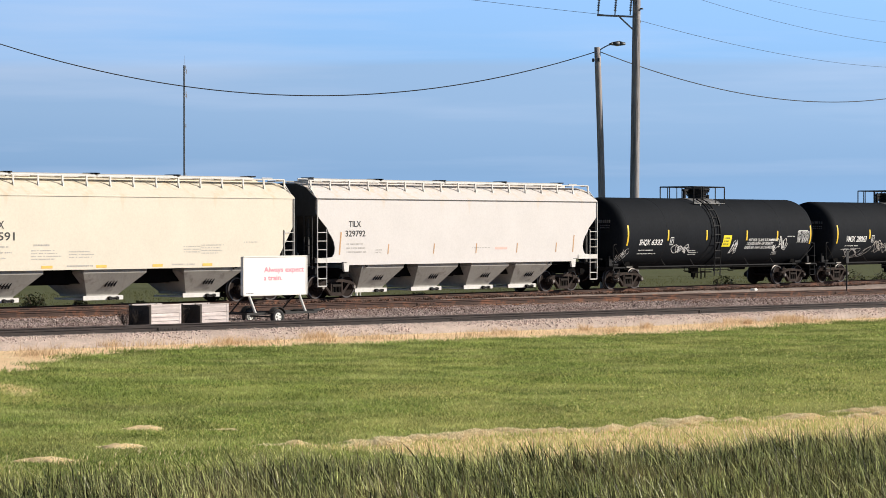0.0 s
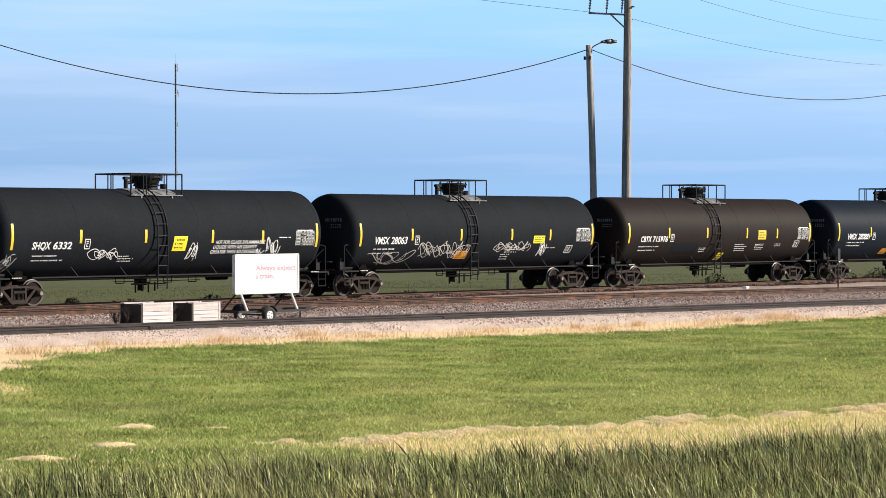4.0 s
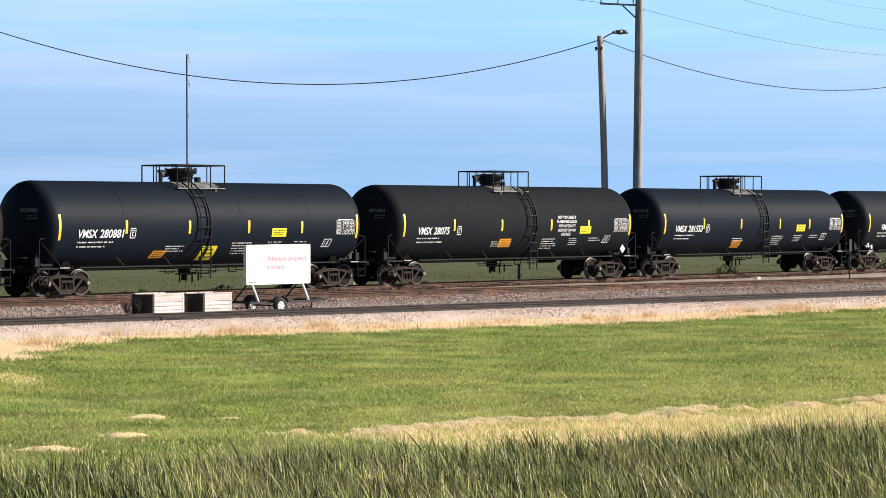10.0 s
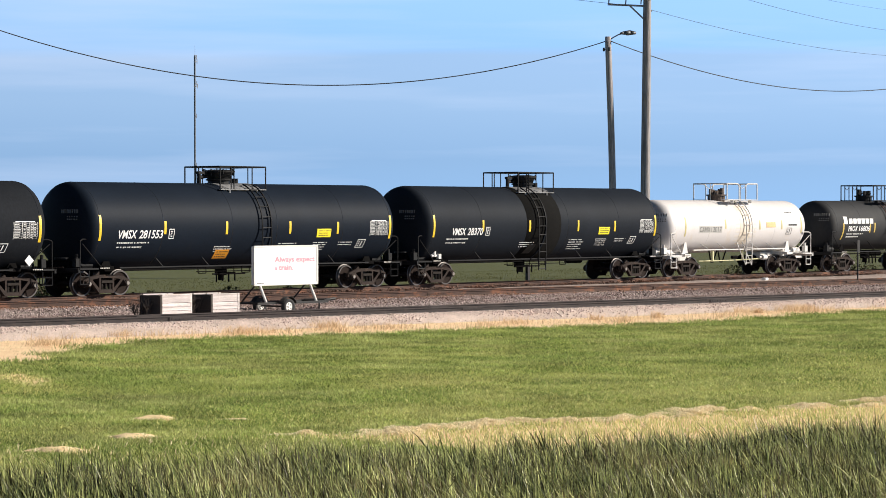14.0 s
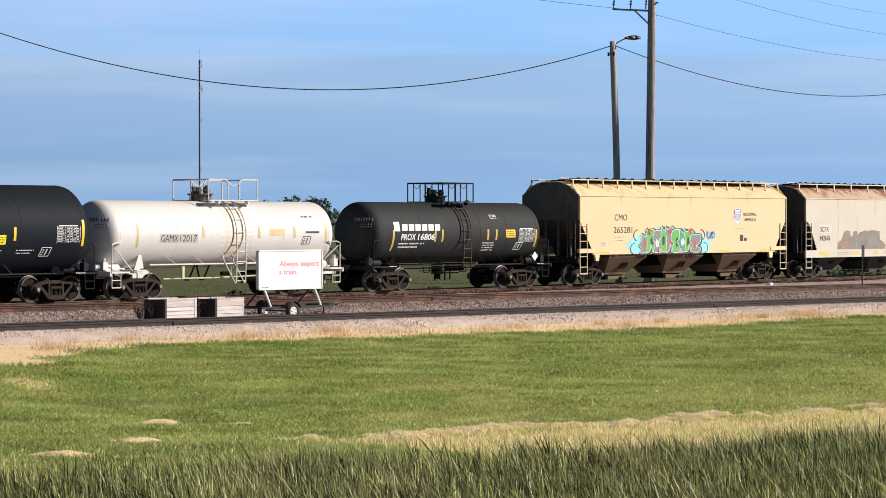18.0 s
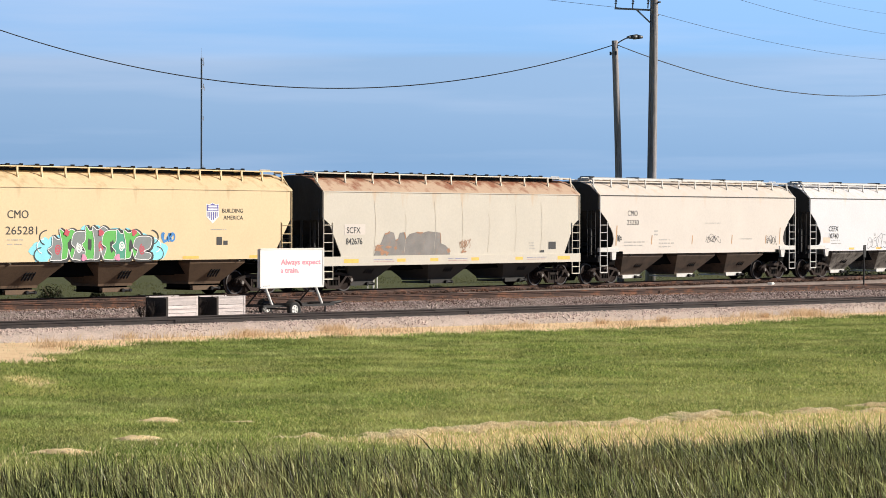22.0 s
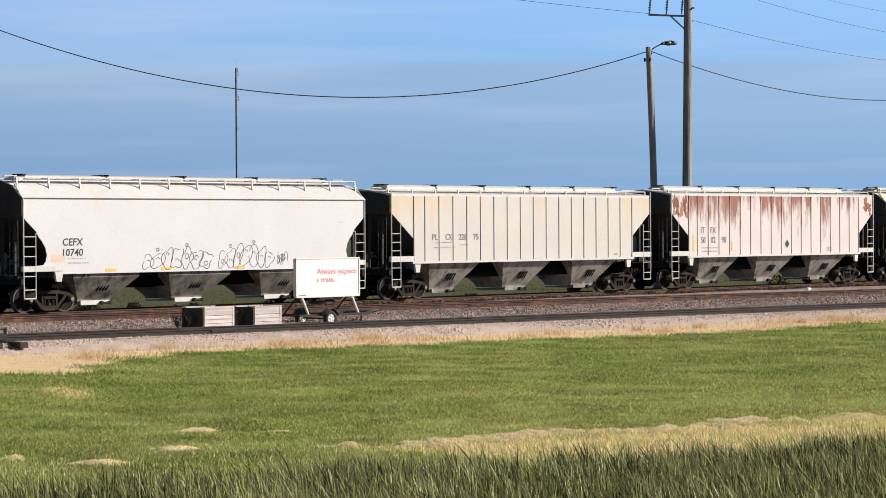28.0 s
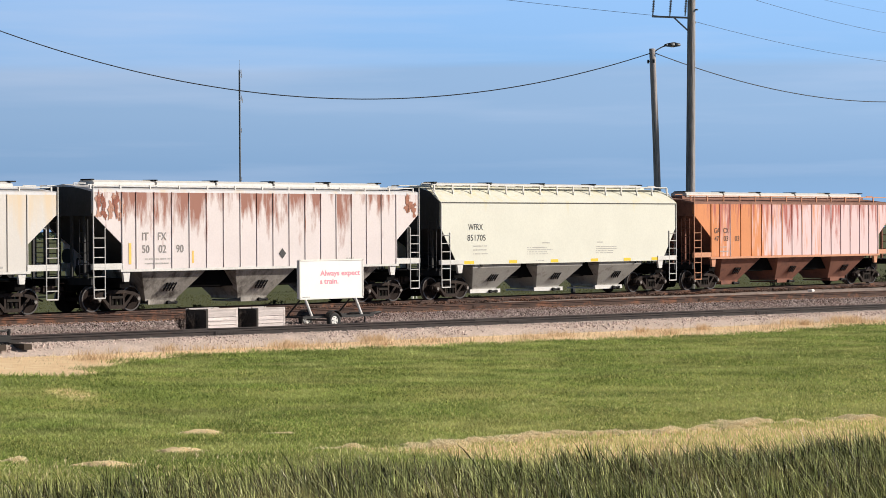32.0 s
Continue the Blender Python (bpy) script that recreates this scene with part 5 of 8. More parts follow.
def bogie_springs(bm):
    for x in (-0.19, 0.0, 0.19):
        for k in range(6):
            z = 0.25 + 0.04 * k
            rod(bm, (x, 0, z), (x, 0, z + 0.024), 0.072, 10)
        rod(bm, (x, 0, 0.24), (x, 0, 0.5), 0.045, 6)
    box(bm, (0, 0, 0.52), (0.52, 0.22, 0.09))
    box(bm, (0, 0, 0.235), (0.52, 0.16, 0.03))


def bearing_cap(bm):
    ring_y(bm, 0.07, -0.02, 0.012, 12, (0, 0))


M_CAP = mat("worn_bearing_cap", (0.20, 0.18, 0.165), 0.5, 0.5, 0.3, 5.0)


def add_bogie(car, x):
    b = shared("bogie", "bogie", bogie_frame, M_BOGIE, car, pose(x, 0, 0), "dusty cast steel bogie with springs")
    for s in (-1, 1):
        shared("spring_nest", "springs", bogie_springs, M_SPRING, b, pose(0, s * 1.0, 0))
        for cx in (-0.9, 0.9):
            shared("bearing_cap", "cap", bearing_cap, M_CAP, b, pose(cx, s * 1.205, 0.46))
    for dx in (-0.9, 0.9):
        w = shared("wheelset", "wheelset", wheelset, M_WHEEL, b, None, "steel wheels on an axle")
        if len(CACHE["wheelset"].materials) < 2:
            CACHE["wheelset"].materials.append(M_TREAD)
        w.matrix_parent_inverse = Matrix.Translation((dx, 0, 0.46))
        WHEELS.append(w)
    return b


def coupler(bm):
    box(bm, (0.0, 0, 0.84), (0.8, 0.16, 0.16))
    prism(bm, [(0.38, 0.70), (0.70, 0.66), (0.78, 0.80), (0.74, 1.0), (0.38, 0.98)], -0.16, 0.10)
    box(bm, (0.62, -0.17, 0.84), (0.22, 0.10, 0.24))
    rod(bm, (0.35, -0.1, 1.02), (0.35, -1.35, 1.08), 0.018, 5)
    pipe(bm, [(0.3, 0.35, 0.72), (0.5, 0.35, 0.5), (0.72, 0.3, 0.42)], 0.03, 6)


def add_couplers(car, hx):
    shared("coupler", "coupler", coupler, M_BOGIE, car, pose(hx - 0.02, 0, 0), "rusty steel coupler with an air hose")
    shared("coupler", "coupler", coupler, M_BOGIE, car, pose(-hx + 0.02, 0, 0, 0, 0, 180), "rusty steel coupler with an air hose")


# ---- painted marks ----


class Flat:
    """A flat side wall at y."""

    def __init__(self, y):
        self.y = y

    def put(self, x, z, lift):
        return (x, self.y - lift, z)


class Round:
    """The near side of a lying cylinder."""

    def __init__(self, r, zc):
        self.r, self.zc = r, zc

    def put(self, x, z, lift):
        d = max(-1.0, min(1.0, (z - self.zc) / self.r))
        return (x, -math.sqrt(1 - d * d) * self.r - lift, z)


def patch(bm, surf, x0, x1, z0, z1, lift=0.006, skew=0.0, n=6):
    """A painted rectangle that follows the surface."""
    a = [bm.verts.new(surf.put(x0 + skew * i / n, z0 + (z1 - z0) * i / n, lift)) for i in range(n + 1)]
    b = [bm.verts.new(surf.put(x1 + skew * i / n, z0 + (z1 - z0) * i / n, lift)) for i in range(n + 1)]
    for i in range(n):
        bm.faces.new((a[i], b[i], b[i + 1], a[i + 1]))


def ribbon(bm, surf, pts, w, lift=0.007):
    """A painted line of width w through points (x, z)."""
    fine = [pts[0]]
    for (xa, za), (xb, zb) in zip(pts[:-1], pts[1:]):
        m = max(1, math.ceil(abs(zb - za) / 0.09))
        fine += [(xa + (xb - xa) * i / m, za + (zb - za) * i / m) for i in range(1, m + 1)]
    pts = fine
    L, R = [], []
    for i, p in enumerate(pts):
        a, b = pts[max(0, i - 1)], pts[min(len(pts) - 1, i + 1)]
        dx, dz = b[0] - a[0], b[1] - a[1]
        k = math.hypot(dx, dz) or 1.0
        nx, nz = -dz / k * w / 2, dx / k * w / 2
        L.append(bm.verts.new(surf.put(p[0] + nx, p[1] + nz, lift)))
        R.append(bm.verts.new(surf.put(p[0] - nx, p[1] - nz, lift)))
    for i in range(len(pts) - 1):
        bm.faces.new((R[i], R[i + 1], L[i + 1], L[i]))


def lines(bm, surf, x0, x1, ztop, n, step, h, rng, gap=0.12, slant=0.0):
    """Writing too small to read: rows of short bars."""
    for k in range(n):
        z = ztop - k * step
        x = x0 + slant * k
        end = x1 - rng.uniform(0, 0.3) * (x1 - x0)
        while x < end:
            w = rng.uniform(0.03, 0.075)
            patch(bm, surf, x, min(x + w, end), z - h * rng.uniform(0.62, 0.8), z, 0.006, 0, 1)
            x += w + gap * (rng.uniform(0.16, 0.24) if rng.random() < 0.8 else rng.uniform(0.5, 0.9))


def text_mesh(words, size, shear=0.0, wide=1.0, bold=0.0):
    cu = bpy.data.curves.new("lettering", "FONT")
    cu.body, cu.size, cu.shear, cu.resolution_u, cu.offset = words, size, shear, 3, bold
    cu.space_line = 0.85
    ob = bpy.data.objects.new("lettering", cu)
    scene.collection.objects.link(ob)
    dg = bpy.context.evaluated_depsgraph_get()
    me = bpy.data.meshes.new_from_object(ob.evaluated_get(dg))
    bpy.data.objects.remove(ob)
    me.transform(Matrix.Diagonal((wide, 1, 1, 1)))
    return me


def lettering(words, surf, x, z, height, material, parent, label="painted lettering", shear=0.0, width=None, bold=0.0, lift=0.008):
    """Words whose capitals stand height tall with their lower left corner at x, z."""
    me = text_mesh(words, height / 0.70, shear, 1.0, bold)
    xs = [v.co.x for v in me.vertices]
    k = 1.0
    if width:
        k = width / max(0.01, max(xs) - min(xs))
    x_first = min(xs)
    for v in me.vertices:
        v.co = Vector(surf.put(x + (v.co.x - x_first) * k, z + v.co.y, lift))
    me.materials.clear()
    me.materials.append(material)
    ob = new("lettering", me)
    ob.parent = parent
    tagged(ob, label)
    return ob


def word_run(words, x, width):
    """Each word of a line with its start and width."""
    def span(text):
        return sum({"1": 0.62, "I": 0.4, " ": 0.5, "M": 1.35, "W": 1.4}.get(c, 1.0) for c in text)
    out, k = [], width / span(words)
    for word in words.split(" "):
        out.append((word, x, span(word) * k))
        x += (span(word) + 0.5) * k
    return out


def bend(pts, k=5):
    """A smooth curve through the points."""
    out = []
    n = len(pts)
    for i in range(n - 1):
        p = [pts[max(0, min(n - 1, i + d))] for d in (-1, 0, 1, 2)]
        for q in range(k):
            t = q / k
            out.append(tuple(0.5 * (2 * p[1][c] + (p[2][c] - p[0][c]) * t + (2 * p[0][c] - 5 * p[1][c] + 4 * p[2][c] - p[3][c]) * t * t + (3 * p[1][c] - p[0][c] - 3 * p[2][c] + p[3][c]) * t ** 3) for c in (0, 1)))
    return out + [pts[-1]]


def scrawl(bm, surf, x0, x1, z0, z1, rng, letters, w):
    """Tangled spray-can loops and a few slashes, with no words in them."""
    h, L = z1 - z0, x1 - x0
    for turn in range(2):
        p1, p2 = rng.uniform(0, 6.28), rng.uniform(0, 6.28)
        n = 10 * letters
        pts = []
        for k in range(n + 1):
            u = k / n
            a = 6.283 * letters * (0.55 + 0.3 * turn) * u + p1
            env = 0.35 + 0.65 * math.sin(5.3 * u + p2) ** 2
            pts.append((x0 + L * (0.08 + 0.84 * u) - 1.1 * L / letters * env * math.sin(a * 0.83 + p2), z0 + h * (0.5 + 0.46 * env * math.cos(a) + 0.12 * math.sin(1.7 * a + p2))))
        ribbon(bm, surf, bend(pts, 3), w * (1 - 0.25 * turn), 0.007 + 0.0015 * turn)
    for k in range(max(1, letters // 2)):
        x = x0 + L * rng.random()
        ribbon(bm, surf, bend([(x, z0 + h * rng.uniform(-0.1, 0.3)), (x + rng.uniform(-0.12, 0.12) * L, z0 + h * rng.uniform(0.3, 0.6)), (x + rng.uniform(-0.08, 0.08) * L, z0 + h * rng.uniform(0.8, 1.1))]), w * 0.7, 0.010)


def bubbles(bm, surf, x0, x1, z0, z1, rng, count, w):
    """Overlapping bulging outlines drawn with a spray can."""
    step = (x1 - x0) / count
    for k in range(count):
        cx, h = x0 + step * (k + 0.5), (z1 - z0) * (0.62 + 0.38 * math.sin(math.pi * (k + 0.5) / count)) * rng.uniform(0.85, 1.05)
        hw, zb = step * rng.uniform(0.52, 0.66), z0 + 0.02
        lobes, p, start = rng.choice((2, 3, 3, 4)), rng.uniform(0, 6.28), rng.uniform(0, 6.28)
        body = []
        for j in range(27):
            a = start + 5.9 * j / 26
            m = 1 + 0.20 * math.sin(lobes * a + p)
            body.append((cx + hw * m * math.cos(a) + 0.12 * h * math.sin(a), zb + h * (0.5 + 0.48 * m * math.sin(a))))
        ribbon(bm, surf, [(px, max(z0, pz)) for px, pz in body], w, 0.007 + 0.0008 * k)
        az = zb + rng.uniform(0.3, 0.65) * h
        ribbon(bm, surf, [(cx + 0.30 * hw * math.cos(0.7 * j), az + 0.13 * h * math.sin(0.7 * j)) for j in range(rng.choice((5, 8, 10)))], w, 0.016)
        if k % 3 == 1:
            ribbon(bm, surf, [(cx + 0.06 * math.cos(0.63 * j), zb + h + 0.10 + 0.06 * math.sin(0.63 * j)) for j in range(11)], w, 0.016)


M_THIN = mat("thin_black_spray", (0.07, 0.07, 0.075), 0.8, 0, 0.3, 8.0)
M_EAVELINE = mat("dark_eave_line", (0.09, 0.085, 0.08), 0.8, 0, 0.3, 4.0)
M_VALVE = mat("rusty_valve_steel", (0.10, 0.072, 0.058), 0.8, 0, 0.35, 5.0, 0.2, 25.0)
M_DIM = mat("dull_stencil", (0.16, 0.16, 0.16), 0.8, 0, 0.3, 6.0)

# ---- tank cars ----


def tank_shell(bm, r, half, zc, head):
    n = 48
    prof = [(-half, 0.02)]
    for k in range(1, 9):
        a = k / 8 * math.pi / 2
        prof.append((-half + head * (1 - math.cos(a)), r * math.sin(a) ** 0.8))
    prof += [(x, rr) for x, rr in ((-half + head + 0.02, r), (half - head - 0.02, r))]
    prof += [(-x, rr) for x, rr in reversed(prof[:9])]
    loft(bm, [[(x, rr * math.cos(2 * math.pi * i / n), zc + rr * math.sin(2 * math.pi * i / n)) for i in range(n)] for x, rr in prof])


def weld_seam(bm, x, r, zc, w=0.012, t=0.005):
    n = 48
    for a, b in (((x - w, r), (x, r + t)), ((x, r + t), (x + w, r))):
        ra = [bm.verts.new((a[0], a[1] * math.cos(2 * math.pi * i / n), zc + a[1] * math.sin(2 * math.pi * i / n))) for i in range(n)]
        rb = [bm.verts.new((b[0], b[1] * math.cos(2 * math.pi * i / n), zc + b[1] * math.sin(2 * math.pi * i / n))) for i in range(n)]
        for i in range(n):
            bm.faces.new((ra[i], ra[(i + 1) % n], rb[(i + 1) % n], rb[i]))


def curved_ladder(bm, x, w, r, zc, top_a, z_low, rail=0.03):
    """A ladder over the near flank of a tank, then straight down."""
    path = []
    for k in range(9):
        a = top_a + (math.pi - top_a) * k / 8
        path.append(((r + 0.10) * math.cos(a), zc + (r + 0.10) * math.sin(a)))
    path = [p for p in path if p[1] >= zc - 0.01]
    path.append((-(r + 0.10), zc - 0.9))
    path.append((-(r + 0.06), z_low))
    for s in (-1, 1):
        pipe(bm, [(x + s * w / 2, y, z) for y, z in path], rail, 6)
    seg = []
    for (ya, za), (yb, zb) in zip(path[:-1], path[1:]):
        m = max(1, int(math.hypot(yb - ya, zb - za) / 0.07))
        seg += [(ya + (yb - ya) * i / m, za + (zb - za) * i / m) for i in range(m)]
    for y, z in seg[::5]:
        rod(bm, (x - w / 2, y, z), (x + w / 2, y, z), 0.018, 5)


def tank_car(x, label, paint, marks, half=8.3, r=1.62, zc=2.51, iron=None, bog=6.86, dome="big", hx=8.55, seed=1, plat=(-1.45, 0.98), ladder_x=-0.67, dome_x=-0.3, band=None):
    iron = iron or M_BLACKIRON
    under, high, tip = (M_UNDER, 1.02, 1.40) if iron == M_BLACKIRON else (iron, 1.26, 1.66)
    white = iron == M_PALEBAR
    rng = random.Random(seed)
    car = thing("tank_car", label, "tank car", "freight cars of the train", at=pose(x, MAIN_Y, 0))
    surf = Round(r, zc)
    head = 0.62
    shared("tank", ("tank", r, half, paint.name), lambda bm: tank_shell(bm, r, half, zc, head), paint, car, smooth=True)
    seams = [-half + head + 0.05, -4.6, -1.1, 1.25, 4.9, half - head - 0.05] if half > 7 else [-half + head + 0.05, -2.6, 0.25, 1.15, 2.9, half - head - 0.05]
    for i, s in enumerate(seams):
        shared("weld_seam", ("seam", r, zc, paint.name), lambda bm: weld_seam(bm, 0, r, zc), M_BEAD if iron == M_BLACKIRON else paint, car, pose(s, 0, 0), smooth=True)
    p0, p1 = plat
    zt = zc + r
    if band:
        bm = bmesh.new()
        n = 48
        loft(bm, [[(xx, q * math.cos(2 * math.pi * i / n), zc + q * math.sin(2 * math.pi * i / n)) for i in range(n)] for xx, q in ((band[0], r + 0.001), (band[0] + 0.003, r + 0.004), (band[1] - 0.003, r + 0.004), (band[1], r + 0.001))], cap=False)
        part("repainted_band", bm, band[2], car, "flat black repainted band", smooth=True)
    # top fittings
    if dome == "big":
        bm = bmesh.new()
        n = 24
        loft(bm, [[(dome_x + q * math.cos(2 * math.pi * i / n), q * math.sin(2 * math.pi * i / n), zt + h) for i in range(n)] for q, h in
                  ((0.44, -0.12), (0.42, 0.10), (0.50, 0.12), (0.50, 0.16), (0.45, 0.18), (0.50, 0.32), (0.56, 0.40), (0.62, 0.42), (0.62, 0.48), (0.54, 0.50), (0.34, 0.53))])
        part("manway_dome", bm, iron, car, "black bolted manway dome")
        for k in range(8):
            a = 2 * math.pi * (k + 0.4) / 8
            bm = bmesh.new()
            rod(bm, (dome_x + 0.60 * math.cos(a), 0.60 * math.sin(a), zt + 0.30), (dome_x + 0.60 * math.cos(a), 0.60 * math.sin(a), zt + 0.55), 0.028, 6)
            part("lid_bolt", bm, iron, car)
        bm = bmesh.new()
        rod(bm, (dome_x + 0.95, 0.1, zt - 0.05), (dome_x + 0.95, 0.1, zt + 0.2), 0.13, 10)
        part("valve", bm, iron, car)
        bm = bmesh.new()
        box(bm, (dome_x - 0.86, 0.05, zt + 0.40), (0.42, 0.16, 0.10))
        rod(bm, (dome_x - 0.98, 0.05, zt + 0.22), (dome_x - 0.60, 0.05, zt + 0.27), 0.07, 10)
        rod(bm, (dome_x - 0.98, 0.05, zt - 0.05), (dome_x - 0.98, 0.05, zt + 0.46), 0.08, 10)
        part("relief_valve", bm, iron, car)
    else:
        bm = bmesh.new()
        rod(bm, (-0.3, 0, zt - 0.1), (-0.3, 0, zt + 0.22), 0.42, 18)
        rod(bm, (-0.3, 0, zt + 0.22), (-0.3, 0, zt + 0.28), 0.50, 18)
        for k in range(5):
            a = 2 * math.pi * k / 5
            rod(bm, (-0.3 + 0.28 * math.cos(a), 0.28 * math.sin(a), zt + 0.2), (-0.3 + 0.28 * math.cos(a), 0.28 * math.sin(a), zt + rng.uniform(0.45, 0.62)), 0.09, 8)
            rod(bm, (-0.3 + 0.28 * math.cos(a) - 0.12, 0.28 * math.sin(a), zt + 0.4), (-0.3 + 0.28 * math.cos(a) + 0.12, 0.28 * math.sin(a), zt + 0.4), 0.05, 6)
        part("valve_dome", bm, M_VALVE if iron == M_PALEBAR else iron, car, "cluster of valves on the tank top")
    bm = bmesh.new()
    zd = zt - 0.24 if dome == "big" else zt + 0.02
    for s in (-1, 1):
        box(bm, ((p0 + p1) / 2, s * 0.82, zd), (p1 - p0, 0.40, 0.035))
        for k in range(2):
            xx = p0 + (p1 - p0) * (0.2 + 0.6 * k)
            box(bm, (xx, s * 0.92, zd - 0.08), (0.05, 0.2, 0.14))
    part("platform", bm, M_GRATE if dome == "big" else iron, car, "steel grating platform")
    if dome == "big":
        bm = bmesh.new()
        arc = [math.radians(56 + 8.5 * k) for k in range(9)]
        loft(bm, [[(xx, q * math.cos(a), zc + q * math.sin(a)) for xx, q in ((p0 + 0.25, r - 0.01), (p0 + 0.27, r + 0.02), (p1 - 0.12, r + 0.02), (p1 - 0.10, r - 0.01))] for a in arc])
        part("saddle_plate", bm, M_GRATE, car, "pale worn walkway plate", smooth=False)
    # guard rails
    zr = 4.76 if dome == "big" else zt + 0.80
    for s in (-1, 1):
        bm = bmesh.new()
        y = s * 0.98
        def at_x(f):
            return p0 + (p1 - p0) * f
        if white:
            for xa, xb in ((p0, at_x(0.40)), (p1, at_x(0.62))):
                d = 0.16 if xb > xa else -0.16
                pipe(bm, [(xa, y, zd), (xa, y, zr), (xb - d, y, zr), (xb - 0.3 * d, y, zr - 0.05), (xb, y, zr - 0.16), (xb, y, zd)], 0.03, 6)
        else:
            pipe(bm, [(p0, y, zd), (p0, y, zr), (p1, y, zr), (p1, y, zd)], 0.03, 6)
        for f in ((0.24, 0.30, 0.70) if dome == "big" else () if white else (0.19, 0.40, 0.58, 0.79)):
            rod(bm, (at_x(f), y, zd), (at_x(f), y, zr), 0.026, 6)
        if dome != "big":
            for f0, f1 in (((0.40, 0.62),) if white else ((0.19, 0.40), (0.58, 0.79))):
                pipe(bm, [(at_x(f0 + (f1 - f0) * k / 10), y, zr - 0.06 - 0.16 * math.sin(math.pi * k / 10)) for k in range(11)], 0.014, 5)
        part("guard_rail", bm, iron, car)
    for xx in (p0, p1):
        bm = bmesh.new()
        pipe(bm, [(xx, -0.98, zr), (xx, 0.98, zr)], 0.03, 6)
        rod(bm, (xx, 0.0, zt - 0.02), (xx, 0.0, zr), 0.022, 5)
        part("end_rail", bm, iron, car)
    bm = bmesh.new()
    curved_ladder(bm, ladder_x, 0.48, r, zc, math.radians(112), 0.52 if dome == "big" or white else 0.95)
    part("ladder", bm, marks.get("ladder_paint", iron), car)
    if dome == "big":
        bm = bmesh.new()
        arc = [math.radians(150 + 8 * k) for k in range(15)]
        xb = ladder_x + 0.34
        loft(bm, [[(x2, rr * math.cos(a), zc + rr * math.sin(a)) for x2, rr in ((xb - 0.05, r - 0.01), (xb - 0.04, r + 0.04), (xb + 0.04, r + 0.04), (xb + 0.05, r - 0.01))] for a in arc])
        part("reinforcing_band", bm, paint, car)
    # lower rods and pipes
    e = bog - 0.3
    for s in (-1, 1):
        bm = bmesh.new()
        box(bm, (0, s * min(1.42, r + 0.02), high), (2 * e, 0.06, 0.05))
        part("side_rod", bm, iron, car)
        for k, xx in enumerate((-0.68, -0.33, 0.36, 0.70)):
            bm = bmesh.new()
            xx = xx * e
            pipe(bm, [(xx, s * min(1.42, r + 0.02), high + 0.01), (xx - 0.28, s * (r - 0.28), zc - 0.98 * r + 0.42)], 0.022, 5)
            part("brace", bm, iron, car)
    if white:
        bm = bmesh.new()
        pipe(bm, [(-e + 1.0, -0.9, 0.72), (-0.4, -0.9, 0.72), (e - 1.6, -0.9, 0.78)], 0.028, 6)
        for xx in (-2.3, 0.2):
            box(bm, (xx, -1.2, 0.98), (0.11, 0.08, 0.5))
        part("brake_piping", bm, mat("yellowed_pipe_paint", (0.55, 0.52, 0.30), 0.6, 0, 0.2, 4.0), car, "yellowed pale brake pipe")
        bm = bmesh.new()
        for k in range(2):
            pipe(bm, [(-1.9 + 0.75 * k, -0.7, 1.2), (-1.75 + 0.75 * k, -0.7, 0.66), (-1.55 + 0.75 * k, -0.7, 0.66), (-1.25 + 0.75 * k, -0.7, 1.2)], 0.035, 5)
        rod(bm, (0.3, -0.5, 0.86), (0.7, -0.5, 0.86), 0.08, 8)
        part("brake_rigging", bm, M_UNDER, car)
        bm = bmesh.new()
        rod(bm, (bog - 2.1, -0.95, 0.84), (bog - 1.75, -0.95, 0.84), 0.13, 12)
        rod(bm, (bog - 2.3, -0.95, 0.84), (bog - 2.1, -0.95, 0.84), 0.05, 8)
        part("brake_cylinder", bm, iron, car)
        bm = bmesh.new()
        rod(bm, (bog - 2.2, 0.2, 0.70), (bog - 1.0, 0.2, 0.70), 0.26, 14)
        part("air_reservoir", bm, M_UNDER, car)
        for d in (-0.24, 0.24):
            bm = bmesh.new()
            pipe(bm, [(ladder_x - 0.55 + d, -r + 0.12, 1.62), (ladder_x - 0.62 + d, -r - 0.05, 1.35), (ladder_x - 0.1 + d, -r - 0.12, 0.50)], 0.026, 6)
            part("ladder_stay", bm, iron, car)
    else:
        bm = bmesh.new()
        pipe(bm, [(-e, -0.6, 0.90), (e, -0.6, 0.90)], 0.03, 6)
        for k in range(4):
            xx = -2.2 + 1.15 * k + rng.uniform(-0.2, 0.2)
            pipe(bm, [(xx, -1.0, 0.98), (xx, -1.0, 0.74), (xx + 0.4, -1.0, 0.74), (xx + 0.4, -1.0, 0.98)], 0.018, 5)
        pipe(bm, [(-2.4, -1.0, 0.80), (1.9, -1.0, 0.80)], 0.016, 5)
        part("brake_piping", bm, M_UNDER, car)
        bm = bmesh.new()
        rod(bm, (-0.2, 0, 0.62), (-0.2, 0, 1.05), 0.24, 14)
        rod(bm, (-0.2, 0, 0.42), (-0.2, 0, 0.62), 0.12, 10)
        for k in range(4):
            rod(bm, (-0.9 + 0.32 * k, -0.5, 0.36 + 0.05 * (k % 2)), (-0.9 + 0.32 * k, -0.5, 0.75), 0.035, 6)
        rod(bm, (-1.1, -0.5, 0.68), (0.6, -0.5, 0.68), 0.03, 6)
        part("bottom_outlet", bm, M_UNDER, car)
        bm = bmesh.new()
        rod(bm, (bog - 3.3, 0.35, 0.88), (bog - 2.3, 0.35, 0.88), 0.15, 12)
        part("air_reservoir", bm, M_UNDER, car)
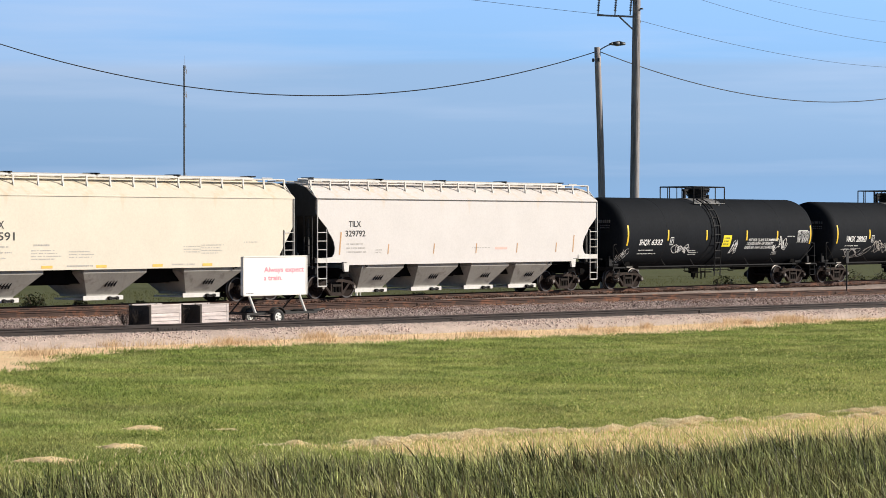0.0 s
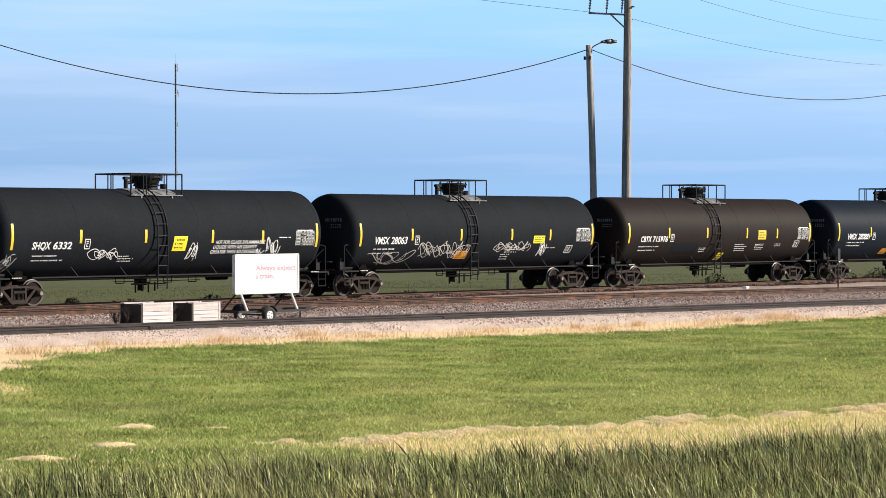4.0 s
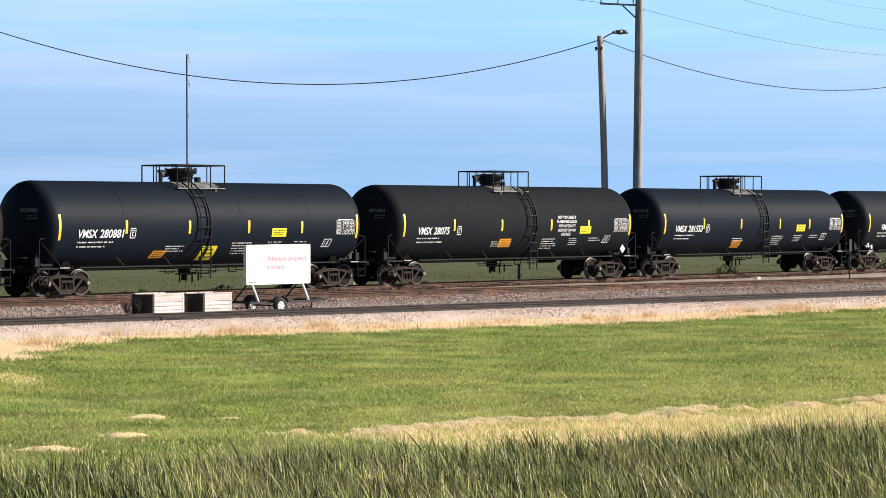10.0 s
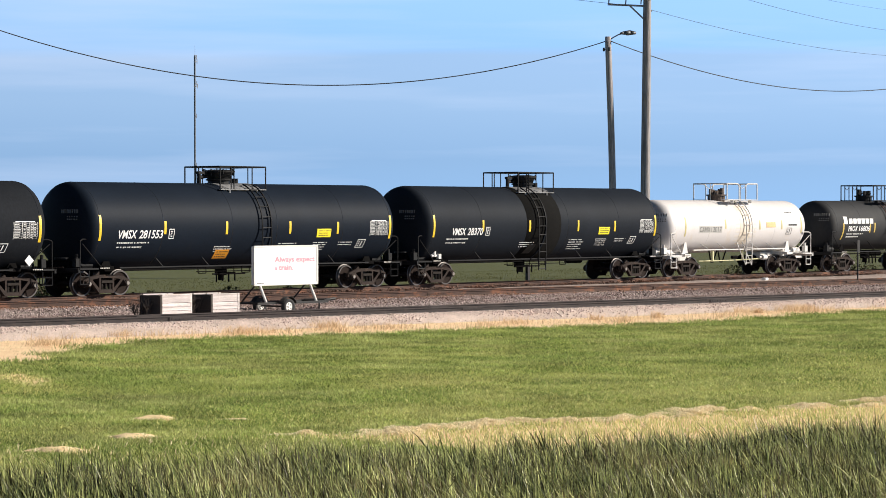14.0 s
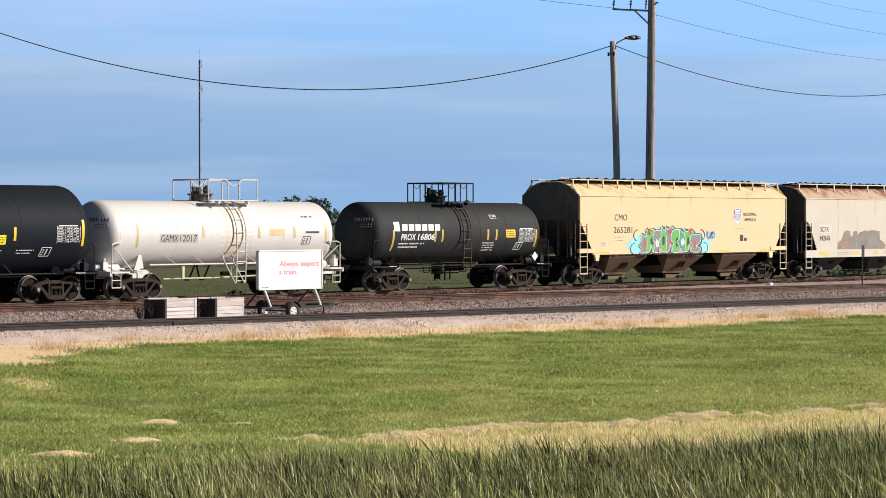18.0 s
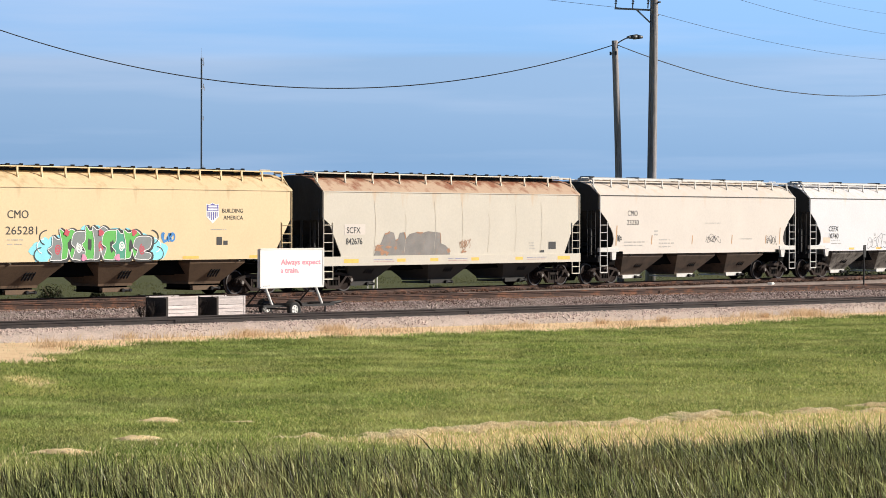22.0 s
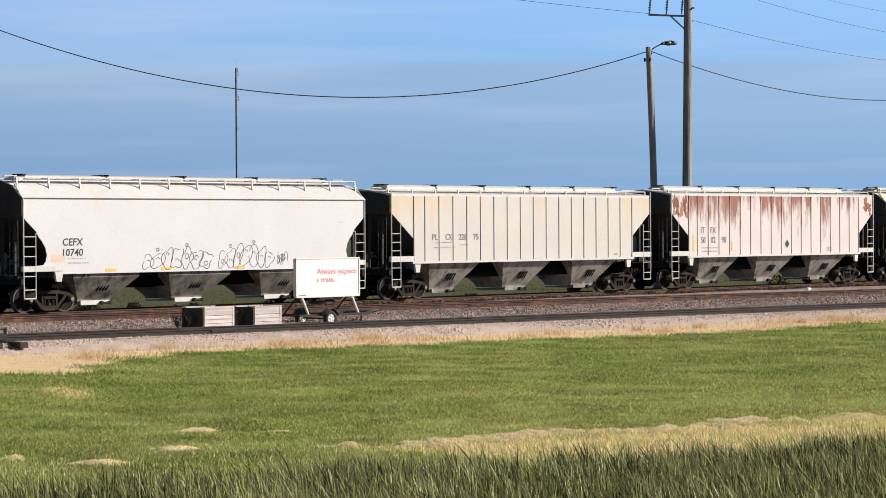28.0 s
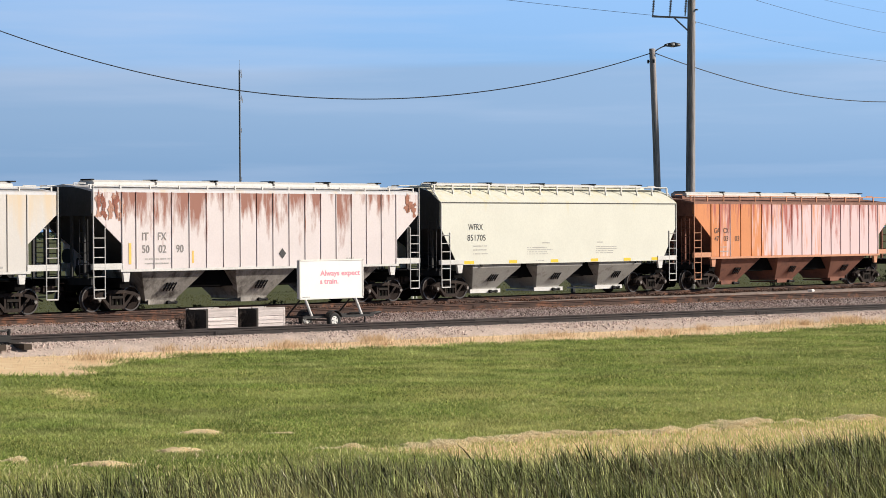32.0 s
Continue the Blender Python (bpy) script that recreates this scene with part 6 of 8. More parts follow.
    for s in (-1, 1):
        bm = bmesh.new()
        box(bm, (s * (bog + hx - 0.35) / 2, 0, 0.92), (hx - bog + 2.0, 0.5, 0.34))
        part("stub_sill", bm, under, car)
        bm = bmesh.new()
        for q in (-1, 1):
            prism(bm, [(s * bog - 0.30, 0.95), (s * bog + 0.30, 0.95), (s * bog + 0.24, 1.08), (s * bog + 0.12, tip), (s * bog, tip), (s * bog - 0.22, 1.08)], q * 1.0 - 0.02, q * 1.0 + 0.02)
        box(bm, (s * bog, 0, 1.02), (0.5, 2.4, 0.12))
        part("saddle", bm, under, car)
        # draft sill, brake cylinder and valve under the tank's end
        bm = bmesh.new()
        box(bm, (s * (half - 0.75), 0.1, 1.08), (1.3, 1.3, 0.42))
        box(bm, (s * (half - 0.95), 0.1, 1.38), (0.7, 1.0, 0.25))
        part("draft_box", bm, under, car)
        bm = bmesh.new()
        rod(bm, (s * (half - 0.35), -0.75, 1.14), (s * (half - 0.95), -0.75, 1.14), 0.15, 12)
        rod(bm, (s * (half - 0.95), -0.75, 1.14), (s * (half - 1.3), -0.75, 1.1), 0.035, 6)
        part("brake_cylinder", bm, iron, car)
        bm = bmesh.new()
        box(bm, (s * (half - 0.1), -1.0, 1.22), (0.22, 0.2, 0.3))
        rod(bm, (s * (half - 0.1), -1.0, 1.3), (s * (half - 0.1), -1.0, 1.52), 0.06, 8)
        part("control_valve", bm, iron, car)
        bm = bmesh.new()
        box(bm, (s * (hx - 0.55), 0, 1.0), (0.9, 2.9, 0.06))
        box(bm, (s * (hx - 0.1), 0, 0.95), (0.08, 2.9, 0.16))
        part("end_platform", bm, iron, car)
        for q in (-1, 1):
            bm = bmesh.new()
            xx, y = s * (hx - 0.2), q * 1.38
            pipe(bm, [(xx, y, 1.0), (xx, y, 2.0), (xx - s * 0.15, y * 0.97, 2.06), (xx - s * 0.55, y * 0.92, 2.06)], 0.024, 6)
            pipe(bm, [(xx - s * 0.1, y, 1.9), (xx - s * 1.15, y * 0.85, 1.05)], 0.022, 6)
            pipe(bm, [(xx, y, 1.0), (xx, y, 0.45), (xx - s * 0.42, y, 0.45), (xx - s * 0.42, y, 1.0)], 0.022, 6)
            rod(bm, (xx, y, 0.72), (xx - s * 0.42, y, 0.72), 0.018, 5)
            part("end_handrail", bm, iron, car)
        bm = bmesh.new()
        for k in range(6):
            box(bm, (s * (bog + 0.6) + 0.075 * k, -1.462, 1.02), (0.05, 0.02, 0.04))
        tagged(part("sill_stencil", bm, M_GRAYINK, car), kind="stuff")
        add_bogie(car, s * bog)
    if "placard" in marks:
        bm = bmesh.new()
        prism(bm, [(bog + 0.38 + a, 1.34 + b) for a, b in ((0, -0.2), (0.2, 0), (0, 0.2), (-0.2, 0))], -1.50, -1.488)
        pl = part("placard", bm, marks["placard"], car, "diamond placard")
        bm = bmesh.new()
        rod(bm, (bog + 0.38, -1.465, 1.0), (bog + 0.38, -1.465, 1.4), 0.02, 6)
        part("placard_post", bm, iron, pl)
    if "white_valve" in marks:
        bm = bmesh.new()
        rod(bm, (-bog - 0.2, -1.1, 1.18), (-bog - 0.2, -1.1, 1.42), 0.09, 10)
        rod(bm, (-bog - 0.38, -1.1, 1.22), (-bog + 0.1, -1.1, 1.22), 0.06, 8)
        box(bm, (-bog + 0.05, -1.15, 1.20), (0.16, 0.14, 0.2))
        part("brake_valve", bm, M_PALEBAR, car, "white-painted brake valve")
    if dome == "big":
        bm = bmesh.new()
        rod(bm, (-8.5, -0.55, 1.35), (-8.5, -0.55, 1.41), 0.26, 16)
        part("brake_wheel", bm, iron, car)
    add_couplers(car, hx)
    # reflectors and panels
    for xx, z0, z1 in marks.get("stripes", ((-7.6, 2.0, 2.92), (7.6, 2.0, 2.92), (-4.5, 2.22, 2.70), (-1.4, 2.22, 2.70), (1.96, 2.20, 2.68), (4.61, 2.18, 2.65))):
        bm = bmesh.new()
        patch(bm, surf, xx - 0.055, xx + 0.055, z0, z1)
        part("reflector", bm, marks.get("stripe_paint", M_YELLOW), car, "yellow reflective stripe")
    for nm, mt, xx, z0, w, h, sk in marks.get("panels", ()):
        bm = bmesh.new()
        if nm in ("hazard_panel", "notice_panel", "warning_panel"):
            sk -= 0.10 if z0 < 1.7 else 0.05
        patch(bm, surf, xx, xx + w, z0, z0 + h, 0.002 if nm == "stencil_ground" or mt == M_HALFSTAIN else 0.007, sk, 10)
        pn = part(nm, bm, mt, car)
        if nm in ("hazard_panel", "notice_panel", "warning_panel"):
            bm = bmesh.new()
            lines(bm, surf, xx + 0.12 * w + sk * 0.6, xx + 0.98 * w + sk * 0.6, z0 + 0.80 * h, 3, 0.26 * h, 0.14 * h, rng, 0.08, -sk * 0.26)
            for v in bm.verts:
                v.co.y -= 0.003
            tagged(part("panel_print", bm, M_INK, pn), "dark print too small to read", kind="stuff")
    bm = bmesh.new()
    wr = marks.get("ink", M_LETTER)
    for xx, z, w, n, st, h in marks.get("stencils", ()):
        lines(bm, surf, xx, xx + w, z, n, st, h, rng, 0.10, 0.028)
    for xx, z in marks.get("tables", ((6.5, 2.66),)):
        for k in range(10):
            zk = z - 0.056 * k
            patch(bm, surf, xx, xx + rng.uniform(0.20, 0.30), zk - 0.016, zk, 0.006, 0, 1)
            for j in range(4):
                if rng.random() < 0.85:
                    patch(bm, surf, xx + 0.40 + 0.155 * j, xx + 0.40 + rng.uniform(0.07, 0.11) + 0.155 * j, zk - 0.018, zk, 0.006, 0, 1)
            patch(bm, surf, xx - 0.03, xx + 1.02, zk - 0.038, zk - 0.034, 0.006, 0, 1)
        for xv in (-0.03, 0.34, 0.50, 0.66, 0.82, 1.01):
            patch(bm, surf, xx + xv, xx + xv + 0.012, z - 0.57, z + 0.02, 0.0065, 0, 6)
        patch(bm, surf, xx + 0.05, xx + 0.9, z + 0.02, z + 0.05, 0.006, 0, 1)
    for xx, z in marks.get("frames", ((5.8, 1.62),)):
        for k in range(2):
            patch(bm, surf, xx + 0.06 * k, xx + 0.44 + 0.06 * k, z + 0.30 * k, z + 0.026 + 0.30 * k, 0.007, 0, 1)
            patch(bm, surf, xx + 0.42 * k, xx + 0.026 + 0.42 * k, z, z + 0.326, 0.007, 0.065, 6)
        for k in range(3):
            patch(bm, surf, xx + 0.09 + 0.016 * k, xx + 0.16 + 0.016 * k, z + 0.06 + 0.075 * k, z + 0.095 + 0.075 * k, 0.007, 0, 1)
        patch(bm, surf, xx + 0.24, xx + 0.29, z + 0.06, z + 0.26, 0.007, 0.05, 4)
    for xx, z in marks.get("letterbox", ((-4.3, 2.06),)):
        ribbon(bm, surf, [(xx, z), (xx + 0.24, z), (xx + 0.24, z + 0.34), (xx, z + 0.34), (xx, z)], 0.03)
        ribbon(bm, surf, [(xx + 0.16, z + 0.2), (xx + 0.09, z + 0.2), (xx + 0.09, z + 0.08), (xx + 0.16, z + 0.08)], 0.03)
        patch(bm, surf, xx + 0.06, xx + 0.18, z + 0.25, z + 0.28, 0.007, 0, 1)
    if len(bm.verts):
        tagged(part("small_stencil", bm, wr, car), "white stencilled notes too small to read", kind="stuff")
    else:
        bm.free()
    for words, xx, z, h, w, sh in marks.get("words", ()):
        for word, wx, ww in word_run(words, xx, w):
            lettering(word, surf, wx, z, h, wr, car, "bold painted lettering", sh, ww, marks.get("bold", 0.008) if h > 0.15 else 0.002)
    for x0, x1, z0, z1, n, w, mt in marks.get("scrawls", ()):
        bm = bmesh.new()
        scrawl(bm, surf, x0, x1, z0, z1, rng, n, w)
        part("graffiti", bm, mt, car, "loose spray-painted scrawl")
    # stencils on the end that faces along the line
    bm = bmesh.new()
    for z, w, h in ((zc + 0.55, 0.8, 0.14), (zc + 0.36, 0.6, 0.05), (zc + 0.26, 0.5, 0.05)):
        for j in range(int(w / 0.10)):
            y = -1.0 + 0.10 * j
            a = math.asin(min(1.0, (math.hypot(y, z - zc) / r) ** 1.25))
            box(bm, (-half + head * (1 - math.cos(a)) - 0.004, y, z), (0.03, rng.uniform(0.03, 0.075), h))
    tagged(part("end_stencil", bm, M_DIM, car), "dull stencilled marks on the tank end", kind="stuff")
    CARS.append((car, x))
    return car


NOTE_L = (-6.75, 1.94, 1.7, 2, 0.16, 0.07)
NOTES = (NOTE_L, (-1.9, 1.75, 1.0, 3, 0.09, 0.05), (1.45, 1.84, 1.2, 5, 0.10, 0.05), (3.35, 1.86, 0.8, 4, 0.09, 0.045), (4.75, 1.86, 0.9, 2, 0.1, 0.045))


def vm(number, width=2.15, panels=None, scrawls=(), words=(), small=NOTES, dx=0.0, text_x=-6.75, hazard=3.45):
    """Marks of one class of tank car; dx shifts those on the right half."""
    return {"words": (("VMSX " + number, text_x, 2.08, 0.29, width, 0.15),) + tuple(words), "stencils": tuple((q[0] + (dx if q[0] > -3 else 0),) + tuple(q[1:]) for q in small),
            "stripes": ((-7.6, 2.0, 2.92), (7.65, 1.97, 2.9), (-4.5, 2.22, 2.70), (-1.4, 2.2, 2.68), (1.96 + dx * 0.55, 2.20, 2.68), (4.61 + dx * 0.15, 2.18, 2.65)),
            "panels": (("hazard_panel", M_SIGNYEL, hazard + dx, 2.05, 0.78, 0.33, 0.05),) + tuple(panels or ()), "scrawls": scrawls}


M_FLATBLACK = mat("flat_black_repaint", (0.010, 0.0098, 0.0095), 0.9, 0, 0.2, 1.0, 0.01, 14.0)
M_FLATBLACK.node_tree.nodes["Principled BSDF"].inputs["Specular IOR Level"].default_value = 0.03
ORANGE_P = ("notice_panel", M_ORANGE, -1.35, 1.50, 0.78, 0.36, 0.03)


M_STENCIL = mat("grey_stencil_ground", (0.46, 0.45, 0.43), 0.7, 0, 0.3, 3.0, dirt=(0.6, 0.57, 0.52), dirt_amount=0.4)
M_BANDSTAIN = mat("rust_tinted_white", (0.64, 0.565, 0.47), 0.55, 0, 0.08, 1.0, dirt=(0.62, 0.48, 0.33), dirt_amount=0.25, stretch=(2, 1, 0.3))
M_HALFSTAIN = mat("faintly_tinted_white", (0.637, 0.597, 0.555), 0.55, 0, 0.08, 1.0, dirt=(0.63, 0.55, 0.45), dirt_amount=0.3, stretch=(2, 1, 0.3))


def build_tank_cars():
    tank_car(96.96, "black tank car with white lettering and scrawled graffiti", M_BLACK,
             {"words": (("SHQX 6332", -6.7, 2.02, 0.25, 1.8, 0.15), ("NOT FOR CLASS 3 FLAMMABLE", 2.15, 2.15, 0.13, 2.6, 0.1), ("LIQUIDS WITH API GRAVITY", 2.05, 1.97, 0.13, 2.3, 0.1), ("GREATER THAN 50 DEGREES", 1.95, 1.79, 0.13, 2.45, 0.1)),
              "stencils": ((-6.6, 1.80, 1.6, 2, 0.16, 0.06), (-2.6, 1.75, 0.8, 3, 0.09, 0.05), (4.5, 1.62, 0.5, 2, 0.09, 0.05), (5.5, 2.4, 0.7, 1, 0.1, 0.05)),
              "panels": (("hazard_panel", M_SIGNYEL, -0.15 + 0.1, 1.9, 0.68, 0.55, 0.1),), "letterbox": ((-4.3, 2.02),), "tables": ((6.45, 2.62),), "frames": (),
              "scrawls": ((-4.0, -2.6, 1.62, 2.0, 5, 0.03, M_LETTER), (0.75, 1.2, 1.5, 2.15, 3, 0.035, M_LETTER), (4.4, 4.7, 1.65, 2.0, 2, 0.03, M_LETTER), (4.85, 5.5, 1.75, 2.35, 4, 0.03, M_LETTER), (-8.0, -7.3, 1.25, 1.85, 3, 0.02, M_LETTER))}, r=1.655, zc=2.555, plat=(-1.55, 1.0), dome_x=0.1, seed=3)
    tank_car(114.75, "black tank car tagged with graffiti along its flank", M_BLACK,
             vm("28063", 1.95, panels=(("notice_panel", M_ORANGE, -1.55, 1.42, 0.8, 0.34, 0.1),), small=((-6.75, 1.9, 1.7, 2, 0.17, 0.07), (1.6, 1.9, 0.9, 3, 0.1, 0.05), (1.5, 1.6, 0.7, 3, 0.1, 0.05), (4.4, 1.86, 0.7, 1, 0.1, 0.04)),
                scrawls=((-4.1, -0.4, 1.5, 2.15, 11, 0.03, M_GRAYINK), (0.9, 3.3, 1.72, 2.1, 8, 0.03, M_GRAYINK), (4.0, 4.4, 1.5, 2.1, 4, 0.03, M_LETTER), (-6.9, -4.2, 1.2, 1.85, 4, 0.03, M_FADED))), dome_x=-0.1, seed=4)
    tank_car(132.78, "dull brown-black tank car with yellow panels", M_BROWN,
             {"words": (("CBTX 715976", -6.7, 2.06, 0.25, 2.1, 0.1),), "stencils": ((-6.75, 1.86, 1.75, 2, 0.17, 0.06), (-1.85, 1.75, 0.6, 3, 0.08, 0.04), (1.05, 1.9, 1.1, 4, 0.1, 0.04), (2.8, 1.9, 0.9, 4, 0.08, 0.04), (4.5, 1.9, 0.7, 2, 0.09, 0.04)),
              "panels": (("hazard_panel", M_AMBER, 2.95, 2.12, 0.68, 0.45, 0.02), ("notice_panel", M_SIGNYEL, -0.02, 1.14, 0.46, 0.36, 0.10), ("paint_patch", M_BLACK, -4.2, 1.5, 2.1, 0.5, 0.1)), "letterbox": ((-4.35, 2.06),), "frames": ((6.2, 1.72),)}, seed=5)
    tank_car(150.76, "glossy blue-black tank car with yellow and orange panels", M_BLUEBLACK,
             vm("280881", panels=(("notice_panel", M_ORANGE, -3.06, 1.30, 0.66, 0.28, 0.2), ("warning_panel", M_SIGNYEL, -0.60, 1.18, 0.78, 0.55, 0.12)), dx=-0.55), dome_x=-0.37, seed=6)
    tank_car(168.85, "black tank car with a white warning text", M_BLACK,
             vm("28075", 1.95, panels=(ORANGE_P,), words=(("NOT FOR CLASS 3", 2.43, 2.72, 0.12, 1.25, 0), ("FLAMMABLE LIQUIDS", 2.35, 2.53, 0.12, 1.4, 0), ("WITH API GRAVITY", 2.45, 2.34, 0.12, 1.2, 0), ("GREATER THAN 50", 2.42, 2.15, 0.12, 1.25, 0), ("DEGREES", 2.72, 1.97, 0.12, 0.65, 0)), hazard=4.0) | {"placard": M_LETTER}, plat=(-1.25, 1.12), ladder_x=0.6, seed=7)
    tank_car(186.83, "glossy blue-black tank car with white stencils", M_BLUEBLACK, vm("281553", panels=(("notice_panel", M_ORANGE, -1.7, 1.28, 0.72, 0.34, 0.05),)), plat=(-1.15, 1.25), ladder_x=0.6, seed=8)
    tank_car(204.77, "black tank car with a repainted middle band", M_GREYBLACK, vm("28370", 1.95, text_x=-6.45, panels=(("paint_patch", M_BLACKIRON, -1.3, 1.25, 0.5, 0.4, 0.1),)) | {"white_valve": True}, dome_x=0.05, band=(-1.6, 0.75, M_FLATBLACK), seed=9)
    tank_car(219.84, "short white tank car with rust-tinted centre band and white railings", M_WHITETANK,
             {"stripes": ((-4.55, 1.9, 2.8), (5.25, 2.0, 2.8), (-1.3, 2.25, 2.7), (1.6, 2.2, 2.65), (3.5, 2.2, 2.65)), "words": (("GAMX 12017", -3.42, 2.1, 0.25, 1.78, 0),), "ink": M_INK,
              "bold": 0.0, "stripe_paint": mat("dull_reflector", (0.52, 0.45, 0.20), 0.6), "stencils": ((4.0, 3.05, 0.8, 1, 0.1, 0.08),), "panels": (("stencil_ground", M_STENCIL, -3.48, 2.05, 1.9, 0.34, 0), ("band_stain", M_HALFSTAIN, -0.45, 1.45, 1.75, 2.1, 0), ("band_stain", M_BANDSTAIN, -0.1, 1.5, 0.9, 2.0, 0), ("faded_panel", mat("faded_orange", (0.72, 0.46, 0.22), 0.6, 0, 0.25, 5.0), 2.15, 2.3, 0.8, 0.26, 0), ("dark_label", M_INK, 4.1, 2.38, 0.75, 0.08, 0)),
              "tables": (), "frames": ((3.9, 1.95),), "letterbox": ()}, half=6.05, r=1.26, zc=2.36, iron=M_PALEBAR, bog=4.3, dome="cluster", hx=6.1, seed=10, plat=(-0.8, 1.75), ladder_x=0.55)
    tank_car(233.25, "short black tank car with white block lettering", M_WORNBLACK,
             {"stripes": ((-4.25, 1.65, 2.5), (4.85, 1.75, 2.5), (-1.7, 2.0, 2.5), (-1.25, 2.0, 2.5), (1.65, 2.05, 2.5), (2.2, 2.05, 2.5)), "stripe_paint": mat("worn_yellow_reflector", (0.52, 0.37, 0.08), 0.6, 0, 0.2, 5.0), "words": (("PROX 16806", -3.8, 2.08, 0.25, 2.05, 0.12),),
              "stencils": ((-3.9, 1.96, 1.6, 2, 0.14, 0.08), (1.35, 1.95, 0.9, 4, 0.1, 0.06), (1.9, 3.12, 0.6, 3, 0.07, 0.04)),
              "panels": (("hazard_panel", M_AMBER, 2.85, 2.15, 0.62, 0.34, 0),) + tuple(("block_mark", M_LETTER, -3.75 + 0.40 * k, 2.46, 0.32, 0.26, 0.04) for k in range(6)) + (("block_mark", M_LETTER, -4.22, 2.44, 0.34, 0.38, 0.0),),
              "placard": M_LETTER, "ladder_paint": mat("rust_red_ladder", (0.075, 0.036, 0.029), 0.8, 0, 0.3, 4.0), "tables": ((3.72, 2.5),), "frames": ((3.5, 1.62),), "letterbox": ()}, half=5.55, r=1.27, zc=2.37, bog=4.1, dome="cluster", hx=5.75, seed=11, plat=(-0.95, 1.0), ladder_x=0.2, dome_x=-0.3)


build_tank_cars()


# ---- hopper cars ----


def end_outline(style, hx):
    """The right-hand edge of a side wall, from the eave down, as x, z."""
    if style == "curve":
        return [(hx, 3.38), (hx - 0.16, 3.2), (hx - 0.42, 2.98), (hx - 0.62, 2.80), (hx - 0.72, 2.62), (hx - 0.86, 2.48), (hx - 1.0, 2.26), (hx - 1.06, 2.02), (hx - 1.02, 1.80), (hx - 0.90, 1.66), (hx - 0.62, 1.64), (hx - 0.62, 1.46), (hx - 1.75, 1.46)]
    if style == "diag":
        return [(hx, 2.98), (hx - 0.95, 1.56), (hx - 1.0, 1.40)]
    if style == "trap":
        return [(hx, 2.92), (hx - 0.12, 2.86), (hx - 0.40, 2.68), (hx - 1.05, 1.46), (hx - 1.05, 1.38)]
    return [(hx, 3.52), (hx - 1.36, 2.42), (hx - 1.36, 1.52)]


def side_wall(bm, style, hx, z0, z1, y, t=0.035):
    right = [(hx, z1)] + end_outline(style, hx)
    right.append((right[-1][0], z0))
    left = [(-x, z) for x, z in reversed(right)]
    prism(bm, right + left, y - t / 2, y + t / 2)


# car ends: the shade between coupled cars is put into this near-black
M_ENDSHADE = mat("shade_darkened_paint", (0.042, 0.041, 0.042), 0.8, 0, 0.3, 1.2, 0.1, 15.0, dirt=(0.035, 0.033, 0.03), dirt_amount=0.5, stretch=(1, 1, 0.4))


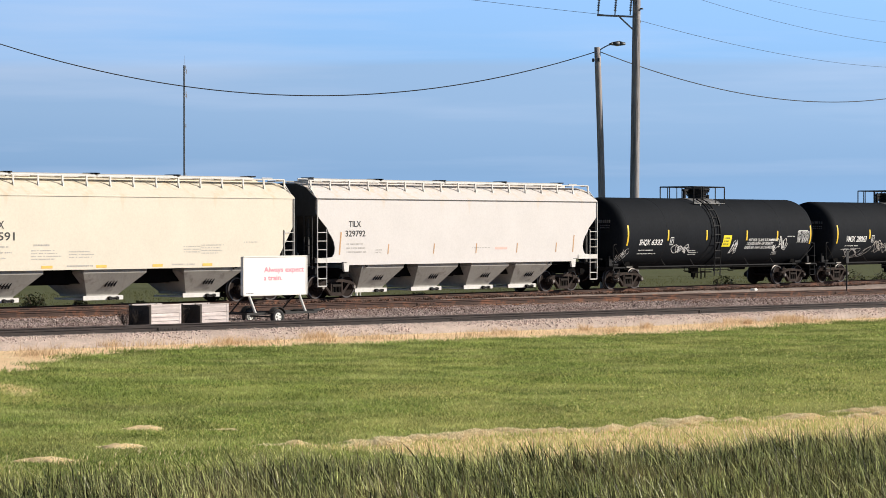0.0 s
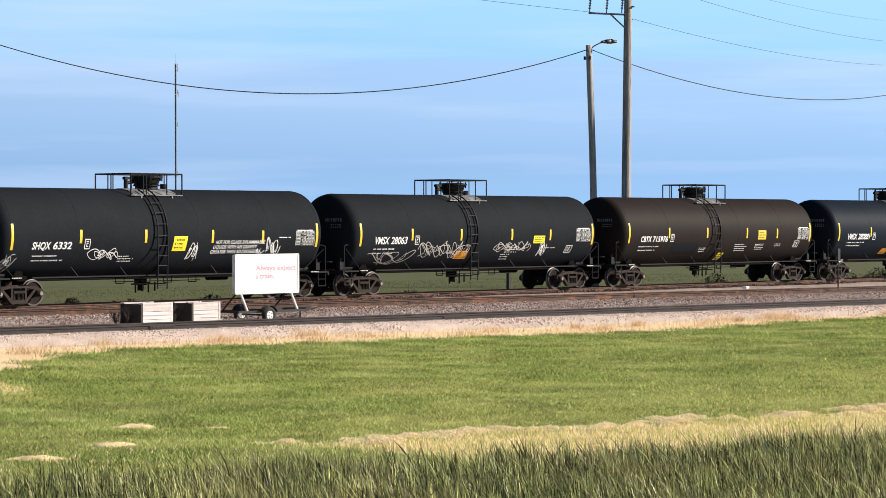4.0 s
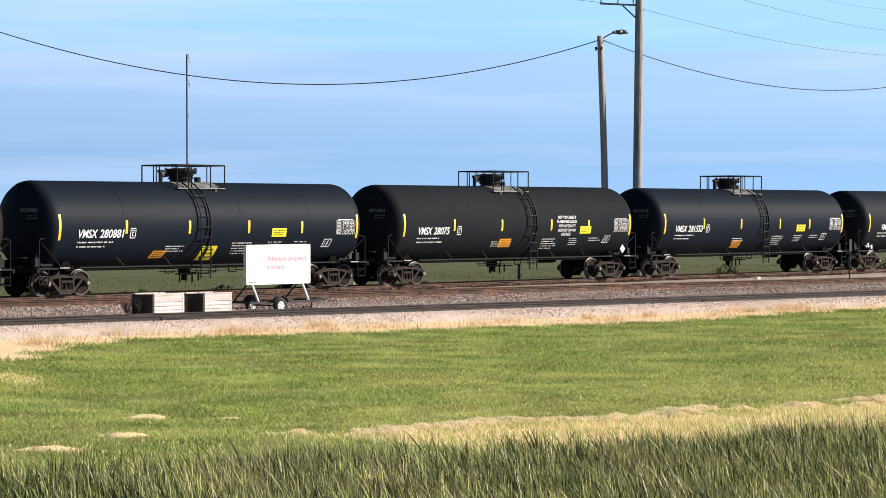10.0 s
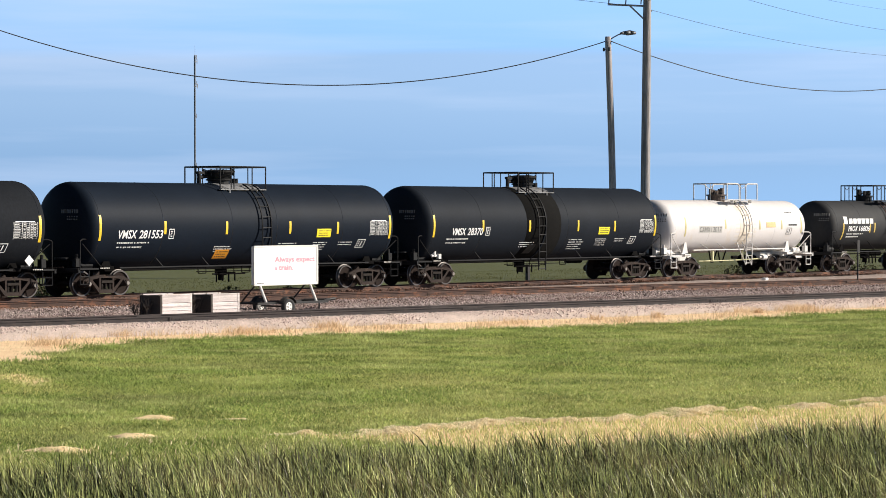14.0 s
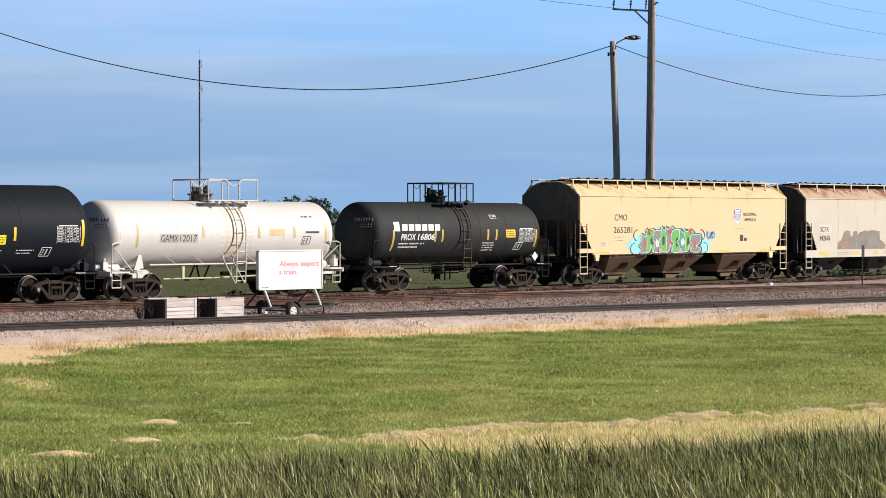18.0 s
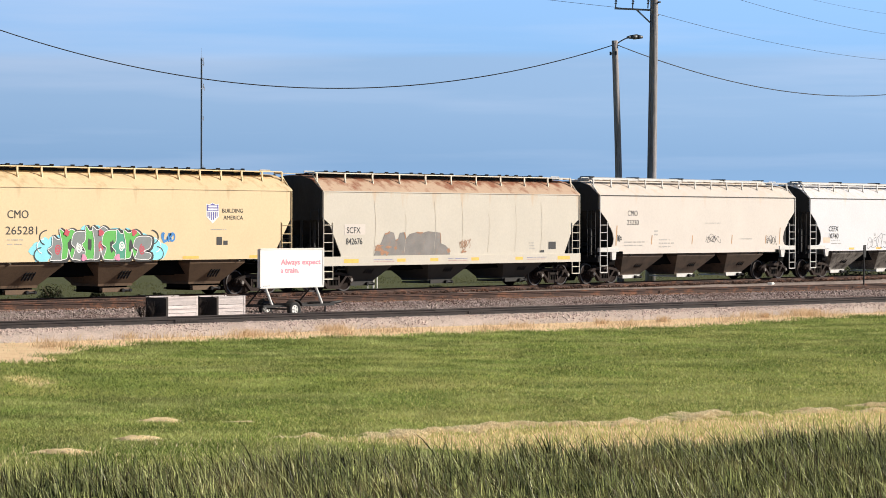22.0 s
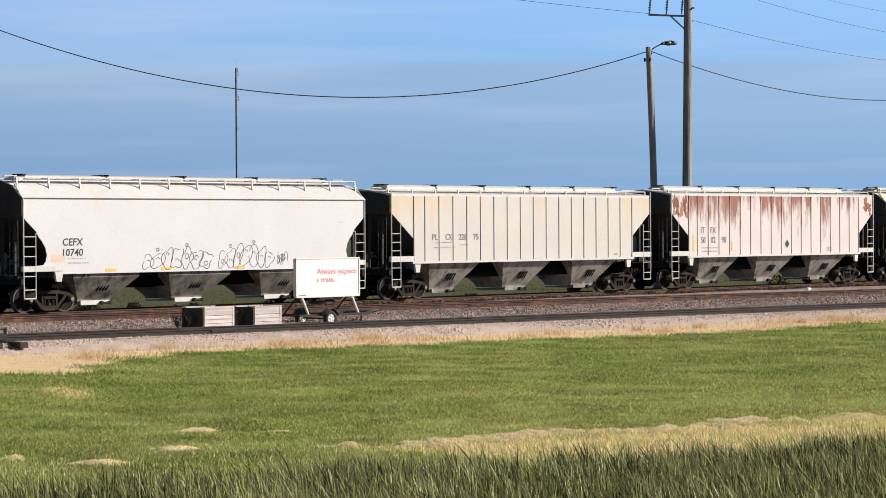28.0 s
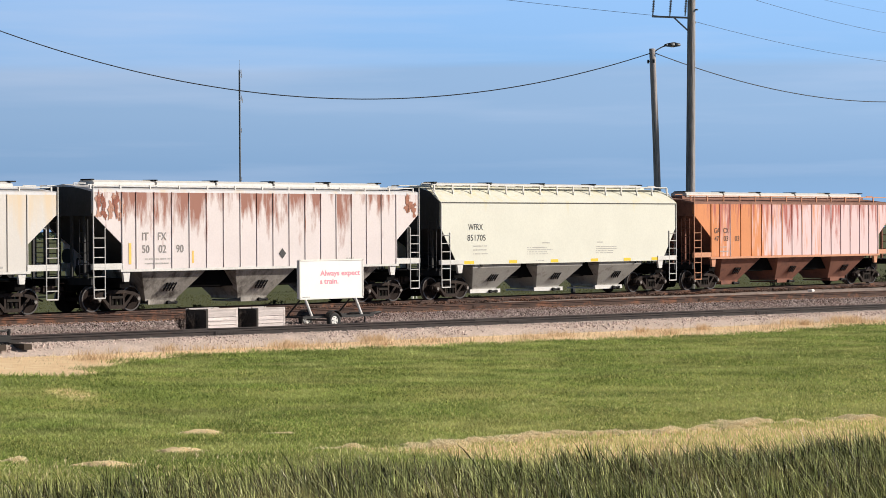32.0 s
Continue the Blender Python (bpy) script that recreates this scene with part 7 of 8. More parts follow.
def hopper_car(x, label, paint, hx, style, bays, bay_paint, marks, bog=6.8, z0=1.34, z1=3.98, eave=4.36, roof_paint=None, gate=None, iron=None, seed=1, sill=(1.44, 1.63), brackets=15, ribs=None, hatch=None, gate_w=1.3, end_paint=None, deep=None, rise=0.42, bay_w=(1.5, 0.76), bay_z=0.42):
    rng = random.Random(seed)
    iron = iron or M_PALEBAR
    roof_paint = roof_paint or paint
    end_paint = end_paint or M_ENDSHADE
    car = thing("hopper_car", label, "hopper car", "freight cars of the train", at=pose(x, MAIN_Y, 0))
    hy = 1.6
    surf = Flat(-hy - (0.018 if not ribs else 0.030))
    for s in (-1, 1):
        bm = bmesh.new()
        side_wall(bm, style, hx, z0, z1, s * hy)
        part("side_wall", bm, paint, car)
    # roof
    bm = bmesh.new()
    if style == "ribbed":
        prof = [(-1.62, z1 - 0.02), (-1.62, z1 + 0.07), (-1.5, z1 + 0.10), (0, z1 + 0.28), (1.5, z1 + 0.10), (1.62, z1 + 0.07), (1.62, z1 - 0.02), (0, z1 + 0.2)]
    else:
        half = [(1.635, z1 - 0.03), (1.635, z1 + 0.02), (1.36, z1 + 0.235), (1.08, z1 + 0.43), (0.8, z1 + 0.55), (0.45, z1 + 0.62)]
        prof = [(-y, z) for y, z in half] + [(0, z1 + 0.64)] + half[::-1] + [(0, z1 + 0.3)]
    loft(bm, [[(xx, y, z) for y, z in prof] for xx in (-hx, hx)])
    part("roof", bm, roof_paint, car)
    # ends: upright sheet above, slope sheet below, both in the shade-dark colour
    top_z = end_outline(style, hx)[0][1]
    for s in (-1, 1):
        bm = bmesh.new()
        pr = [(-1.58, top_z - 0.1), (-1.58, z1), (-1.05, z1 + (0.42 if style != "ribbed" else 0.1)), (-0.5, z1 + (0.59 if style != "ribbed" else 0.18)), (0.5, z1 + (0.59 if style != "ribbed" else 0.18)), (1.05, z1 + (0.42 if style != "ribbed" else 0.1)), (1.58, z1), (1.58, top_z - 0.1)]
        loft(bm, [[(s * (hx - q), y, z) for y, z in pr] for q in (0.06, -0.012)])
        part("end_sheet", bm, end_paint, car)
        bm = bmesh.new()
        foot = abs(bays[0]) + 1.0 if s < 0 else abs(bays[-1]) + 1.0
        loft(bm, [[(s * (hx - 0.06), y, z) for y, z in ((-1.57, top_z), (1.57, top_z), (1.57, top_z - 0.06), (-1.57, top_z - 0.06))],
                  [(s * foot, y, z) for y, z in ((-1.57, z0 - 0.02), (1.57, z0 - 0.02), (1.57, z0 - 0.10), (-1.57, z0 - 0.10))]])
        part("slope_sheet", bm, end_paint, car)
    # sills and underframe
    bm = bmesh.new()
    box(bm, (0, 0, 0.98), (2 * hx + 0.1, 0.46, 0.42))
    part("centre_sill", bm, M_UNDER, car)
    # near-black box that fills the gaps between the bays
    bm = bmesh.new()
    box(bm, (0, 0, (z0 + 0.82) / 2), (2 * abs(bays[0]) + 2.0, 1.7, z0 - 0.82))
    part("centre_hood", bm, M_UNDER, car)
    for s in (-1, 1):
        if deep:
            bm = bmesh.new()
            box(bm, (0, s * (hy + 0.03), (deep[0] + deep[1]) / 2), (2 * hx, 0.07, deep[1] - deep[0]))
            part("side_sill", bm, paint, car)
        for q in (-1, 1):
            bm = bmesh.new()
            if not deep:
                box(bm, (q * (hx - 0.70), s * (hy - 0.01), (sill[0] + sill[1]) / 2), (1.4, 0.12, sill[1] - sill[0]))
                prism(bm, [(q * bog - 0.11, 1.08), (q * bog + 0.11, 1.08), (q * bog + 0.18, sill[0]), (q * bog - 0.18, sill[0])], s * (hy - 0.03) - 0.05, s * (hy - 0.03) + 0.05)
                part("end_sill_arm", bm, iron, car)
            else:
                bm.free()
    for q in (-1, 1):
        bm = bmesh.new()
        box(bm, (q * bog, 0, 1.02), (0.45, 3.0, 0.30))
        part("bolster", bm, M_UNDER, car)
        bm = bmesh.new()
        box(bm, (q * (hx - 0.06), 0, 1.12), (0.12, 3.1, 0.26))
        box(bm, (q * (hx - 0.5), 0, 1.27), (0.9, 2.6, 0.03))
        part("end_sill", bm, M_BLACKIRON, car)
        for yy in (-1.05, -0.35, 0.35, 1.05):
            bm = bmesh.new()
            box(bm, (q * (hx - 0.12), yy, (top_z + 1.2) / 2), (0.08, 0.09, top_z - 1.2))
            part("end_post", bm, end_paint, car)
        bm = bmesh.new()
        rod(bm, (q * (hx - 1.2), -0.5, 1.48), (q * (hx - 1.2), 0.6, 1.48), 0.2, 12)
        pipe(bm, [(q * (hx - 0.4), -0.3, 1.3), (q * (hx - 0.4), -0.3, 1.9), (q * (hx - 0.9), -0.3, 1.9)], 0.03, 6)
        rod(bm, (q * (hx - 0.55), 0.5, 2.0), (q * (hx - 0.61), 0.5, 2.0), 0.27, 16)
        part("brake_gear", bm, M_BLACKIRON, car)
        # ladders on both flanks of this end
        for s in (-1, 1):
            xa, xb = q * (hx - 0.04), q * (hx - 0.56)
            y = s * (hy + 0.04)
            bm = bmesh.new()
            lt = 2.72 if style != "ribbed" else 2.95
            pipe(bm, [(xa, y, 1.1), (xa, y, z1 - 0.05), (xa, s * 1.2, eave + 0.05), (xa, s * 1.05, 4.62)] if style != "ribbed" else [(xa, y, 1.1), (xa, y, z1 + rise)], 0.026, 6)
            pipe(bm, [(xb, y, 0.52), (xb, y, lt), (xb - q * 0.10, s * (hy - 0.05), lt + 0.06)], 0.022, 6)
            for k in range(6):
                zz = 1.28 + 0.34 * k
                if zz < lt:
                    rod(bm, (xa, y, zz), (xb, y, zz), 0.016, 6)
            pipe(bm, [(xa, y, 1.1), (xa - q * 0.02, y, 0.52), (xb, y, 0.52)], 0.026, 6)
            rod(bm, (xa, y, 0.82), (xb, y, 0.82), 0.02, 6)
            part("ladder", bm, iron, car)
            bm = bmesh.new()
            xe = q * (hx + 0.06)
            for yy in (s * 1.45, s * 1.0):
                rod(bm, (xe, yy, 1.2), (xe, yy, 3.3), 0.022, 6)
            for k in range(6):
                rod(bm, (xe, s * 1.45, 1.4 + 0.36 * k), (xe, s * 1.0, 1.4 + 0.36 * k), 0.018, 6)
            part("end_ladder", bm, end_paint, car)
        add_bogie(car, q * bog)
    # hopper bays
    for c in bays:
        bm = bmesh.new()
        tw, fw = bay_w if len(bays) <= 3 else (1.25, 0.76)
        loft(bm, [[(c - tw, -1.5, z0 + 0.02), (c + tw, -1.5, z0 + 0.02), (c + tw, 1.5, z0 + 0.02), (c - tw, 1.5, z0 + 0.02)],
                  [(c - tw, -1.46, z0 - 0.14), (c + tw, -1.46, z0 - 0.14), (c + tw, 1.46, z0 - 0.14), (c - tw, 1.46, z0 - 0.14)],
                  [(c - fw, -0.76, bay_z), (c + fw, -0.76, bay_z), (c + fw, 0.76, bay_z), (c - fw, 0.76, bay_z)],
                  [(c - fw + 0.02, -0.73, bay_z - 0.09), (c + fw - 0.02, -0.73, bay_z - 0.09), (c + fw - 0.02, 0.73, bay_z - 0.09), (c - fw + 0.02, 0.73, bay_z - 0.09)]])
        b = part("hopper_bay", bm, bay_paint, car, "grey sloping hopper bay")
        if bay_z > 0.45:
            bm = bmesh.new()
            box(bm, (c, 0, (bay_z + 0.2) / 2), (1.3, 1.3, bay_z - 0.2))
            part("outlet_chute", bm, M_UNDER, b)
        bm = bmesh.new()
        box(bm, (c, -0.78, 0.29), (gate_w, 0.06, 0.16))
        box(bm, (c, 0, 0.25), (gate_w, 1.6, 0.06))
        part("outlet_gate", bm, gate or bay_paint, b)
        bm = bmesh.new()
        rod(bm, (c + 0.22, -0.88, 0.27), (c + 0.62, -0.88, 0.27), 0.04, 8)
        rod(bm, (c + 0.25, -0.93, 0.27), (c + 0.25, -0.8, 0.27), 0.07, 8)
        rod(bm, (c + 0.6, -0.93, 0.27), (c + 0.6, -0.8, 0.27), 0.06, 8)
        part("gate_drive", bm, M_BLACKIRON, b)
        bm = bmesh.new()
        rod(bm, (c - 0.16, -1.10, 0.80), (c + 0.30, -1.10, 0.80), 0.025, 6)
        rod(bm, (c - 0.10, -1.19, 0.96), (c + 0.36, -1.19, 0.96), 0.025, 6)
        for k in range(4):
            pipe(bm, [(c - 0.16 + 0.14 * k, -1.07, 0.70), (c - 0.06 + 0.14 * k, -1.22, 1.0)], 0.028, 5)
        part("shaker_bracket", bm, M_BLACKIRON, b)
    # running boards, brackets, hatches
    zb = 4.69 if style != "ribbed" else z1 + rise
    yb = 0.92 if style != "ribbed" else 1.12
    for s in (-1, 1):
        bm = bmesh.new()
        box(bm, (0, s * yb, zb), (2 * hx - 0.1, 0.40, 0.022))
        box(bm, (0, s * (yb + 0.21), zb + 0.004), (2 * hx - 0.1, 0.02, 0.04))
        part("running_board", bm, iron, car)
        for k in range(brackets):
            xx = -hx + 0.12 + (2 * hx - 0.24) * k / (brackets - 1)
            bm = bmesh.new()
            ye = s * (yb + 0.26)
            if style == "ribbed":
                box(bm, (xx, ye, zb - rise * 0.45), (0.055, 0.05, rise * 0.9))
            else:
                pipe(bm, [(xx, s * (yb - 0.15), zb - 0.025), (xx, s * (yb + 0.235), zb - 0.01), (xx, s * (yb + 0.30), z1 + 0.31)], 0.03, 4)
                box(bm, (xx, s * (yb + 0.265), (zb + z1 + 0.31) / 2), (0.075, 0.035, zb - z1 - 0.33))
            part("bracket", bm, iron, car)
    hp = hatch or iron
    low = hp == M_BLACKIRON
    nseg = 4 if style != "ribbed" else 5
    top = 0.045 if low else 0.11 if style != "ribbed" else 0.20
    for k in range(nseg):
        bm = bmesh.new()
        l = (2 * hx - 2.0) / nseg
        xx = -hx + 1.0 + l * (k + 0.5)
        loft(bm, [[(x2, y, z) for y, z in ((-0.46, zb - 0.02), (-0.45, zb + top * 0.6), (-0.3, zb + top), (0.3, zb + top), (0.45, zb + top * 0.6), (0.46, zb - 0.02))] for x2 in (xx - l / 2 + 0.06, xx + l / 2 - 0.06)])
        h = part("roof_hatch", bm, hp, car)
        for j in range(5 if low else 2):
            bm = bmesh.new()
            f = (j + 0.5) / 5 - 0.5 + rng.uniform(-0.05, 0.05) if low else 0.49 * (-1) ** j
            box(bm, (xx + f * l, -0.12, zb + top + 0.01), (rng.uniform(0.12, 0.3), 0.6, 0.05))
            if low:
                box(bm, (xx + f * l + 0.05, -0.36, zb + top + 0.03), (0.10, 0.12, 0.09))
            part("hatch_clamp", bm, M_BLACKIRON, h)
    # on black-hatched cars, wider and black to hold the shade under the boards
    bm = bmesh.new()
    box(bm, (0, 0, (z1 + 0.15 + zb) / 2), (2 * hx - 1.6, 1.36 if low else 0.8, zb - z1 - 0.15))
    part("hatch_coaming", bm, M_BLACKIRON if low else roof_paint, car)
    for q in (-1, 1):
        bm = bmesh.new()
        pipe(bm, [(q * (hx - 0.1), -0.5, zb), (q * (hx - 0.1), -0.5, zb + 0.07), (q * (hx - 0.65), -0.5, zb + 0.07), (q * (hx - 0.65), -0.5, zb)], 0.02, 6)
        part("roof_grab", bm, iron, car)
    if ribs:
        inner = hx - 1.36
        for s in (-1, 1):
            pitch = 2 * inner / (ribs - 1.23)
            for k in range(ribs):
                xx = max(-inner, inner - pitch * (ribs - 1 - k))
                bm = bmesh.new()
                box(bm, (xx, s * (hy + 0.035), (z0 + z1) / 2), (0.03, 0.045, z1 - z0 - 0.02))
                part("rib", bm, paint, car)
                if k < ribs - 1:
                    bm = bmesh.new()
                    gap = pitch * (0.77 if k == 0 else 1.0)
                    box(bm, (xx + gap / 2, s * (hy + 0.018), (z0 + z1) / 2), (gap - 0.045, 0.016, z1 - z0 - 0.05))
                    part("side_panel", bm, paint, car)
            bm = bmesh.new()
            box(bm, (0, s * (hy + 0.02), z0 - 0.04), (2 * inner + 0.2, 0.10, 0.09))
            part("side_sill", bm, iron, car)
    else:
        for s in (-1, 1):
            bm = bmesh.new()
            box(bm, (0, s * 1.632, z1 - 0.015), (2 * hx, 0.03, 0.034))
            part("eave_strip", bm, marks.get("eave", roof_paint), car)
    # painted marks
    for words, xx, z, h, w, sh in marks.get("words", ()):
        lettering(words, surf, xx, z, h, marks.get("ink", M_INK), car, "dark painted reporting letters", sh, w, marks.get("bold", 0.004))
    bm = bmesh.new()
    for xx, z, w, n, st, h in marks.get("stencils", ()):
        lines(bm, surf, xx, xx + w, z, n, st, h, rng, 0.1)
    if len(bm.verts):
        tagged(part("small_stencil", bm, M_FADED, car), "faded stencilled notes too small to read", kind="stuff")
    else:
        bm.free()
    for nm, mt, xx, z, w, h, sk in marks.get("panels", ()):
        bm = bmesh.new()
        patch(bm, surf, xx, xx + w, z, z + h, 0.05 if deep and z < 1.4 else 0.006, sk, 1)
        part(nm, bm, mt, car)
    for x0, x1, za, zb2, n, w, mt in marks.get("scrawls", ()):
        bm = bmesh.new()
        scrawl(bm, surf, x0, x1, za, zb2, rng, n, w)
        part("graffiti", bm, mt, car, "loose spray-painted scrawl")
    for x0, x1, za, zb2, n, w, mt in marks.get("bubbles", ()):
        bm = bmesh.new()
        bubbles(bm, surf, x0, x1, za, zb2, rng, n, w)
        tagged(part("graffiti", bm, mt, car), "thin black spray-painted bubble outlines", kind="stuff")
    add_couplers(car, hx + 0.1)
    CARS.append((car, x))
    return car


def blob(bm, surf, cx, cz, rx, rz, rng, lift, n=22, rough=0.25):
    k1, k2, p1, p2 = rng.choice((3, 4)), rng.choice((5, 6, 7)), rng.uniform(0, 6.28), rng.uniform(0, 6.28)
    vs = []
    for i in range(n):
        a = 2 * math.pi * i / n
        m = 1 + rough * (0.7 * math.sin(k1 * a + p1) + 0.5 * math.sin(k2 * a + p2))
        vs.append(bm.verts.new(surf.put(cx + rx * m * math.cos(a), max(1.37, cz + rz * m * math.sin(a)), lift)))
    bm.faces.new(vs)


def mural(car, surf, x0, x1, z0, z1, rng):
    """A many-coloured spray painting of loose shapes, outlined in black and white."""
    cols = {"green": (0.10, 0.42, 0.08), "grey": (0.20, 0.22, 0.22), "red": (0.50, 0.06, 0.09), "teal": (0.06, 0.30, 0.20), "pink": (0.75, 0.25, 0.40)}
    ms = {k: mat("spray_" + k, v, 0.55, 0, 0.12, 5.0) for k, v in cols.items()}
    cyan = mat("spray_cyan", (0.25, 0.68, 0.78), 0.55, 0, 0.12, 4.0)
    bm = bmesh.new()
    for k in range(9):
        u = k / 8
        blob(bm, surf, x0 + 0.35 + (x1 - x0 - 0.7) * u, z0 + 0.35 + (0.45 * math.sin(math.pi * u)), 0.55, 0.42, rng, 0.006 + 0.001 * k, 26, 0.18)
    part("graffiti", bm, cyan, car, "pale blue spray-painted cloud")
    # scalloped rim of the cloud
    for u, side in ((0.0, -1), (1.0, 1)):
        for k in range(3):
            cx, cz = x0 + 0.30 + (x1 - x0 - 0.6) * u - side * 0.12 * k, z0 + 0.22 + 0.30 * k
            bm = bmesh.new()
            ribbon(bm, surf, [(cx + side * 0.34 * math.cos(q), max(1.38, cz + 0.26 * math.sin(q))) for q in [-1.2 + 0.3 * j for j in range(10)]], 0.04, 0.0165)
            part("graffiti", bm, M_LETTER if k % 2 else M_INK, car, "spray-painted cloud rim")
    forms = (((-0.5, 0), (0.1, 0.02), (0.5, 0.0), (0.35, 0.3), (0.55, 0.5), (0.3, 0.7), (0.45, 0.95), (0.0, 0.85), (-0.3, 1.0), (-0.35, 0.6), (-0.6, 0.45), (-0.35, 0.25)),
             ((-0.45, 0), (-0.1, 0.05), (0.0, 0.35), (0.15, 0.05), (0.5, 0.0), (0.4, 0.5), (0.6, 0.8), (0.2, 1.0), (-0.2, 0.9), (-0.55, 1.0), (-0.4, 0.5)),
             ((-0.5, 0.05), (0.4, 0), (0.55, 0.25), (0.1, 0.35), (0.5, 0.5), (0.6, 0.9), (0.1, 0.98), (-0.4, 0.9), (-0.55, 0.55), (-0.3, 0.4)))
    order = ["grey", "green", "grey", "green", "grey", "green", "teal", "green", "grey"]
    n = len(order)
    for k, c in enumerate(order):
        u = k / (n - 1)
        cx = x0 + 1.0 + (x1 - x0 - 2.0) * u
        hgt = (z1 - z0) * (0.72 + 0.28 * math.sin(math.pi * u)) * rng.uniform(0.9, 1.05)
        w = (x1 - x0) / n * rng.uniform(0.95, 1.2)
        zb = z0 + rng.uniform(0.0, 0.05)
        base = forms[k % 3]
        pts = bend([(cx + px * w, zb + pz * hgt) for px, pz in base + (base[0],)], 4)
        pts = [(px, max(1.40, pz)) for px, pz in pts]
        lift = 0.018 + 0.0024 * k
        bm = bmesh.new()
        ribbon(bm, surf, [(px + 0.05, max(1.40, pz - 0.02)) for px, pz in pts], 0.15, lift)
        part("graffiti", bm, M_INK, car, "black spray-painted shadow")
        bm = bmesh.new()
        bm.faces.new([bm.verts.new(surf.put(px, pz, lift + 0.0008)) for px, pz in pts[:-1]])
        part("graffiti", bm, ms[c], car, c + " spray-painted shape")
        bm = bmesh.new()
        ribbon(bm, surf, pts, 0.028, lift + 0.0014)
        part("graffiti", bm, M_LETTER, car, "thin white spray-painted outline")
        bm = bmesh.new()
        if k % 2:
            blob(bm, surf, cx + rng.uniform(-0.1, 0.1) * w, zb + 0.45 * hgt, 0.10, 0.22, rng, lift + 0.0010, 16, 0.2)
            part("graffiti", bm, M_INK, car, "black spray-painted gap")
        else:
            ribbon(bm, surf, [(cx + 0.13 * (1 - j / 26) * math.cos(0.55 * j + k), zb + 0.42 * hgt + 0.20 * (1 - j / 26) * math.sin(0.55 * j + k)) for j in range(24)], 0.05, lift + 0.0012)
            part("graffiti", bm, ms["red"] if k % 4 == 0 else M_LETTER, car, "spray-painted spiral")
    for k in range(5):
        u = (k + 0.5) / 5
        bm = bmesh.new()
        blob(bm, surf, x0 + 1.0 + (x1 - x0 - 2.0) * u, z0 + (0.10 if k % 2 else 0.8 * (z1 - z0)), 0.12, 0.12, rng, 0.045, 16, 0.25)
        part("graffiti", bm, ms["pink"] if k % 2 else ms["red"], car, "red spray-painted fill")
    bm = bmesh.new()
    scrawl(bm, surf, x1 + 0.05, x1 + 0.55, z0 + 0.62, z0 + 1.0, rng, 3, 0.09)
    part("graffiti", bm, mat("spray_blue", (0.04, 0.22, 0.55), 0.55), car, "blue spray-painted tag")


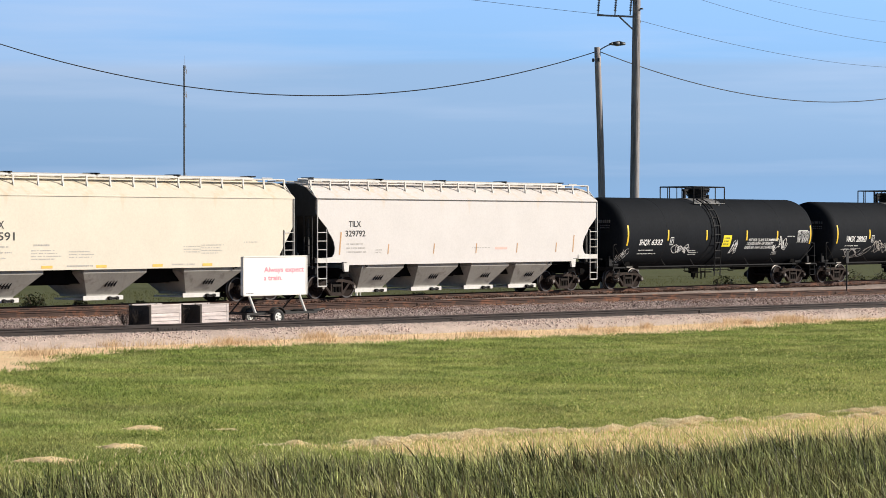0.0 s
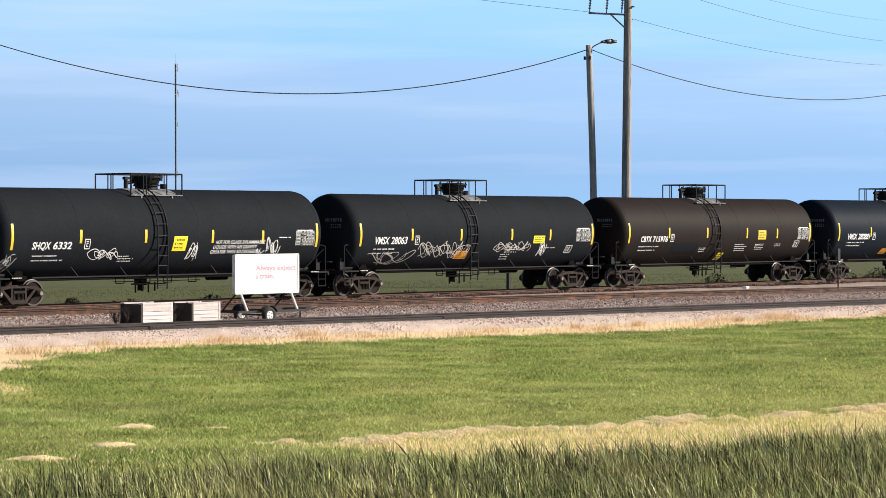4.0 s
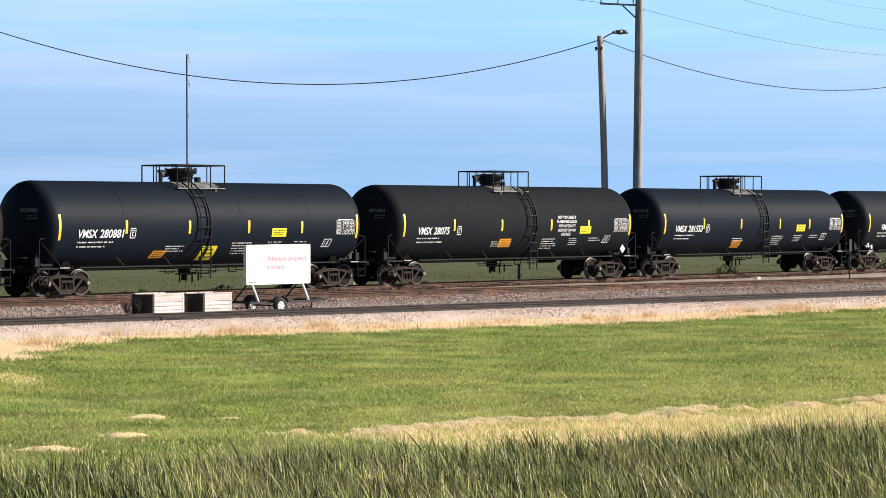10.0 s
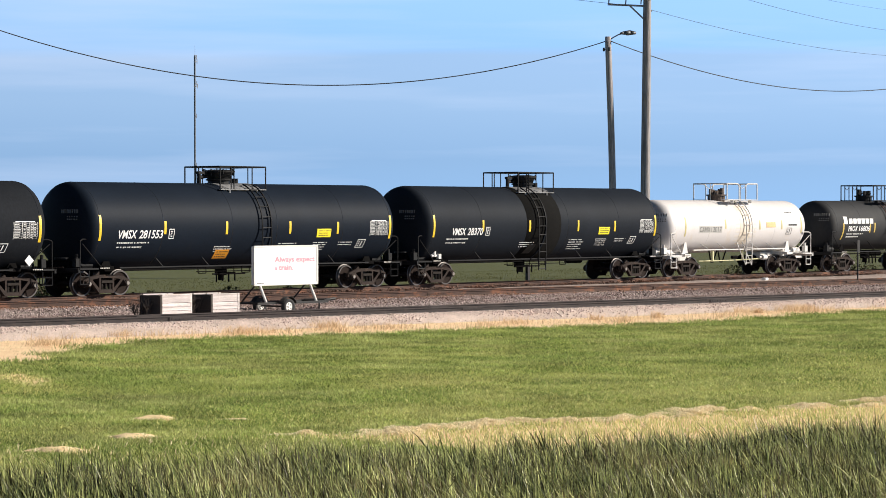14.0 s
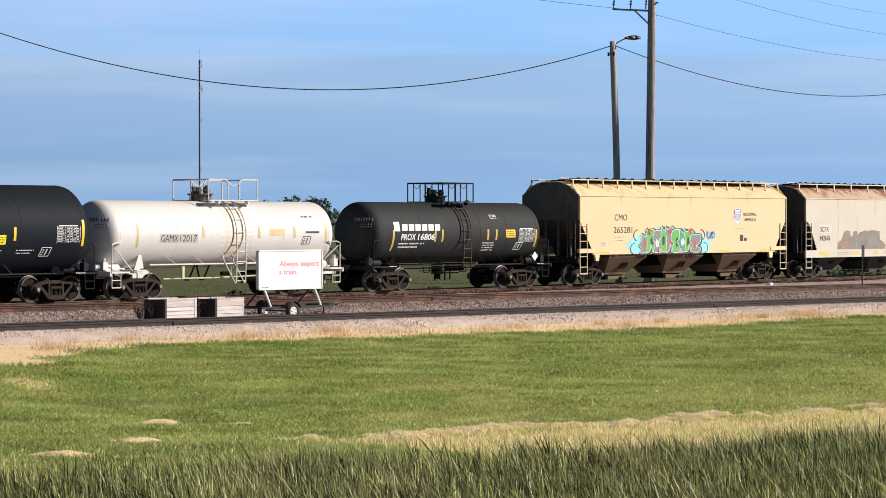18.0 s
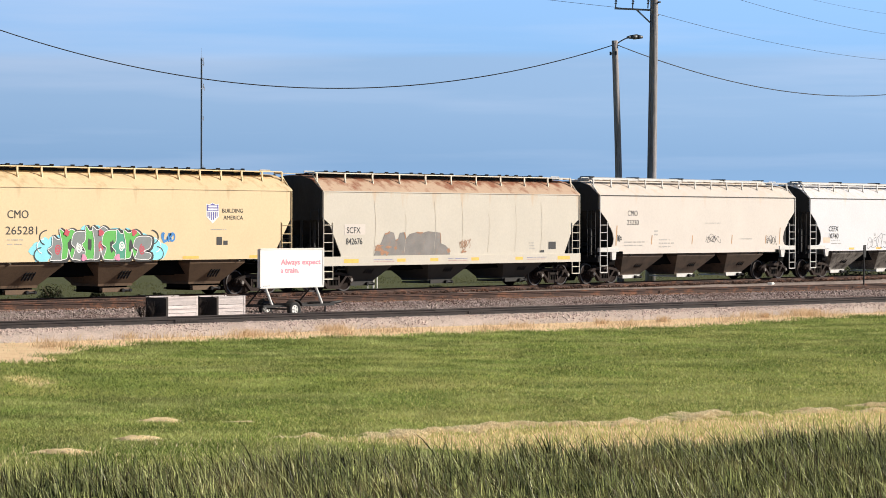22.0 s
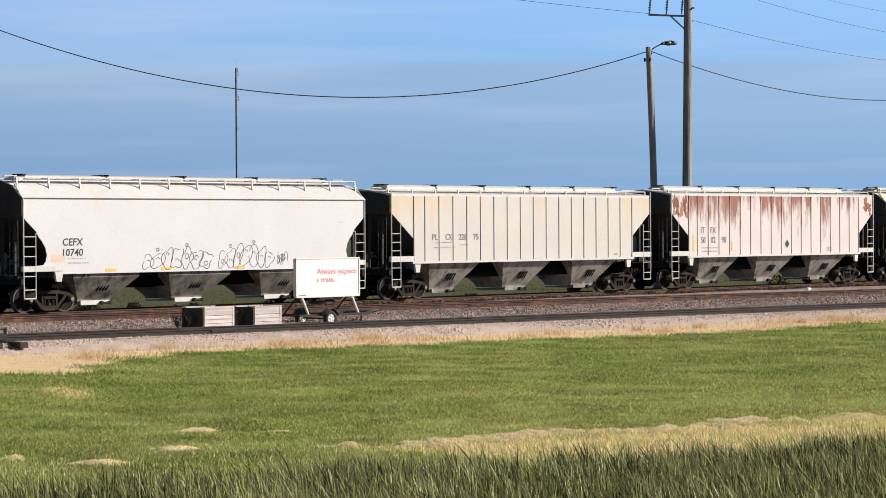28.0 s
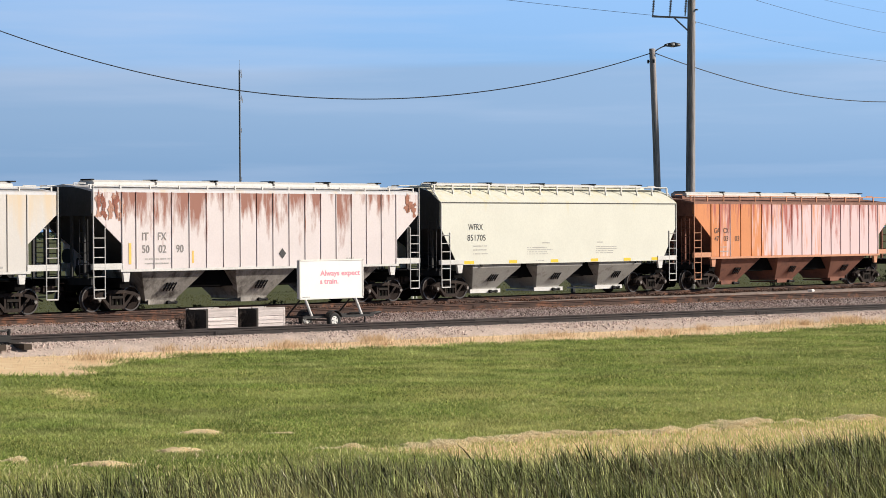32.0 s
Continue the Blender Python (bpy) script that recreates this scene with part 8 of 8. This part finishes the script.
def build_hopper_cars():
    cream = streaked("cream_paint", (0.655, 0.60, 0.50), (0.60, 0.50, 0.36), 0.05)
    white = streaked("warm_white_paint", (0.615, 0.585, 0.57), (0.62, 0.52, 0.42), 0.05)
    tan = streaked("tan_paint", (0.684, 0.531, 0.324), (0.5, 0.36, 0.2), 0.06)
    beige = streaked("weathered_beige_paint", (0.553, 0.507, 0.432), (0.54, 0.40, 0.27), 0.35, 4.5, 1.2)
    beige_roof = streaked("rusty_beige_roof", (0.49, 0.35, 0.25), (0.26, 0.105, 0.058), 1.15, 4.9, 3.4, 1.9, drawn=0.5)
    pale = streaked("pale_beige_paint", (0.62, 0.56, 0.505), (0.62, 0.50, 0.40), 0.08)
    bone = streaked("bone_white_paint", (0.64, 0.637, 0.66), (0.66, 0.57, 0.48), 0.03)
    ivory = streaked("stained_ivory_paint", (0.60, 0.567, 0.535), (0.64, 0.52, 0.38), 0.34, 4.6, 0.2, 1.2, per_panel=0.7)
    rusty = streaked("rust_streaked_white_paint", (0.66, 0.59, 0.585), (0.29, 0.12, 0.085), 0.80, 4.45, 1.4, 3.0, per_panel=0.7, drawn=0.2)
    butter = streaked("butter_yellow_paint", (0.645, 0.637, 0.555), (0.66, 0.6, 0.4), 0.02)
    orange = streaked("faded_orange_paint", (0.62, 0.23, 0.085), (0.38, 0.095, 0.07), 0.6, 4.4, -0.6, 4.2, (0.67, 0.50, 0.50), (-9, 3.5), per_panel=0.55)
    umber_bay = mat("dark_brown_bay", (0.085, 0.058, 0.042), 0.8, 0, 0.35, 1.0, 0.1, 15.0, dirt=(0.03, 0.024, 0.02), dirt_amount=0.5)
    brown_bay = mat("tan_brown_bay", (0.125, 0.078, 0.046), 0.8, 0, 0.3, 1.2, 0.1, 15.0, dirt=(0.10, 0.06, 0.04), dirt_amount=0.4)
    rust_bay = mat("rust_red_bay", (0.21, 0.085, 0.055), 0.85, 0, 0.3, 1.2, 0.1, 15.0, dirt=(0.08, 0.035, 0.03), dirt_amount=0.4)
    dark_bay = mat("black_bay", (0.03, 0.028, 0.026), 0.8, 0, 0.3, 1.2, 0.1, 15.0)
    grimy_bay = mat("grimy_grey_bay", (0.23, 0.21, 0.185), 0.8, 0, 0.35, 0.9, 0.1, 15.0, dirt=(0.035, 0.027, 0.022), dirt_amount=0.7, stretch=(1, 1, 0.6))
    dirty_bay = mat("soiled_bay", (0.30, 0.275, 0.25), 0.8, 0, 0.35, 0.9, 0.1, 15.0, dirt=(0.05, 0.038, 0.032), dirt_amount=0.6, stretch=(1, 1, 0.6))
    brown_roof = mat("rust_brown_roof", (0.26, 0.13, 0.095), 0.85, 0, 0.35, 1.5, 0.1, 15.0, dirt=(0.12, 0.06, 0.05), dirt_amount=0.4)
    rust_iron = mat("orange_ironwork", (0.55, 0.26, 0.15), 0.7, 0, 0.2, 3.0)
    pink_mark = mat("pink_stencil", (0.80, 0.45, 0.40), 0.7)
    spot = mat("ochre_marker", (0.78, 0.48, 0.10), 0.6, 0, 0.15, 6.0)
    rod_mark = mat("rusty_stripe", (0.50, 0.30, 0.16), 0.7, 0, 0.3, 6.0)
    pale_ink = mat("washed_lettering", (0.24, 0.22, 0.21), 0.7, 0, 0.2, 6.0)

    def spots(zs, xs, w=0.4, h=0.10, m=None):
        return tuple(("marker", m or spot, xx - w / 2, zs, w, h, 0) for xx in xs)

    def slashes(xs, z=1.75, h=0.42):
        return tuple(("slash_mark", rod_mark, xx, z, 0.06, h, 0.06) for xx in xs)

    hopper_car(58.8, "long cream covered hopper with grey bays", cream, 9.02, "diag", (-4.85, 0.0, 4.85), M_BAY,
               {"words": (("X", -5.45, 2.80, 0.28, 0.26, 0), ("591", -5.45, 2.40, 0.28, 0.72, 0)),
                "stencils": ((-6.2, 2.2, 1.4, 3, 0.2, 0.07), (-3.9, 2.25, 0.8, 1, 0.1, 0.08), (-4.0, 2.05, 1.4, 4, 0.1, 0.05), (-2.3, 2.0, 1.2, 3, 0.1, 0.05), (-2.4, 1.5, 1.5, 1, 0.1, 0.07), (3.2, 2.15, 1.0, 3, 0.1, 0.05), (4.1, 2.2, 1.2, 4, 0.1, 0.05), (2.6, 1.5, 1.6, 1, 0.1, 0.07), (6.3, 2.3, 0.8, 1, 0.1, 0.05)),
                "panels": spots(1.40, (-5.7, -3.3, -0.8, 1.9, 4.4, 6.9), 0.5)}, bog=7.65, gate=M_PALEBAR, seed=21, iron=M_PALEBAR, gate_w=1.9, brackets=17)
    hopper_car(78.07, "long clean white covered hopper with four grey bays", white, 9.02, "curve", (-5.0, -1.6, 1.75, 5.0 - 0.3), M_BAY,
               {"words": (("TILX", -7.16, 2.86, 0.235, 0.70, 0), ("329792", -7.36, 2.48, 0.235, 1.16, 0)),
                "stencils": ((-7.3, 2.2, 1.3, 3, 0.16, 0.07), (-5.6, 1.95, 0.4, 2, 0.1, 0.06), (0.4, 2.0, 1.5, 1, 0.1, 0.05)),
                "panels": slashes((-4.9, -2.1, 0.6, 3.3, 6.0)) + (("tall_stripe", rod_mark, -7.75, 1.75, 0.08, 0.9, 0.1), ("tall_stripe", rod_mark, 7.2, 1.75, 0.07, 0.75, 0.1)) + spots(1.9, (2.3,), 0.8, 0.1, pink_mark),
                "eave": M_EAVELINE}, bog=7.3, gate=M_PALEBAR, seed=22, gate_w=1.9, brackets=17)
    # end_paint: tan lowered to hold the shade at the car's end
    car = hopper_car(248.81, "tan covered hopper with a bright spray-painted mural", tan, 8.17, "diag", (-4.4, 0.0, 4.4), brown_bay,
                     {"words": (("CMO", -5.6, 2.88, 0.28, 0.92, 0), ("265281", -5.68, 2.32, 0.28, 1.38, 0)), "bold": 0.0, "stencils": ((-5.6, 2.15, 0.9, 2, 0.15, 0.05), (-6.6, 1.9, 0.35, 2, 0.1, 0.08), (3.9, 2.5, 1.0, 1, 0.1, 0.05)),
                      "panels": spots(1.40, (-6.4, 2.9, 6.3), 0.8) + (("dark_label", M_INK, 4.2, 1.9, 0.28, 0.3, 0), ("dark_label", M_INK, 4.55, 1.9, 0.22, 0.16, 0))}, bog=6.85, seed=23, brackets=16, bay_w=(1.40, 0.82), bay_z=0.52, iron=mat("tan_ironwork", (0.70, 0.55, 0.33), 0.6, 0, 0.2, 3.0), z0=1.36, hatch=M_BLACKIRON, end_paint=mat("shaded_tan_paint", (0.105, 0.088, 0.068), 0.8, 0, 0.3, 1.2, 0.1, 15.0, dirt=(0.07, 0.055, 0.04), dirt_amount=0.4))
    sf = Flat(-1.618)
    mural(car, sf, -4.4, 1.5, 1.38, 2.62, random.Random(5))
    violet = mat("emblem_violet", (0.10, 0.085, 0.34), 0.6, 0, 0.1, 5.0)
    bm = bmesh.new()
    bm.faces.new([bm.verts.new(sf.put(a + 0.08, b + 0.10, 0.005)) for a, b in ((3.60, 3.34), (3.60, 2.85), (3.92, 2.60), (4.24, 2.85), (4.24, 3.34), (4.08, 3.31), (3.92, 3.38), (3.76, 3.31))])
    part("emblem", bm, M_LETTER, car, "white shield emblem")
    bm = bmesh.new()
    bm.faces.new([bm.verts.new(sf.put(a + 0.08, b + 0.10, 0.008)) for a, b in ((3.63, 3.31), (3.63, 3.06), (4.21, 3.06), (4.21, 3.31), (4.08, 3.285), (3.92, 3.35), (3.76, 3.285))])
    part("emblem_field", bm, violet, car)
    for k in range(6):
        xa = 3.74 + 0.092 * k
        bm = bmesh.new()
        patch(bm, sf, xa, xa + 0.05, 2.96 - 0.16 * (1 - abs(k - 2.5) / 2.5), 3.13, 0.008, 0, 1)
        part("emblem_stripe", bm, violet, car)
    for k, (xa, xb) in enumerate(((3.78, 4.22), (3.76, 4.24))):
        bm = bmesh.new()
        patch(bm, sf, xa, xb, 3.30 - 0.11 * k, 3.37 - 0.11 * k, 0.011, 0, 1)
        part("emblem_bar", bm, M_LETTER, car)
    lettering("BUILDING", sf, 4.50, 3.11, 0.15, M_INK, car, "small dark painted words", 0, 1.06)
    lettering("AMERICA", sf, 4.56, 2.85, 0.15, M_INK, car, "small dark painted words", 0, 1.0)
    car = hopper_car(266.74, "weathered beige covered hopper with a rusty roof and grey paint-out", beige, 8.08, "trap", (-5.0, -0.2, 4.6), dark_bay,
                     {"words": (("SCFX", -6.72, 2.32, 0.24, 0.80, 0), ("842676", -6.76, 1.88, 0.24, 0.94, 0)), "stencils": ((4.6, 1.9, 0.4, 3, 0.12, 0.06), (-3.0, 1.2, 1.5, 1, 0.1, 0.05), (1.6, 1.2, 1.2, 1, 0.1, 0.05)),
                      "panels": (("paint_patch", pale, -6.85, 2.26, 1.2, 0.42, 0),) + spots(1.14, (-6.5, 6.9), 0.85, 0.16) + spots(1.16, (-3.57, -1.57, 1.0, 3.87), 0.5, 0.13) + (("dark_label", M_INK, 5.9, 1.60, 0.5, 0.32, 0), ("dark_label", M_INK, 5.3, 1.46, 0.3, 0.1, 0)),
                      "eave": beige}, bog=6.9, seed=24, brackets=11, roof_paint=beige_roof, sill=(1.0, 1.3), deep=(1.03, 1.40), hatch=M_BLACKIRON, iron=mat("beige_ironwork", (0.66, 0.60, 0.50), 0.6, 0, 0.2, 3.0))
    bm = bmesh.new()
    rg = random.Random(9)
    top = [(-4.75, 1.46), (-4.6, 1.7), (-4.3, 2.0), (-4.1, 2.35), (-3.8, 2.45), (-3.55, 2.4), (-3.45, 2.1), (-3.3, 2.15), (-3.2, 2.4), (-2.95, 2.42), (-2.85, 2.15), (-2.6, 2.35), (-2.2, 2.42), (-1.8, 2.40), (-1.5, 2.46), (-0.75, 2.40), (-0.7, 1.95), (-0.42, 1.86), (-0.2, 1.7), (-0.12, 1.46)]
    bm.faces.new([bm.verts.new(sf.put(a - 0.42, 1.42 + (b - 1.46) * 0.97, 0.007)) for a, b in top])
    part("paint_patch", bm, mat("grey_paint_out", (0.215, 0.20, 0.19), 0.75, 0, 0.3, 2.0, dirt=(0.30, 0.20, 0.15), dirt_amount=0.35), car, "grey painted-over patch")
    rust_spot = mat("orange_rust_spot", (0.38, 0.21, 0.13), 0.9, 0, 0.3, 6.0)
    for k in range(9):
        bm = bmesh.new()
        blob(bm, sf, rg.choice((-4.7, -4.4, -3.9, -0.7, -0.3, 0.1)) + rg.uniform(-0.25, 0.25), rg.uniform(1.5, 1.85), rg.uniform(0.08, 0.22), rg.uniform(0.04, 0.12), rg, 0.009 + 0.0005 * k, 18, 0.4)
        part("rust_spot", bm, rust_spot, car, "orange rust showing through the paint")
    # creases drawn as thin darker lines, with no relief
    dent = mat("faint_panel_crease", (0.47, 0.41, 0.335), 0.8, 0, 0.3, 5.0)
    for k, xk in enumerate((-5.1, -3.3, -1.5, 0.2, 1.9, 3.67, 5.4)):
        bm = bmesh.new()
        ribbon(bm, sf, bend([(xk - 0.03, 3.6 - 0.5 * (k % 3 == 1)), (xk + 0.05, 2.9), (xk + 0.04, 2.3), (xk - 0.06, 1.50)]), 0.014, 0.010)
        part("panel_crease", bm, dent, car, "thin dark vertical line drawn as a crease in the side")
    # rust along the top of the painted-over patch, notes on the sill
    for k in range(1, len(top) - 2):
        if k % 3 == 0:
            bm = bmesh.new()
            (xa, za), (xb, zb) = top[k], top[k + 1]
            ribbon(bm, sf, bend([(xa - 0.42, 1.42 + (za - 1.46) * 0.97), ((xa + xb) / 2 - 0.40 + rg.uniform(-0.03, 0.03), 1.40 + ((za + zb) / 2 - 1.46) * 0.97), (xb - 0.42, 1.42 + (zb - 1.46) * 0.97)]), rg.uniform(0.02, 0.06), 0.014)
            part("rust_edge", bm, rust_spot, car, "orange rust along the edge of the patch")
    bm = bmesh.new()
    scrawl(bm, sf, 0.05, 0.65, 1.62, 2.05, rg, 4, 0.025)
    part("graffiti", bm, rust_spot, car, "small rust-brown scrawl")
    on_sill = Flat(-1.666)
    for mt, z in ((mat("blue_stencil", (0.22, 0.24, 0.42), 0.7), 1.27), (mat("red_stencil", (0.50, 0.28, 0.27), 0.7), 1.19)):
        bm = bmesh.new()
        for xa in (-5.2, 0.0 - 0.7, 4.4):
            lines(bm, on_sill, xa, xa + 1.3, z, 1, 0.1, 0.035, rg, 0.1)
        tagged(part("small_stencil", bm, mt, car), "faded coloured notes on the sill", kind="stuff")
    hopper_car(284.04, "pale beige covered hopper with small black scrawls", pale, 7.83, "curve", (-4.4, -0.25, 3.75), umber_bay,
               {"words": (("CMO", -5.75, 3.06, 0.24, 0.74, 0), ("23230", -5.8, 2.64, 0.24, 0.87, 0)), "bold": 0.0, "stencils": ((-3.75, 2.4, 0.3, 2, 0.16, 0.1), (0.2, 2.75, 1.3, 1, 0.1, 0.05), (-6.0, 1.9, 1.6, 2, 0.15, 0.07), (-3.4, 2.0, 1.3, 3, 0.16, 0.08), (3.0, 2.0, 1.4, 1, 0.1, 0.06)),
                "panels": slashes((-4.0, -0.85, 2.35, 5.3 - 0.1)) + (("tall_stripe", rod_mark, -6.65, 1.72, 0.07, 0.9, 0.08), ("tall_stripe", rod_mark, 6.4, 1.72, 0.06, 0.8, 0.08)), "ink": M_THIN,
                "scrawls": ((0.25, 1.35, 1.8, 2.2, 5, 0.02, M_THIN), (5.0 + 0.25, 6.1, 1.7, 2.1, 5, 0.018, M_THIN), (-6.5, -6.25, 1.9, 2.2, 2, 0.03, M_THIN)), "eave": M_EAVELINE}, bog=6.75, gate=M_PALEBAR, seed=25, brackets=13)
    hopper_car(301.53, "bone-white covered hopper with black outline graffiti", bone, 8.39, "curve", (-4.55, -0.15, 4.35), grimy_bay,
               {"words": (("CEFX", -6.64, 2.33, 0.25, 0.9, 0.08), ("10740", -6.64, 1.97, 0.25, 0.9, 0.08)), "stencils": ((-6.4, 1.9, 1.0, 2, 0.16, 0.06), (6.9, 3.1, 0.25, 1, 0.1, 0.03)),
                "panels": (("faded_label", mat("peach_label", (0.70, 0.54, 0.42), 0.6, 0, 0.1, 4.0), -7.15, 1.76, 0.62, 0.26, 0),) + spots(1.40, (-4.5, -1.9, 1.7, 5.9), 0.5), "ink": M_INK, "bold": 0.004,
                "bubbles": ((-3.0, 0.25, 1.42, 2.25, 7, 0.017, M_THIN), (0.65, 3.4, 1.42, 2.3, 7, 0.016, M_THIN)), "scrawls": ((3.6, 4.1, 1.5, 2.0, 4, 0.014, M_THIN),), "eave": M_EAVELINE}, gate=M_PALEBAR, seed=26, brackets=13)
    hopper_car(319.79, "stained ivory ribbed covered hopper", ivory, 8.43, "ribbed", (-4.5, 0.05, 4.6), dirty_bay,
               {"words": (("PL", -6.0, 2.38, 0.24, 0.33, 0), ("CX", -5.2, 2.38, 0.24, 0.40, 0), ("228", -4.4, 2.38, 0.24, 0.5, 0), ("75", -3.5, 2.38, 0.24, 0.32, 0)), "ink": pale_ink,
                "stencils": ((-5.9, 2.3, 1.5, 2, 0.2, 0.07), (-4.3, 2.2, 0.5, 1, 0.2, 0.07), (5.8, 1.7, 0.3, 1, 0.1, 0.1))}, z0=1.52, z1=4.16, rise=0.25, ribs=18, seed=27, bog=6.84, brackets=13, sill=(1.52, 1.74), roof_paint=bone)
    car = hopper_car(338.1, "white ribbed covered hopper streaked with dark red rust", rusty, 8.4, "ribbed", (-4.5, 0.05, 4.6), dirty_bay,
               {"words": (("IT", -6.12, 2.55, 0.28, 0.3, 0), ("FX", -5.38, 2.55, 0.28, 0.40, 0), ("50", -6.12, 2.10, 0.28, 0.34, 0), ("02", -5.35, 2.10, 0.28, 0.36, 0), ("90", -4.52, 2.10, 0.28, 0.36, 0)), "ink": pale_ink,
                "stencils": ((-6.0, 1.9, 1.3, 2, 0.16, 0.07), (4.2, 1.8, 0.5, 2, 0.1, 0.1)),
                "panels": (("tall_stripe", spot, -6.75, 1.7, 0.12, 0.75, 0), ("tall_stripe", spot, -3.75, 1.7, 0.08, 0.45, 0))}, z0=1.52, z1=4.28, rise=0.24, ribs=18, seed=28, bog=6.84, brackets=13, sill=(1.52, 1.74), roof_paint=bone)
    bm = bmesh.new()
    bm.faces.new([bm.verts.new((px, -1.64, pz)) for px, pz in ((0.60, 2.0), (0.79, 1.8), (0.98, 2.0), (0.79, 2.2))])
    part("diamond_placard", bm, M_INK, car, "small dark diamond placard")
    # rust eating the upper corners of the side
    corner, rs = Flat(-1.62), random.Random(17)
    rusts = [mat("corner_rust", c, 0.9, 0, 0.4, 5.0) for c in ((0.34, 0.15, 0.10), (0.44, 0.24, 0.18), (0.27, 0.10, 0.07))]
    for k in range(44):
        left = k % 3 != 0
        u = rs.random()
        cx = -8.25 + 1.25 * u if left else 8.2 - 0.9 * u
        cz = rs.uniform(3.55, 4.2) - (0.55 * rs.random() * u if left else 0.3 * rs.random())
        bm = bmesh.new()
        blob(bm, corner, cx, cz, rs.uniform(0.03, 0.11), rs.uniform(0.05, 0.24), rs, 0.004 + 0.0004 * k, 14, 0.5)
        part("rust_stain", bm, rusts[k % 3], car, "dark red rust stain")
    hopper_car(355.63, "butter-yellow covered hopper with grey bays", butter, 7.89, "diag", (-4.25, -0.15, 4.0), M_BAY,
               {"words": (("WFRX", -6.2, 2.84, 0.25, 0.90, 0), ("851705", -6.25, 2.40, 0.25, 1.12, 0)), "bold": 0.0, "stencils": ((-5.9, 2.2, 0.9, 3, 0.16, 0.06), (-1.5, 2.3, 0.5, 1, 0.1, 0.06), (-2.5, 2.1, 1.7, 4, 0.09, 0.045), (2.2, 2.3, 0.5, 1, 0.1, 0.06), (2.1, 2.1, 1.6, 4, 0.09, 0.045), (-1.9, 1.55, 0.5, 1, 0.1, 0.05)),
                "panels": spots(1.44, (-3.4, -0.7, 2.0, 4.3), 0.5, 0.13, M_YELLOW) + spots(1.44, (-6.4, 6.6), 1.1, 0.13, M_YELLOW), "eave": M_EAVELINE}, bog=6.7, gate=M_PALEBAR, seed=29, gate_w=1.9, z0=1.42)
    hopper_car(373.2, "faded orange ribbed covered hopper with rust-red bays", orange, 8.4, "ribbed", (-4.5, 0.05, 4.6), rust_bay,
               {"words": (("GA", -6.82, 2.62, 0.25, 0.44, 0), ("CX", -6.1, 2.62, 0.25, 0.42, 0), ("47", -6.8, 2.26, 0.23, 0.36, 0), ("03", -6.08, 2.26, 0.23, 0.36, 0), ("03", -5.2, 2.26, 0.23, 0.36, 0)), "ink": mat("brown_lettering", (0.12, 0.06, 0.04), 0.7, 0, 0.2, 6.0),
                "stencils": ((-6.4, 2.0, 0.8, 2, 0.2, 0.06),)}, z0=1.52, z1=3.98, rise=0.36, ribs=18, seed=30, bog=6.84, brackets=14, iron=rust_iron, roof_paint=brown_roof, hatch=M_PALEBAR, end_paint=rust_bay, sill=(1.52, 1.74))


build_hopper_cars()


# ---- sleepers, piece by piece ----
lay_ties(T_NEAR, near_y, -0.15, 38.0, 100.0, 0.55)
lay_ties(T_MID, mid_y, 0.0, 46.0, 118.0, 0.60)
lay_ties(T_MAIN, lambda x: MAIN_Y, 0.0, 46.0, 125.0, 0.60)


RUN = ((0, 0.0), (2, 17.62), (4, 35.03), (6, 52.47), (8, 69.9), (10, 87.19), (12, 104.49), (14, 121.77), (16, 138.89),
       (18, 155.97), (20, 173.05), (22, 190.21), (24, 207.37), (26, 224.3), (28, 241.07), (30, 257.92), (32, 274.73))


def motions():
    """The train rolls past."""
    for car, x in CARS:
        walk(car, [(t, pose(x - s, MAIN_Y, 0)) for t, s in RUN])
    # every wheel rolls without slipping; alike wheels share one set of keys
    ts, ss = zip(*RUN)
    rows = []
    for k in range(481):
        t = k / 15
        rows.append((t, pose(0, 0, 0, 0, -math.degrees(float(np.interp(t, ts, ss)) / 0.46) % 360, 0)))
    walk(WHEELS[0], rows)
    keys = WHEELS[0].animation_data
    for w in WHEELS[1:]:
        w.rotation_mode = "QUATERNION"
        w.animation_data_create()
        w.animation_data.action = keys.action
        w.animation_data.action_slot = keys.action_slot


motions()
